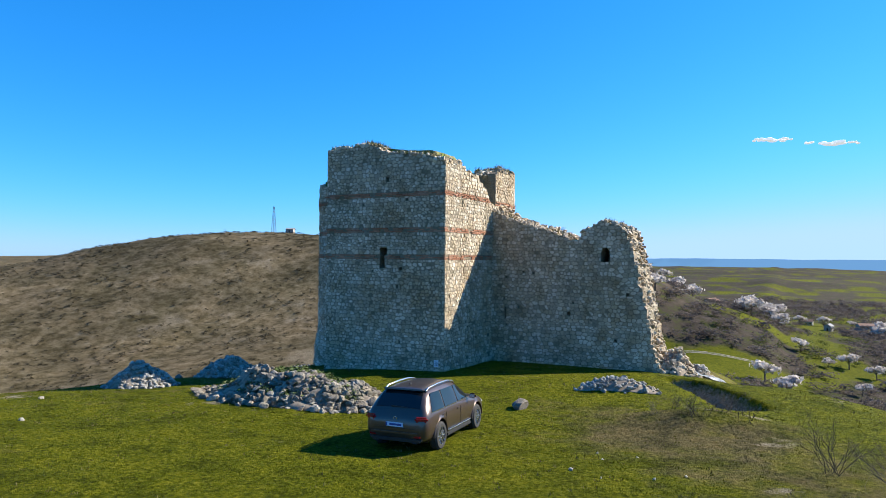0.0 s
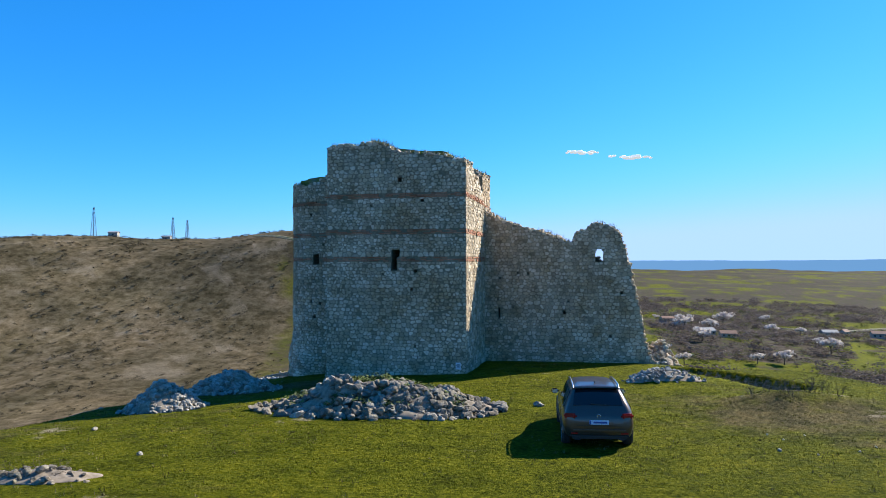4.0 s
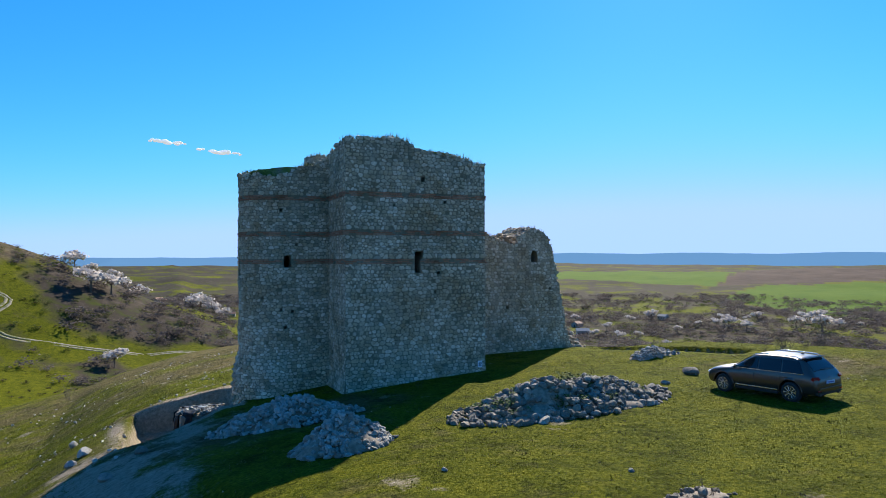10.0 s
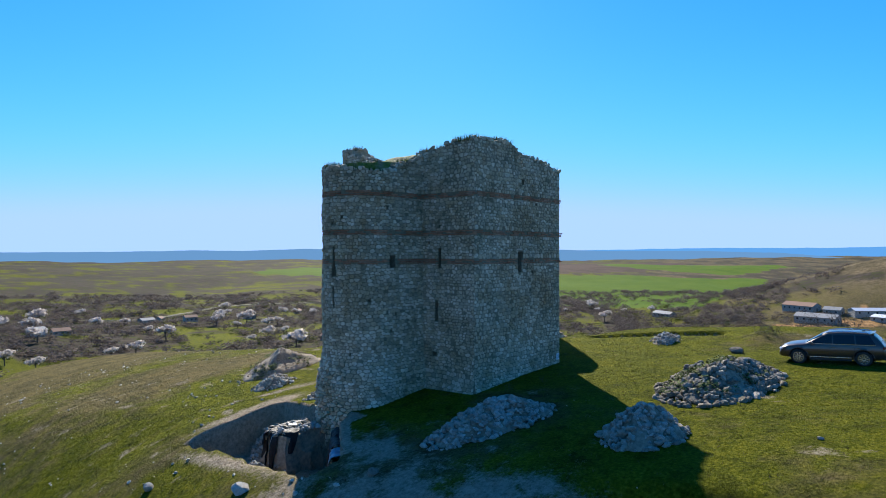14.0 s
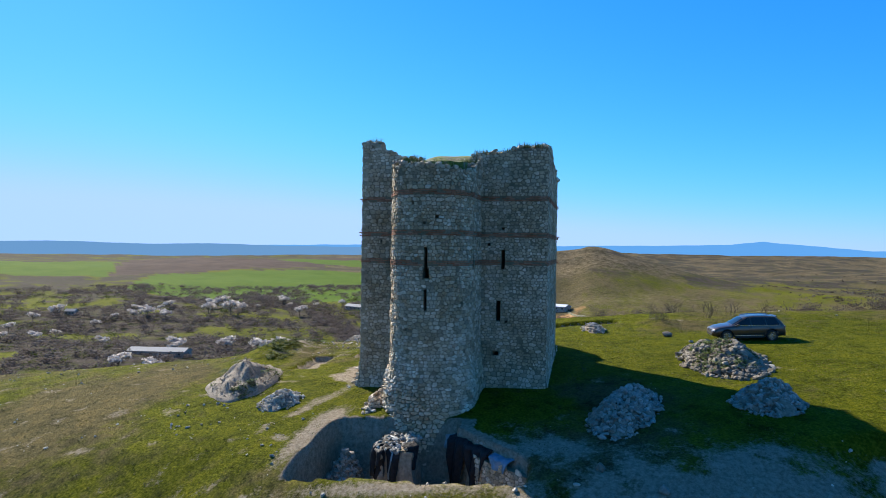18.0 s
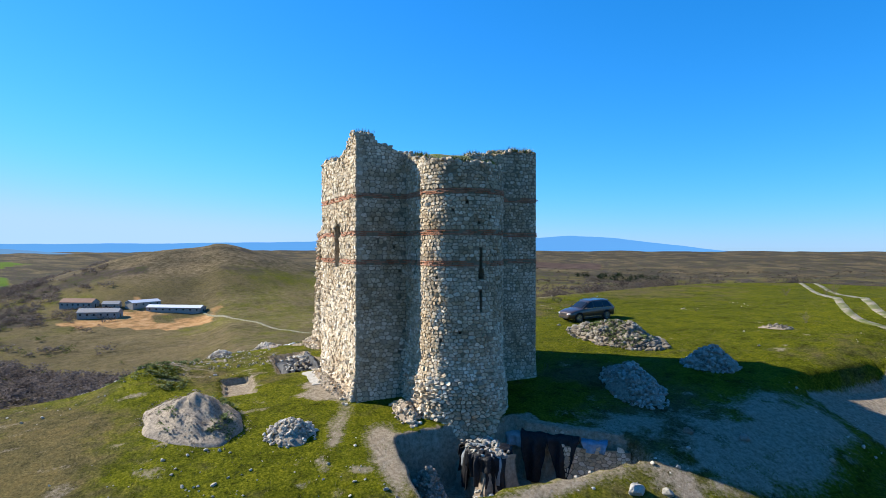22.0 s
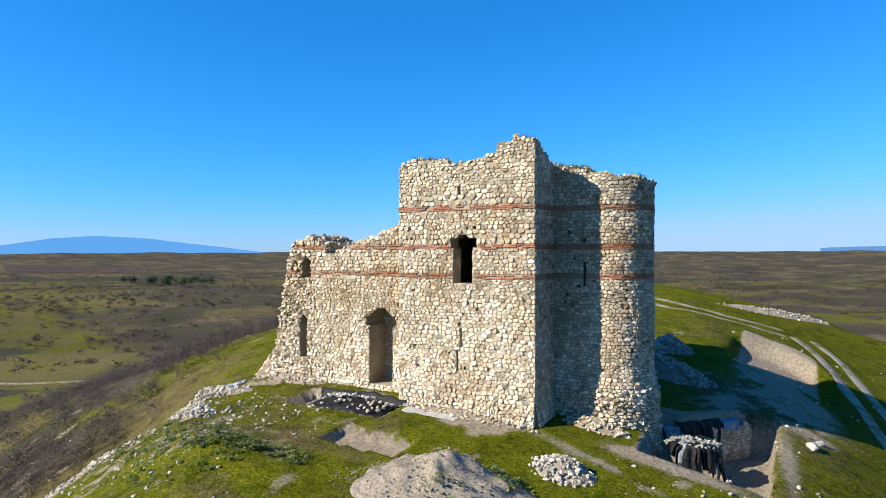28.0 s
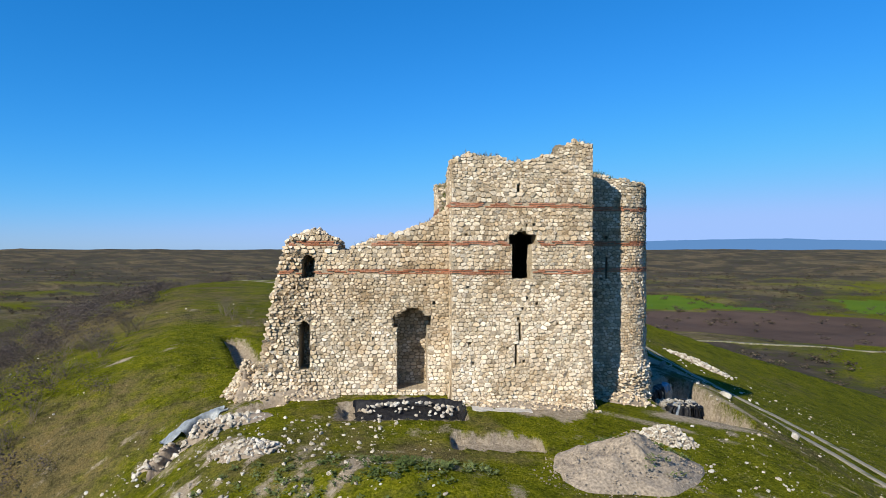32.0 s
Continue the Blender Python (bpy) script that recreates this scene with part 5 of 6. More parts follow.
def build_car():
    car = tagged(new("car"), "dark brown estate SUV with silver roof rails parked on the turf", "car")
    paint = plain("brown_metallic_paint", (0.090, 0.062, 0.050), 0.30, 0.55)
    paint.node_tree.nodes["Principled BSDF"].inputs["Coat Weight"].default_value = 0.6
    black = plain("black_trim", (0.018, 0.018, 0.019), 0.55, grain=0.2)
    glass = plain("tinted_glass", (0.012, 0.014, 0.016), 0.05)
    chrome = plain("satin_aluminium", (0.62, 0.63, 0.64), 0.25, 0.95)
    rubber = plain("tyre_rubber", (0.022, 0.021, 0.02), 0.85, grain=0.3)
    red = plain("red_lens", (0.32, 0.012, 0.015), 0.15)
    clear = plain("clear_lens", (0.55, 0.57, 0.6), 0.1)
    plate = plain("plate_white", (0.55, 0.62, 0.75), 0.4)
    ink = plain("plate_ink", (0.02, 0.06, 0.25), 0.4)

    # stations along the car, y forward: sill, flank, belt and roof as half widths and heights
    table = np.array([(-2.42, 0.46, 0.60, 0.72, 0.62, 0.66, 0.80, 0.60, 0.86, 0.88), (-2.38, 0.40, 0.72, 0.84, 0.64, 0.80, 0.88, 0.74, 0.98, 1.00), (-2.30, 0.34, 0.80, 0.91, 0.66, 0.88, 0.98, 0.78, 1.10, 1.12),
                      (-2.18, 0.32, 0.84, 0.945, 0.68, 0.91, 1.05, 0.74, 1.27, 1.30), (-1.95, 0.30, 0.87, 0.965, 0.70, 0.925, 1.08, 0.69, 1.50, 1.555), (-1.72, 0.28, 0.88, 0.97, 0.72, 0.93, 1.08, 0.67, 1.60, 1.675),
                      (-1.2, 0.27, 0.89, 0.97, 0.72, 0.93, 1.07, 0.68, 1.645, 1.72), (-0.4, 0.27, 0.89, 0.965, 0.72, 0.925, 1.06, 0.68, 1.65, 1.73), (0.1, 0.27, 0.89, 0.965, 0.72, 0.92, 1.05, 0.67, 1.61, 1.69),
                      (0.45, 0.27, 0.89, 0.965, 0.72, 0.92, 1.05, 0.67, 1.46, 1.54), (0.85, 0.27, 0.89, 0.965, 0.72, 0.92, 1.04, 0.70, 1.22, 1.29), (1.12, 0.28, 0.88, 0.965, 0.72, 0.92, 1.02, 0.74, 1.09, 1.13),
                      (1.6, 0.30, 0.86, 0.96, 0.70, 0.91, 0.97, 0.74, 1.035, 1.075), (2.0, 0.30, 0.82, 0.93, 0.66, 0.87, 0.90, 0.70, 0.965, 1.0), (2.25, 0.31, 0.74, 0.86, 0.60, 0.78, 0.80, 0.62, 0.86, 0.89), (2.38, 0.36, 0.60, 0.70, 0.54, 0.62, 0.66, 0.50, 0.70, 0.72)])
    ys = np.linspace(-2.42, 2.38, 121)
    cols = np.array([np.interp(ys, table[:, 0], table[:, k]) for k in range(1, 10)])
    for _ in range(2):
        cols[:, 1:-1] = 0.25 * cols[:, :-2] + 0.5 * cols[:, 1:-1] + 0.25 * cols[:, 2:]

    def station(y):
        return [float(np.interp(y, ys, c)) for c in cols]

    def flank(y, z):
        """Half width of the glasshouse at a height between belt and roof."""
        zb, ws, wm, zm, wb, zbelt, wr, zre, zr = station(y)
        return wb + (wr - wb) * (z - zbelt) / max(0.05, zre - zbelt)

    rings, verts, faces = [], [], []
    for i, y in enumerate(ys):
        zb, ws, wm, zm, wb, zbelt, wr, zre, zr = cols[:, i]
        pts = [(0, zb), (ws, zb), (wm, zm), (wb, zbelt), (wr, zre), (wr * 0.6, zr - 0.012), (0, zr)]
        for _ in range(2):
            cutp = [pts[0]]
            for (ax, az), (bx, bz) in zip(pts, pts[1:]):
                cutp += [(ax * 0.8 + bx * 0.2, az * 0.8 + bz * 0.2), (ax * 0.2 + bx * 0.8, az * 0.2 + bz * 0.8)]
            pts = cutp + [pts[-1]]
        ring = pts + [(-x, z) for x, z in pts[-2:0:-1]]
        start = len(verts)
        for x, z in ring:
            yy = y
            for yc in (1.45, -1.45):
                d = math.hypot(y - yc, z - 0.40)
                if abs(x) > 0.5 and 0.30 < d < 0.455:
                    yy, z = yc + (y - yc) * 0.455 / d, 0.40 + (z - 0.40) * 0.455 / d
            verts.append((x, yy, z))
        rings.append((start, len(ring)))
    for (a, n), (b, _) in zip(rings, rings[1:]):
        for i in range(n):
            q = (a + i, a + (i + 1) % n, b + (i + 1) % n, b + i)
            c = np.mean([verts[v] for v in q], axis=0)
            if abs(c[0]) > 0.5 and min(math.hypot(c[1] - yc, c[2] - 0.40) for yc in (1.45, -1.45)) < 0.452:
                continue
            faces.append(q)
    faces += [tuple(range(rings[0][1]))[::-1], tuple(range(rings[-1][0], rings[-1][0] + rings[-1][1]))]
    mesh_object("body", verts, faces, paint, car, smooth=True)
    part("wheel_well", box(0, 1.45, 0.55, 1.3, 0.84, 0.5, 0.05), black, car)
    part("wheel_well", box(0, -1.45, 0.55, 1.3, 0.84, 0.5, 0.05), black, car)
    part("rear_bumper", box(0, -2.37, 0.58, 1.50, 0.17, 0.16, 0.06), paint, car)
    part("lower_bumper", box(0, -2.33, 0.42, 1.56, 0.2, 0.16, 0.06), black, car)
    part("front_bumper", box(0, 2.31, 0.50, 1.36, 0.16, 0.24, 0.07), paint, car)

    def glazing(name, grid, label, lift):
        """A curved pane over a grid of rows of points, with a thickness."""
        rows_, cols_ = len(grid), len(grid[0])
        top = [p for row in grid for p in row]
        low = [tuple(a - b for a, b in zip(p, lift)) for p in top]
        m, f = len(top), []
        for i in range(rows_ - 1):
            for j in range(cols_ - 1):
                q = (i * cols_ + j, i * cols_ + j + 1, (i + 1) * cols_ + j + 1, (i + 1) * cols_ + j)
                f += [q, tuple(v + m for v in q[::-1])]
        rim = list(range(cols_)) + [i * cols_ + cols_ - 1 for i in range(1, rows_)] + [(rows_ - 1) * cols_ + j for j in range(cols_ - 2, -1, -1)] + [i * cols_ for i in range(rows_ - 2, 0, -1)]
        f += [(a, b, b + m, a + m) for a, b in zip(rim, rim[1:] + rim[:1])]
        ob = mesh_object(name, top + low, f, glass, car, smooth=False, label=label)
        return ob

    def over(y):
        return station(y)[8]

    for s in (-1, 1):
        for name, low, high in (("front_window", (0.98, -0.10), (0.30, -0.10)), ("rear_window", (-0.17, -1.10), (-0.17, -1.06)), ("quarter_window", (-1.17, -1.98), (-1.13, -1.72))):
            grid = []
            for i in range(6):
                k = i / 5
                za = 1.115 + (1.555 - 1.115) * k
                ya, yb = low[0] + (high[0] - low[0]) * k, low[1] + (high[1] - low[1]) * k
                line = []
                for j in range(9):
                    y = ya + (yb - ya) * j / 8
                    z = min(za, station(y)[7] - 0.055)
                    line.append((s * (flank(y, z) + 0.012), y, z))
                grid.append(line)
            glazing(name, grid, "dark tinted side window", (s * 0.02, 0, 0))
        for name, z0, pts_y in (("belt_strip", 1.095, np.linspace(1.0, -2.0, 16)),):
            line = bmesh.new()
            rows = [[line.verts.new((s * (flank(y, z0) + 0.002 + a), y, z0 + c)) for a, c in ((0, -0.011), (0.006, -0.011), (0.006, 0.011), (0, 0.011))] for y in pts_y]
            for a, b in zip(rows, rows[1:]):
                for i in range(4):
                    line.faces.new((a[i], a[(i + 1) % 4], b[(i + 1) % 4], b[i]))
            bmesh.ops.recalc_face_normals(line, faces=line.faces[:])
            part(name, line, chrome, car, "bright strip under the side windows")
        rail = bmesh.new()
        path = [(-1.78, 1.60), (-1.62, 1.68), (-1.0, 1.715), (-0.3, 1.715), (0.1, 1.66), (0.2, 1.60)]
        rows = []
        for y, z in path:
            rows.append([rail.verts.new((s * (0.625 + 0.028 * math.cos(a)), y, z + 0.028 * math.sin(a))) for a in (k * math.pi / 3 for k in range(6))])
        for a, b in zip(rows, rows[1:]):
            for i in range(6):
                rail.faces.new((a[i], a[(i + 1) % 6], b[(i + 1) % 6], b[i]))
        bmesh.ops.recalc_face_normals(rail, faces=rail.faces[:])
        part("roof_rail", rail, chrome, car, "silver roof rail", smooth=True)
        part("sill_trim", box(s * 0.935, 0, 0.42, 0.03, 1.85, 0.035), chrome, car, "bright sill strip")
        part("side_skirt", box(s * 0.90, 0, 0.31, 0.07, 1.9, 0.12, 0.03), black, car)
        m = part("mirror", box(s * 1.04, 0.78, 1.14, 0.24, 0.12, 0.16, 0.05), paint, car)
        part("mirror_glass", box(s * 1.04, 0.718, 1.14, 0.17, 0.006, 0.11, 0.002), chrome, m)
        part("tail_light", box(s * 0.755, -2.345, 0.945, 0.36, 0.13, 0.14, 0.045, (0, 0, s * 21)), red, car, "red tail light")
        part("head_light", box(s * 0.67, 2.28, 0.755, 0.36, 0.14, 0.13, 0.05, (0, 0, -s * 22)), clear, car, "clear headlight")
        part("fog_light", box(s * 0.66, -2.415, 0.5, 0.2, 0.03, 0.05, 0.01), red, car)
        part("exhaust", box(s * 0.58, -2.36, 0.335, 0.16, 0.08, 0.045, 0.012), black, car)
        for yy in (0.02, -1.08):
            part("door_handle", box(s * 0.955, yy - 0.18, 0.93, 0.04, 0.2, 0.035, 0.012), paint, car)
            part("door_gap", box(s * 0.957, yy, 0.72, 0.012, 0.01, 0.5, 0), black, car)
        for yc in (1.45, -1.45):
            w = part("wheel", ring_x(s * 0.84, yc, 0.38, 0.24, 0.0, 0.2, 20, 0.02), black, car)
            part("tyre", ring_x(s * 0.85, yc, 0.38, 0.38, 0.25, 0.25, 32, 0.05), rubber, w)
            part("rim", ring_x(s * 0.955, yc, 0.38, 0.265, 0.235, 0.03, 28, 0.008), chrome, w, "alloy wheel rim")
            for k in range(10):
                a = 2 * math.pi * k / 10
                part("spoke", box(s * 0.952, yc + 0.145 * math.cos(a), 0.38 + 0.145 * math.sin(a), 0.025, 0.2, 0.035, 0.008, (math.degrees(a), 0, 0)), chrome, w)
            part("wheel_arch", ring_x(s * 0.935, yc, 0.40, 0.475, 0.445, 0.06, 24, 0.012, math.pi), paint, car)
    for name, y0, y1, w0, w1, label in (("windscreen", 1.06, 0.34, 0.68, 0.60, "dark windscreen"), ("tailgate_window", -2.235, -1.84, 0.66, 0.58, "dark rear window")):
        grid = []
        for i in range(7):
            y, w = y0 + (y1 - y0) * i / 6, w0 + (w1 - w0) * i / 6
            zb, ws, wm, zm, wb, zbelt, wr, zre, zr = station(y)
            grid.append([(w * u, y, zr + 0.004 - (zr - zre) * 0.75 * abs(u * w / wr) ** 2.6) for u in np.linspace(-1, 1, 9)])
        glazing(name, grid, label, (0, 0, 0.02))
    part("spoiler", box(0, -1.84, 1.63, 1.2, 0.24, 0.04, 0.018, (-14, 0, 0)), paint, car)
    part("rear_wiper", box(0.05, -2.24, 1.235, 0.5, 0.03, 0.02, 0.005, (0, 4, 0)), black, car)
    part("tailgate_line", box(0, -2.425, 0.70, 1.2, 0.012, 0.012, 0), black, car)
    np_ = part("number_plate", box(0, -2.432, 0.79, 0.52, 0.02, 0.115, 0.004), plate, car, "pale number plate with blue end")
    part("plate_bar", box(0.03, -2.444, 0.79, 0.36, 0.004, 0.05, 0), ink, np_)
    part("plate_end", box(-0.235, -2.444, 0.79, 0.045, 0.004, 0.105, 0), ink, np_)
    part("badge", ring_x(0, 0, 0, 0.055, 0.04, 0.012, 20, 0.003), chrome, car).matrix_local = pose(0, -2.40, 0.945, 0, 0, 90)
    part("grille", box(0, 2.35, 0.72, 0.86, 0.06, 0.16, 0.02), black, car)
    part("front_bumper_grille", box(0, 2.37, 0.46, 1.3, 0.06, 0.16, 0.03), black, car)
    part("bonnet_line", box(0, 1.16, 1.125, 1.2, 0.02, 0.01, 0.003), paint, car)
    part("aerial", box(0, -1.45, 1.735, 0.03, 0.14, 0.05, 0.012), black, car)
    # stands on its four wheels
    cx, cy, yaw = -14.2, 23.25, 180 + 5.2
    f, r = Vector((-math.sin(radians(yaw)), math.cos(radians(yaw)), 0)), Vector((math.cos(radians(yaw)), math.sin(radians(yaw)), 0))
    hs = {(a, b): ground_z(cx + f.x * a * 1.45 + r.x * b * 0.84, cy + f.y * a * 1.45 + r.y * b * 0.84) for a in (-1, 1) for b in (-1, 1)}
    pitch = math.degrees(math.atan2((hs[1, 1] + hs[1, -1] - hs[-1, 1] - hs[-1, -1]) / 2, 2.9))
    lean = -math.degrees(math.atan2((hs[1, 1] + hs[-1, 1] - hs[1, -1] - hs[-1, -1]) / 2, 1.68))
    car.matrix_world = pose(cx, cy, sum(hs.values()) / 4 - 0.03, 0, 0, yaw) @ pose(0, 0, 0, pitch, lean, 0)
    return car


build_car()


# ---- plants ----
def twig_material(name, dark, light):
    m, t, b = material(name, 0.9)
    c = ramp(t, noise_tex(t, 0.35, 4), [(0.35, dark), (0.65, light)])
    t.links.new(c, b.inputs["Base Color"])
    b.inputs["Specular IOR Level"].default_value = 0.1
    return m


def leafy_material(name, dark, light, through=0.4):
    """Twigs or leaves that let some light through, each clump facet a little different."""
    m, t, b = material(name, 0.9)
    b.inputs["Specular IOR Level"].default_value = 0.1
    c = ramp(t, noise_tex(t, 0.09, 5, 0.7), [(0.36, dark), (0.62, light)])
    c = mix(t, 0.8, c, ramp(t, t.nodes.new("ShaderNodeNewGeometry").outputs["Random Per Island"], [(0.0, (0.55, 0.56, 0.56)), (0.6, (1.0, 1.0, 1.0)), (1.0, (1.5, 1.46, 1.4))]), "MULTIPLY")
    t.links.new(c, b.inputs["Base Color"])
    thin = t.nodes.new("ShaderNodeBsdfTranslucent")
    t.links.new(c, thin.inputs["Color"])
    both = t.nodes.new("ShaderNodeMixShader")
    both.inputs[0].default_value = through
    t.links.new(b.outputs[0], both.inputs[1])
    t.links.new(thin.outputs[0], both.inputs[2])
    t.links.new(both.outputs[0], t.nodes["Material Output"].inputs["Surface"])
    return m


MAT["twig"] = twig_material("bare_twigs", (0.088, 0.071, 0.053), (0.155, 0.126, 0.096))
MAT["scrub"] = leafy_material("winter_scrub", (0.082, 0.067, 0.060), (0.15, 0.126, 0.115))
MAT["heath"] = leafy_material("brown_heath", (0.060, 0.047, 0.032), (0.115, 0.092, 0.064), 0.3)
MAT["green_scrub"] = leafy_material("budding_scrub", (0.055, 0.072, 0.018), (0.11, 0.125, 0.035))
MAT["grey_twig"] = leafy_material("mauve_grey_twigs", (0.078, 0.062, 0.052), (0.138, 0.113, 0.098))
MAT["hill_bush"] = leafy_material("dark_hill_bushes", (0.030, 0.028, 0.016), (0.065, 0.054, 0.036), 0.2)
MAT["blossom"] = leafy_material("white_blossom", (0.42, 0.37, 0.34), (0.62, 0.57, 0.53), 0.45)
MAT["pine"] = twig_material("dark_needles", (0.012, 0.022, 0.010), (0.03, 0.045, 0.018))
MAT["grass"] = twig_material("grass_blades", (0.064, 0.078, 0.005), (0.135, 0.138, 0.016))
MAT["straw"] = twig_material("straw_blades", (0.11, 0.092, 0.04), (0.20, 0.165, 0.085))


def twig(verts, faces, a, b, ra, rb):
    """A three-sided twig from a to b."""
    a, b = Vector(a), Vector(b)
    d = (b - a).normalized()
    side = d.orthogonal().normalized()
    other = d.cross(side)
    base = len(verts)
    for p, r in ((a, ra), (b, rb)):
        for k in range(3):
            ang = 2.094 * k
            verts.append(p + side * (r * math.cos(ang)) + other * (r * math.sin(ang)))
    faces += [(base + k, base + (k + 1) % 3, base + 3 + (k + 1) % 3, base + 3 + k) for k in range(3)]


def bare_bush_mesh(name, seed, height, stems, thick=0.02, spread=0.7, mat=None):
    q = random.Random(seed)
    verts, faces = [], []

    def grow(p, d, length, r, depth):
        end = p + d * length
        mid = p + d * length * 0.5 + Vector((q.gauss(0, 1), q.gauss(0, 1), q.gauss(0, 0.5))) * length * 0.06
        twig(verts, faces, p, mid, r, r * 0.8)
        twig(verts, faces, mid, end, r * 0.8, r * 0.55)
        if depth:
            for _ in range(q.choice((2, 3, 3))):
                nd = (d + Vector((q.gauss(0, 0.5), q.gauss(0, 0.5), q.gauss(0.15, 0.35)))).normalized()
                grow(p + d * length * q.uniform(0.45, 1.0), nd, length * q.uniform(0.5, 0.75), r * 0.55, depth - 1)

    for _ in range(stems):
        a = q.uniform(0, 6.283)
        d = Vector((math.cos(a) * q.uniform(0.1, spread), math.sin(a) * q.uniform(0.1, spread), 1)).normalized()
        grow(Vector((q.gauss(0, 0.12), q.gauss(0, 0.12), -0.1)), d, height * q.uniform(0.35, 0.5), thick, 3)
    me = bpy.data.meshes.new(name)
    me.from_pydata([v[:] for v in verts], [], faces)
    me.materials.append(mat or MAT["twig"])
    return me


BUSHES = [bare_bush_mesh("crown", 40 + i, 2.2, 12, 0.012, 0.8) for i in range(4)]
SHRUBS = [bare_bush_mesh("crown", 60 + i, 0.9, 6, 0.008, 0.7) for i in range(3)]
qb = random.Random(77)
near_bushes = [(-24.6, 22.5, 0.8), (-25.8, 24.5, 1.0), (-26.5, 27.5, 0.9), (-24.0, 26.5, 0.5)]
near_bushes += [(-30 - 6 * qb.random() - 0.06 * y, y, qb.uniform(0.7, 1.35)) for y in np.linspace(-14, 24, 22)]
near_bushes += [(qb.uniform(-27, -21), qb.uniform(-16, -8), qb.uniform(0.5, 0.9)) for _ in range(7)]
near_bushes += [(-14 + qb.uniform(-6, 18), 58 + qb.uniform(-6, 8), qb.uniform(0.6, 1.0)) for _ in range(9)]
near_bushes += [(-2.0, 34.0, 0.55), (2.0, 38.0, 0.6), (17, -30, 1.0), (24, -24, 1.1), (30, 6, 0.8), (36, 20, 1.0)]
for i, (x, y, k) in enumerate(near_bushes):
    ob = new("bush")
    ob.matrix_world = pose(x, y, ground_z(x, y), 0, 0, 47 * i) @ Matrix.Diagonal((k, k, k * 0.9, 1))
    br = new("crown", BUSHES[i % 4])
    br.parent = ob
    tagged(ob, "leafless grey-brown bush on the slope", "bush", "bare bushes")
for i, (x, y, k) in enumerate([(-20.9, 18.3, 0.9), (-21.8, 17.9, 1.0), (-22.6, 18.3, 0.8), (-19.9, 18.4, 0.7), (-21.3, 18.6, 0.9), (-22.2, 17.6, 0.9), (-20.4, 17.8, 0.8), (-2.3, 31.3, 0.8), (-1.7, 31.5, 0.6), (-12.5, 33.5, 0.7), (-7.5, 22.5, 0.6), (-3.2, 12.4, 0.5), (-1.0, 11.8, 0.6)]):
    ob = new("shrub")
    ob.matrix_world = pose(x, y, ground_z(x, y), 0, 0, 61 * i) @ Matrix.Diagonal((k * 1.3, k * 1.3, k, 1))
    br = new("crown", SHRUBS[i % 3])
    br.parent = ob
    tagged(ob, "low dry leafless shrub in the turf", "shrub", "dry shrubs")
# one small bush grown on the wing's wall top
ob = new("shrub")
ob.matrix_world = pose(-11.4, 1.6, 8.7) @ Matrix.Diagonal((0.8, 0.8, 0.7, 1))
br = new("crown", SHRUBS[1])
br.parent = ob
tagged(ob, "small bare shrub growing on the broken wall top", "shrub")


def tuft_field(name, label, mat, count, seed, blade, dry, reach=40):
    q = np.random.default_rng(seed)
    a, r = q.uniform(0, 2 * math.pi, count * 3), 7 + (reach - 7) * q.random(count * 3) ** 0.75
    x, y = -3 + r * np.cos(a), 5 + r * np.sin(a)
    want = fbm(x, y, 4.0, seed) + (0.25 if dry else 0.15)
    keep = (want > q.uniform(-0.6, 0.6, len(x))) & ~((x > -8.3) & (x < 4.9) & (y > -0.6) & (y < 10.8)) & ~((x > -18.4) & (x < -7) & (y > 0.4) & (y < 4.6)) & ~((x > 4.6) & (x < 9.9) & (y > 0.4) & (y < 9.8))
    keep &= ~((x > -7.9) & (x < -3.8) & (y > -6.4) & (y < -4.6)) & (road_gap(x, y, TRACK_A, 1.0) > 1.7) & ~((x > 6.5) & (x < 11) & (y > 12) & (y < 30))
    x, y = x[keep][:count], y[keep][:count]
    z = ground(x, y)
    verts, faces = [], []
    for i in range(5):
        ang, h, w = q.uniform(0, 6.28, len(x)), blade * q.uniform(0.5, 1.3, len(x)), 0.012 + 0.3 * blade * q.uniform(0.05, 0.12, len(x))
        ox, oy = q.normal(0, 0.05, len(x)), q.normal(0, 0.05, len(x))
        lx, ly = np.cos(ang) * h * 0.5, np.sin(ang) * h * 0.5
        for k, (dx, dy, dz) in enumerate(((-np.sin(ang) * w, np.cos(ang) * w, -0.02), (np.sin(ang) * w, -np.cos(ang) * w, -0.02), (lx, ly, None))):
            verts.append(np.stack([x + ox + dx, y + oy + dy, z + (h if dz is None else dz)], 1))
    V = np.concatenate(verts)
    n = len(x)
    idx = np.arange(n)
    F = np.concatenate([np.stack([idx + (3 * i) * n, idx + (3 * i + 1) * n, idx + (3 * i + 2) * n], 1) for i in range(5)])
    tagged(mesh_object(name, V, F.tolist(), mat), label, "grass", kind="stuff")


tuft_field("grass_tufts", "short green spring grass on the hilltop", MAT["grass"], 20000, 3, 0.038, False)


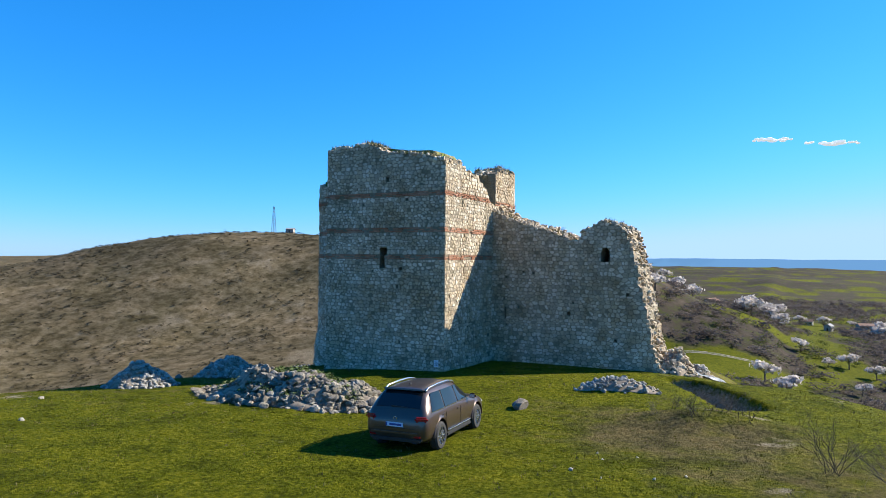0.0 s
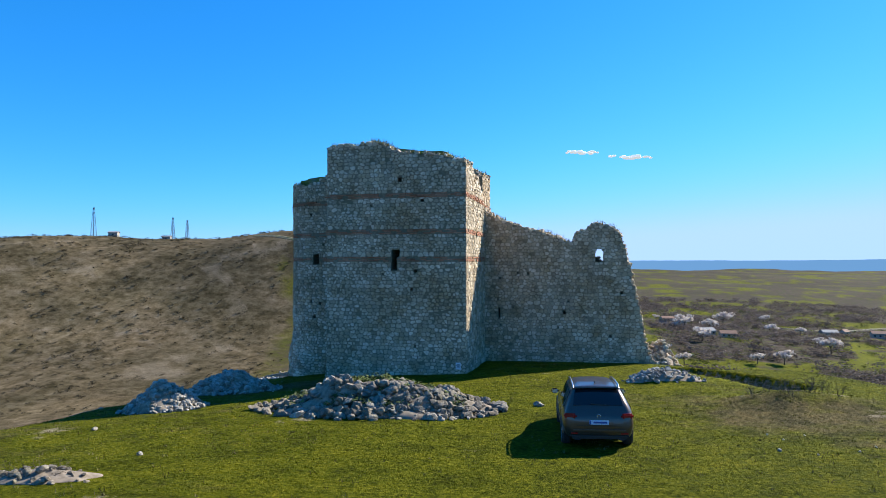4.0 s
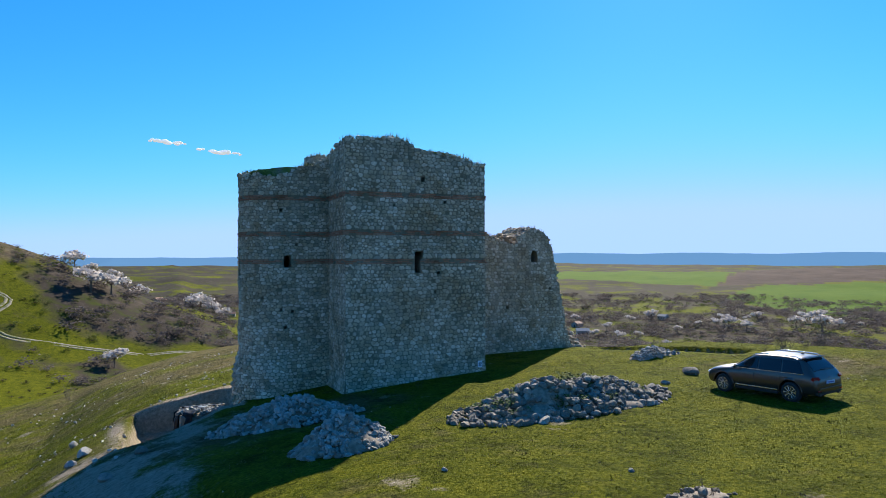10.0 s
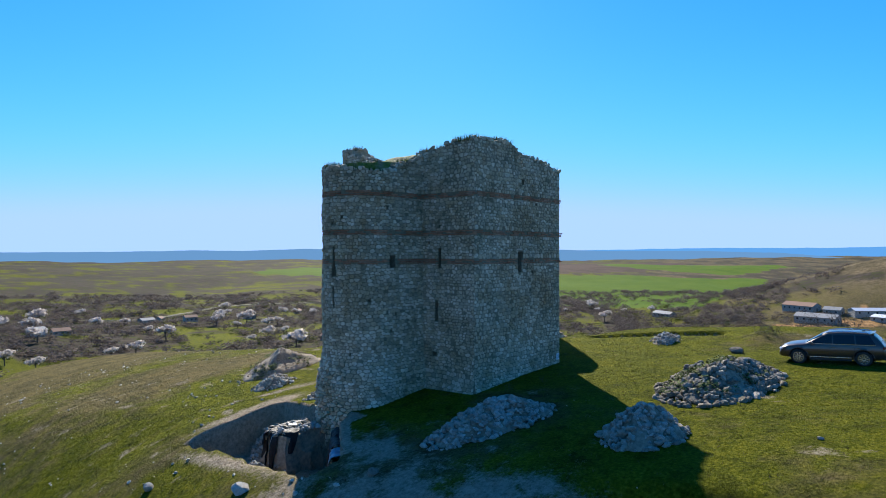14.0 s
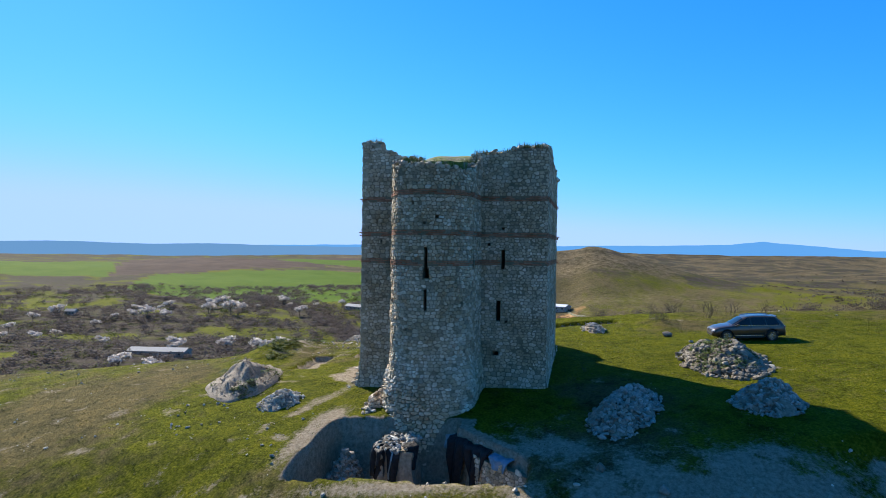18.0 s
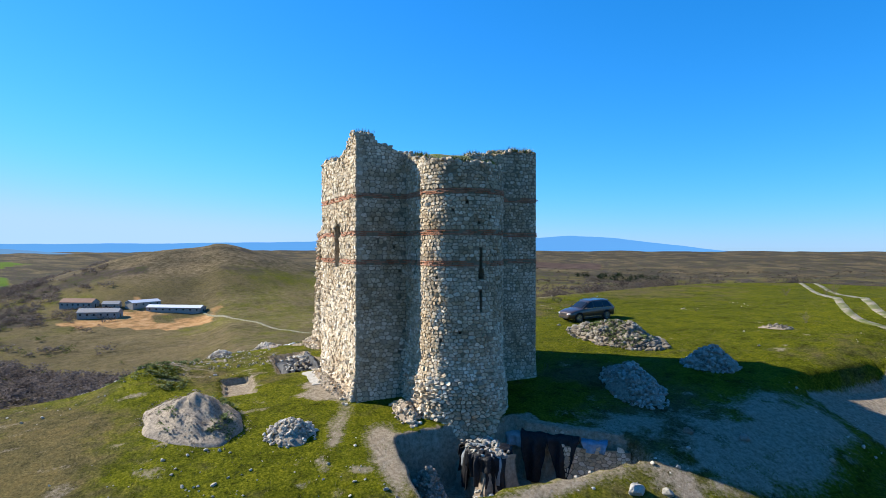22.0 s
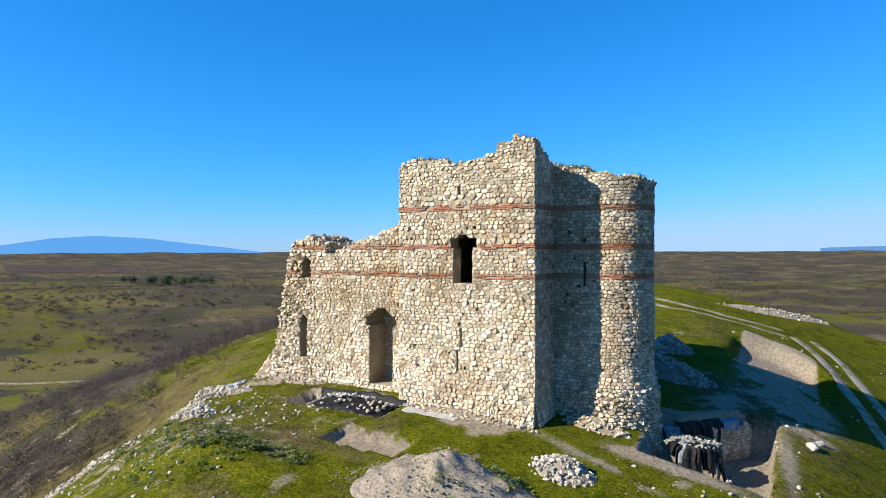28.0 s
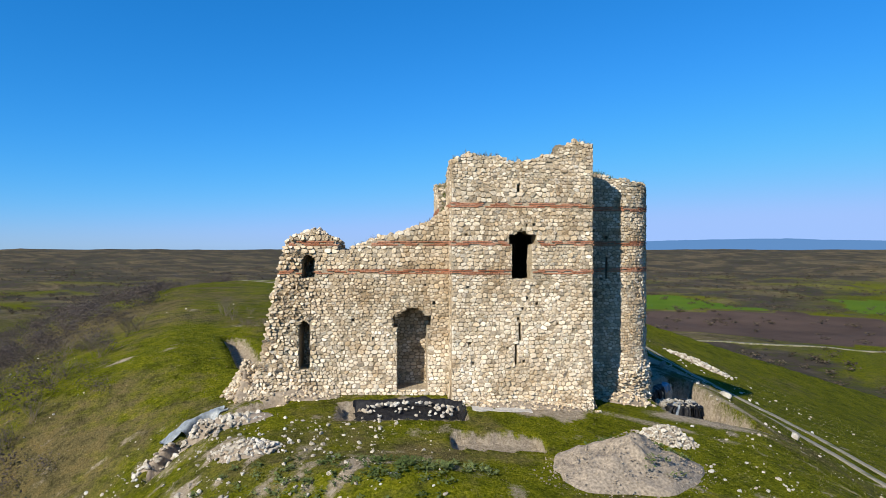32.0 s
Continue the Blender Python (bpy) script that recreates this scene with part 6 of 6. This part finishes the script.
def weeds(name, label, spots, seed):
    """Low leafy weeds in dense patches: spots of (x, y, rx, ry, count, lift)."""
    q = np.random.default_rng(seed)
    vs = []
    for cx, cy, rx, ry, count, lift in spots:
        a, r = q.uniform(0, 6.283, count), np.sqrt(q.random(count))
        x, y = cx + rx * r * np.cos(a), cy + ry * r * np.sin(a)
        z = ground(x, y) + lift(x, y)
        for i in range(14):
            ang, w = q.uniform(0, 6.283, count), q.uniform(0.03, 0.075, count)
            px, py, pz = x + q.normal(0, 0.08, count), y + q.normal(0, 0.08, count), z + q.uniform(0.0, 0.17, count)
            tilt = q.uniform(-0.06, 0.09, count)
            vs.append(np.stack([np.stack([px - np.sin(ang) * w, py + np.cos(ang) * w, pz], 1), np.stack([px + np.sin(ang) * w, py - np.cos(ang) * w, pz], 1),
                                np.stack([px + np.cos(ang) * w * 1.8, py + np.sin(ang) * w * 1.8, pz + tilt], 1)], 1).reshape(-1, 3))
    V = np.concatenate(vs)
    tagged(mesh_object(name, V, np.arange(len(V)).reshape(-1, 3).tolist(), MAT["weed"]), label, "weeds", kind="stuff")


def flat(x, y):
    return 0 * x


def rubble_rise(x, y):
    return np.clip(1 - np.hypot((x + 6.25) / 4.3, (y - 20.3) / 2.2) ** 1.2, 0, 1) * 1.15 + 0.05


def spoil_rise(x, y):
    c, s = math.cos(radians(20)), math.sin(radians(20))
    u, v = ((x + 0.9) * c + (y + 7.9) * s) / 3.3, (-(x + 0.9) * s + (y + 7.9) * c) / 2.2
    return np.clip(1 - np.hypot(u, v) ** 1.8, 0, 1) * 1.2


MAT["weed"] = twig_material("weed_leaves", (0.06, 0.085, 0.022), (0.12, 0.145, 0.05))
weeds("bank_weeds", "dark green leafy weeds on the gravelly bank", [(-9.6, -9.9, 1.6, 1.2, 60, flat), (-7.6, -9.0, 1.3, 0.9, 26, flat), (-12.8, -9.4, 2.9, 1.5, 40, flat), (-15.5, -9.2, 2.6, 1.9, 40, flat), (-11, -11.6, 3.2, 1.3, 36, flat)], 31)
weeds("rubble_weeds", "weeds growing between the weathered stones of the heap", [(-6.2, 20.3, 3.8, 1.8, 170, rubble_rise), (-4.2, 19.6, 1.6, 1.2, 60, rubble_rise)], 33)
weeds("heap_weeds", "green weeds sprouting on the dug earth", [(-1.2, -6.3, 1.0, 0.6, 14, spoil_rise), (1.4, -6.5, 0.8, 0.7, 30, spoil_rise), (0.0, -8.9, 1.0, 0.5, 8, spoil_rise)], 32)
tuft_field("dry_grass", "straw-coloured dry grass blades in the turf", MAT["straw"], 6000, 4, 0.06, True)


def clump(seed, n, flat=0.75, grain=1.0):
    """A loose crown of small facets with gaps, about 1 across."""
    q = np.random.default_rng(seed)
    d = q.normal(size=(n, 3))
    d /= np.linalg.norm(d, axis=1)[:, None]
    r = 0.5 * q.random(n) ** 0.45 * (1 + 0.25 * q.normal(size=n))
    c = d * r[:, None] * (1, 1, flat) + (0, 0, 0.42 * flat)
    s = (0.11 + 0.08 * q.random(n)) * grain
    u = q.normal(size=(n, 3))
    u /= np.linalg.norm(u, axis=1)[:, None]
    v = np.cross(u, d)
    v /= np.linalg.norm(v, axis=1)[:, None] + 1e-6
    return np.concatenate([c + u * s[:, None], c - 0.6 * u * s[:, None] + v * s[:, None], c - 0.6 * u * s[:, None] - v * s[:, None]])


CLUMPS = [clump(i, 40, 0.85, 0.62) for i in range(10)]
CROWNS = [clump(200 + i, 84, 1.0, 0.42) for i in range(8)]
FINE = [clump(80 + i, 220, 0.9, 0.17) for i in range(8)]


def woods(name, label, mat, places, shapes=None):
    """Far scrub as one mesh: places of (x, y, width, height)."""
    vs, fs, base = [], [], 0
    z = ground(np.array([p[0] for p in places]), np.array([p[1] for p in places]))
    for i, (x, y, w, h) in enumerate(places):
        c = (shapes or CLUMPS)[i % len(shapes or CLUMPS)]
        a = i * 2.4
        rot = np.array([[math.cos(a), -math.sin(a), 0], [math.sin(a), math.cos(a), 0], [0, 0, 1]])
        vs.append((c @ rot.T) * (w, w, h) + (x, y, z[i]))
        n = len(c) // 3
        k = np.arange(n) + base
        fs.append(np.stack([k, k + n, k + 2 * n], 1))
        base += len(c)
    tagged(mesh_object(name, np.vstack(vs), np.vstack(fs).tolist(), mat), label, "scrub", kind="stuff")


def spread(count, seed, az0, az1, r0, r1, fine=38.0, lack=0.0, size=(2.0, 5.0), lift=0.75, power=0.6):
    """Places in a sector round the hill, thick and thin by turns. Azimuths turn from north towards west."""
    q = np.random.default_rng(seed)
    az, r = np.radians(q.uniform(az0, az1, count * 4)), r0 + (r1 - r0) * q.random(count * 4) ** power
    x, y = -r * np.sin(az), r * np.cos(az)
    off = np.degrees(az)
    soft = np.clip(np.minimum(off - az0, az1 - off) / 14, 0, 1)
    keep = (fbm(x, y, fine, seed) - 0.5 * (1 - soft) + 0.18 * q.normal(size=len(x)) > lack) & (ridge_gap(x, y) > 9)
    for way in (TRACK_B, TRACK_C, TRACK_D, TRACK_E, TRACK_F):
        keep &= road_gap(x, y, way, 5.0) > 1
    w = q.uniform(*size, len(x)) * (0.7 + 0.6 * q.random(len(x))) * (0.45 + 0.55 * np.clip(r / 350, 0, 1))
    return [(float(a), float(b), float(c), float(c * lift)) for a, b, c in zip(x[keep][:count], y[keep][:count], w[keep][:count])]


woods("valley_scrub", "leafless mauve-grey thickets round the valley village", MAT["scrub"], spread(6600, 1, 98, 206, 120, 900, 34, -0.12, (5.5, 11.5), 0.46), CROWNS)
woods("valley_hedges", "thickets just budding green in the valley", MAT["green_scrub"], spread(1500, 2, 98, 206, 115, 800, 30, 0.1, (3.5, 7.0), 0.55), CROWNS)
woods("hill_scrub", "low brown bushes dotted over the hillside", MAT["hill_bush"], spread(5200, 3, 188, 265, 70, 480, 12, -0.1, (0.9, 2.9), 0.5))
woods("ridge_scrub", "low scrub on the western slopes", MAT["scrub"], spread(1500, 4, 35, 80, 60, 1100, 45, 0.1, (2.0, 5.0), 0.6))
woods("plain_scrub", "brown scrub over the northern plain", MAT["heath"], spread(5200, 5, -50, 75, 90, 1700, 45, 0.06, (2.5, 7.0), 0.55, 0.8))
woods("slope_thicket", "grey bare thicket below the ridge edge", MAT["grey_twig"], spread(900, 6, 38, 132, 28, 95, 14, -0.16, (2.4, 5.0), 0.8), FINE)
qs = random.Random(8)


def along(ways, count, wide, size):
    """Places strewn along gullies: a way, spread to both sides."""
    out = []
    for way in ways:
        for _ in range(count):
            i = qs.randrange(len(way) - 1)
            k = qs.random()
            x = way[i][0] + (way[i + 1][0] - way[i][0]) * k + qs.gauss(0, wide)
            y = way[i][1] + (way[i + 1][1] - way[i][1]) * k + qs.gauss(0, wide)
            w = qs.uniform(*size)
            out.append((x, y, w, w * 0.6))
    return out


woods("gully_thicket", "dark bare thickets filling the gullies of the western valley", MAT["scrub"], along(GULLIES, 330, 8.5, (5.0, 9.0)), CROWNS)
rows = []
for field in ORCHARDS:
    for _ in range(700):
        x, y = qs.uniform(-800, -450), qs.uniform(-230, -90)
        if inside_of(field, np.array([x]), np.array([y]))[0]:
            rows.append((x, y, qs.uniform(4, 6.5), qs.uniform(3.2, 5)))
woods("orchard_trees", "bare grey orchard trees in blocks beside the farm", MAT["scrub"], rows, CROWNS)
edge = []
while len(edge) < 230:
    x, y = qs.uniform(-48, -20), qs.uniform(-18, 40)
    if float(ridge_gap(np.array([x]), np.array([y]))[0]) > 2.5 + 5 * qs.random() and float(fbm(np.array([x]), np.array([y]), 7, 3)[0]) > -0.15:
        w = qs.uniform(0.9, 2.6)
        edge.append((x, y, w, w * 0.85))
while len(edge) < 370:
    x, y = qs.uniform(-66, -31), qs.uniform(-34, 26)
    if float(ridge_gap(np.array([x]), np.array([y]))[0]) > 4:
        w = qs.uniform(1.8, 3.6)
        edge.append((x, y, w, w * 0.8))
woods("edge_thicket", "grey leafless bushes along the ridge's western slope", MAT["grey_twig"], edge, FINE)
brink = []
while len(brink) < 120:
    x, y = qs.uniform(-62, -36), qs.uniform(34, 84)
    if 3 < float(ridge_gap(np.array([x]), np.array([y]))[0]) < 16:
        w = qs.uniform(2.0, 4.0)
        brink.append((x, y, w, w * 0.8))
woods("brink_thicket", "mauve-brown bare thicket behind the ridge's north-western edge", MAT["grey_twig"], brink, FINE)
woods("pine_stand", "small stand of dark pines on the plain", MAT["pine"], [(-880 + 60 * math.sin(i * 2.1), 660 + 45 * math.cos(i * 3.3), 11, 12) for i in range(45)], CROWNS)


def blossom_tree(name):
    tree = tagged(new(name), "fruit tree in white blossom among bare scrub", "tree", "blossoming trees")
    verts, faces = [], []
    q = random.Random(9)
    twig(verts, faces, (0, 0, -0.3), (0.05, 0, 1.4), 0.16, 0.11)
    for k in range(5):
        a = k * 1.26
        twig(verts, faces, (0.05, 0, 1.1 + 0.1 * k), (1.1 * math.cos(a), 1.1 * math.sin(a), 2.4 + 0.2 * q.random()), 0.07, 0.03)
    mesh_object("trunk", verts, faces, MAT["twig"], tree)
    c = np.vstack([clump(50 + k, 90).reshape(3, 90, 3) * (2.0, 2.0, 1.7) + (1.0 * math.cos(k * 2.1), 1.0 * math.sin(k * 2.1), 1.5 + 0.5 * (k % 2)) for k in range(3)])
    V = np.concatenate([c[k] for k in range(9)])
    F = [(g * 270 + i, g * 270 + 90 + i, g * 270 + 180 + i) for g in range(3) for i in range(90)]
    mesh_object("crown", V, F, MAT["blossom"], tree)
    return tree


first = blossom_tree("blossom_tree")
spots = spread(120, 12, 112, 196, 95, 620, 30, -0.05, (1.7, 3.4))
for i, (x, y, w, _) in enumerate(spots):
    m = pose(x, y, ground_z(x, y), 0, 0, 40 * i) @ Matrix.Diagonal((w, w, w, 1))
    if i == 0:
        first.matrix_world = m
    else:
        t = copy_thing(first, pose(x, y, ground_z(x, y), 0, 0, 40 * i))
        t.scale = (w, w, w)


# ---- houses, farm and masts in the distance ----
MAT["plaster"] = plain("old_plaster", (0.30, 0.28, 0.245), 0.9, grain=0.2, scale=2)
MAT["tile_roof"] = plain("clay_tiles", (0.20, 0.10, 0.065), 0.85, grain=0.3, scale=3)
MAT["tin_roof"] = plain("white_sheet_roof", (0.55, 0.57, 0.60), 0.5, grain=0.08, scale=2)
MAT["grey_roof"] = plain("fibre_cement_roof", (0.24, 0.24, 0.24), 0.85, grain=0.2, scale=3)
MAT["dark_pane"] = plain("dark_pane", (0.02, 0.022, 0.026), 0.15)
MAT["steel"] = plain("galvanised_steel", (0.32, 0.33, 0.34), 0.5, 0.6)


def house(name, label, x, y, turn, w, d, h, rise, roof, wall, group, windows=3, sink=0.4):
    ob = tagged(new(name), label, "building", group)
    bm = bmesh.new()
    pts = [(-w / 2, -d / 2), (w / 2, -d / 2), (w / 2, d / 2), (-w / 2, d / 2)]
    lo, hi = [bm.verts.new((a, b, -sink - 1.5)) for a, b in pts], [bm.verts.new((a, b, h)) for a, b in pts]
    ga, gb = bm.verts.new((-w / 2, 0, h + rise)), bm.verts.new((w / 2, 0, h + rise))
    bm.faces.new((lo[0], lo[1], hi[1], hi[0])), bm.faces.new((lo[2], lo[3], hi[3], hi[2]))
    bm.faces.new((lo[1], lo[2], hi[2], gb, hi[1])), bm.faces.new((lo[3], lo[0], hi[0], ga, hi[3]))
    part("body", bm, wall, ob)
    for s in (-1, 1):
        bm = bmesh.new()
        o, k = 0.4, rise / (d / 2)
        q = [(-w / 2 - o, 0, h + rise), (w / 2 + o, 0, h + rise), (w / 2 + o, s * (d / 2 + o), h - k * o), (-w / 2 - o, s * (d / 2 + o), h - k * o)]
        top = [bm.verts.new((a, b, c + 0.16)) for a, b, c in q]
        low = [bm.verts.new((a, b, c)) for a, b, c in q]
        bm.faces.new(top), bm.faces.new(low[::-1])
        for i in range(4):
            bm.faces.new((top[i], low[i], low[(i + 1) % 4], top[(i + 1) % 4]))
        bmesh.ops.recalc_face_normals(bm, faces=bm.faces[:])
        part("roof", bm, roof, ob)
        for i in range(windows):
            part("window", box(-w / 2 + w * (i + 0.5) / windows, s * (d / 2 + 0.02), h * 0.55, min(1.2, w / windows * 0.4), 0.08, h * 0.34, 0), MAT["dark_pane"], ob)
    part("door", box(w / 2 + 0.02, 0, h * 0.33, 0.08, 1.0, h * 0.66, 0), MAT["dark_pane"], ob)
    ob.matrix_world = pose(x, y, ground_z(x, y), 0, 0, turn)
    return ob


qh = random.Random(31)
for i, (x, y, w, _) in enumerate(spread(24, 15, 120, 186, 230, 640, 60, -0.2, (7, 11))):
    k = i % 3
    house("house", ("small village house with a clay tile roof", "small village house with a grey roof", "low plastered shed with a tile roof")[k], x, y, qh.uniform(0, 180), w, w * 0.7, qh.uniform(2.6, 4.2), 1.6,
          MAT["grey_roof"] if k == 1 else MAT["tile_roof"], MAT["plaster"], "village houses")
house("farm_shed", "long farm shed with a white metal roof", -497, -27, 62, 44, 9, 3.4, 1.6, MAT["tin_roof"], MAT["plaster"], "farm sheds", 8)
house("farm_shed", "farm shed with a white metal roof", -520, -52, 128, 24, 10, 3.4, 1.6, MAT["tin_roof"], MAT["plaster"], "farm sheds", 4)
house("farm_shed", "long farm shed with a grey roof", -489, -78, 77, 28, 10, 4.0, 2.4, MAT["grey_roof"], MAT["plaster"], "farm sheds", 6)
house("farm_shed", "farm shed with a red tile roof", -531, -98, 66, 26, 10, 4.0, 2.6, MAT["tile_roof"], MAT["plaster"], "farm sheds", 6)
house("farm_shed", "small grey shed beside the farm yard", -520, -74, 80, 12, 8, 3.6, 2.0, MAT["grey_roof"], MAT["plaster"], "farm sheds", 2)
house("byre", "roofed stone byre among the orchards", -500, -195, 66, 20, 8, 3.0, 1.8, MAT["grey_roof"], MAT["plaster"], "", 4)
house("byre", "long low ruined byre of grey stone", -250, -205, 100, 30, 9, 2.6, 1.4, MAT["grey_roof"], MAT["plaster"], "", 6)


def mast(x, y, height, base):
    ob = tagged(new("radio_mast"), "thin steel lattice mast on the hilltop", "mast", "radio masts")
    z = ground_z(x, y)
    for i in range(4):
        a = math.pi / 4 + i * math.pi / 2
        vs, fs = [], []
        twig(vs, fs, (base * math.cos(a), base * math.sin(a), -0.5), (0.35 * math.cos(a), 0.35 * math.sin(a), height), 0.16, 0.12)
        mesh_object("leg", vs, fs, MAT["steel"], ob)
    n = 7
    for k in range(n):
        for i in range(4):
            a, b = math.pi / 4 + i * math.pi / 2, math.pi / 4 + (i + 1) * math.pi / 2
            r0, r1 = base + (0.35 - base) * k / n, base + (0.35 - base) * (k + 1) / n
            vs, fs = [], []
            twig(vs, fs, (r0 * math.cos(a), r0 * math.sin(a), height * k / n), (r1 * math.cos(b), r1 * math.sin(b), height * (k + 1) / n), 0.07, 0.07)
            mesh_object("brace", vs, fs, MAT["steel"], ob)
    ob.location = (x, y, z)


mast(270, -274, 17, 1.6)
mast(232, -309, 14, 1.5)
mast(238, -303, 15, 1.5)
for x, y in ((240, -300), (262, -281)):
    house("mast_hut", "small pale hut beside the masts", x, y, 20, 5, 4, 2.6, 0.6, MAT["grey_roof"], MAT["plaster"], "", 1)


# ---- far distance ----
# Emissive matt colour: distance haze and cloud brightness are put in as glow.
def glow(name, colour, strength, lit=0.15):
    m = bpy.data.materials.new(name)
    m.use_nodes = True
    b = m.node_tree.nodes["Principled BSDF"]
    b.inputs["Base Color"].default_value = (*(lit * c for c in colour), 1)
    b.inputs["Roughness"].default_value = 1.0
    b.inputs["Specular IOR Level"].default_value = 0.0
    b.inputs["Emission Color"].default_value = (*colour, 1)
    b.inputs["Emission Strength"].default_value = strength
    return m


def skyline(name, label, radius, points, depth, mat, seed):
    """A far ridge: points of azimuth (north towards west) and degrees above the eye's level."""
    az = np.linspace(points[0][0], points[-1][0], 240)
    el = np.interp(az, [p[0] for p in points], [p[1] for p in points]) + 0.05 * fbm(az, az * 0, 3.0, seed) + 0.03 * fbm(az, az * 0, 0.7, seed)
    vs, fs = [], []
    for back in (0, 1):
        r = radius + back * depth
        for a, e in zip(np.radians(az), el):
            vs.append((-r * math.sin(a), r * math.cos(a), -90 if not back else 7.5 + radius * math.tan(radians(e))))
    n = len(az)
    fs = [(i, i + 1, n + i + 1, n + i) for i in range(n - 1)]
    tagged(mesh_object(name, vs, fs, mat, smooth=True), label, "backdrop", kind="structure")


# Blue of each far ridge is air haze put into its colour and self-glow.
skyline("far_mountains", "mountains tinted haze blue on the western skyline", 4300, [(44, -0.3), (49, 0.35), (54, 1.0), (58, 1.25), (61, 1.0), (65, 0.3), (69, 0.3), (73, 0.65), (76.5, 1.0), (79, 0.7), (84, 0.55), (92, 0.45), (100, 0.35), (112, 0.3), (122, 0.1), (128, 0.0)], 120, glow("mountain_haze_glow", (0.075, 0.235, 0.50), 0.85), 3)
skyline("far_plain", "plain tinted haze blue on the southern skyline", 3300, [(98, -0.6), (104, -0.1), (110, 0.1), (118, 0.1), (124, 0.26), (129, 0.12), (134, 0.28), (139, 0.14), (145, 0.3), (149, 0.1), (154, 0.12), (160, 0.0), (176, -0.05), (186, -0.05), (198, -0.15), (207, -0.5)], 260, glow("plain_haze_glow", (0.09, 0.20, 0.36), 0.8), 5)
skyline("far_hills", "hills tinted pale haze blue on the north-eastern skyline", 4200, [(-48, 0.52), (-38, 0.52), (-32, 0.72), (-26, 0.67), (-20, 0.52), (-14, 0.62), (-9, 0.37), (-2, 0.12)], 150, glow("hill_haze_glow", (0.09, 0.20, 0.40), 0.7), 7)


def cloud(x, z, w, h, seed):
    bm = bmesh.new()
    q = random.Random(seed)
    for k in range(16):
        u = q.uniform(-1, 1)
        s = (1 - abs(u)) * 0.7 + 0.25
        bmesh.ops.create_icosphere(bm, subdivisions=2, radius=1.0, matrix=pose(x + u * w / 2, -4300 + q.uniform(-20, 20), z + u * h * 0.3 + q.uniform(-0.2, 0.2) * h) @ Matrix.Diagonal((w * 0.14 * s, 30, h * 0.42 * s, 1)))
    for v in bm.verts:
        v.co.z += 3 * noise.noise(v.co * 0.03)
    # Self-glow stands in for the sunlight scattered inside the cloud.
    ob = part("cloud", bm, glow("cloud_white_glow", (0.75, 0.77, 0.8), 0.35, 1.0), smooth=True)
    tagged(ob, "small thin white cloud in a clear sky", "cloud", "clouds", "structure")


cloud(30, 735, 230, 30, 1)
cloud(-290, 690, 270, 28, 2)
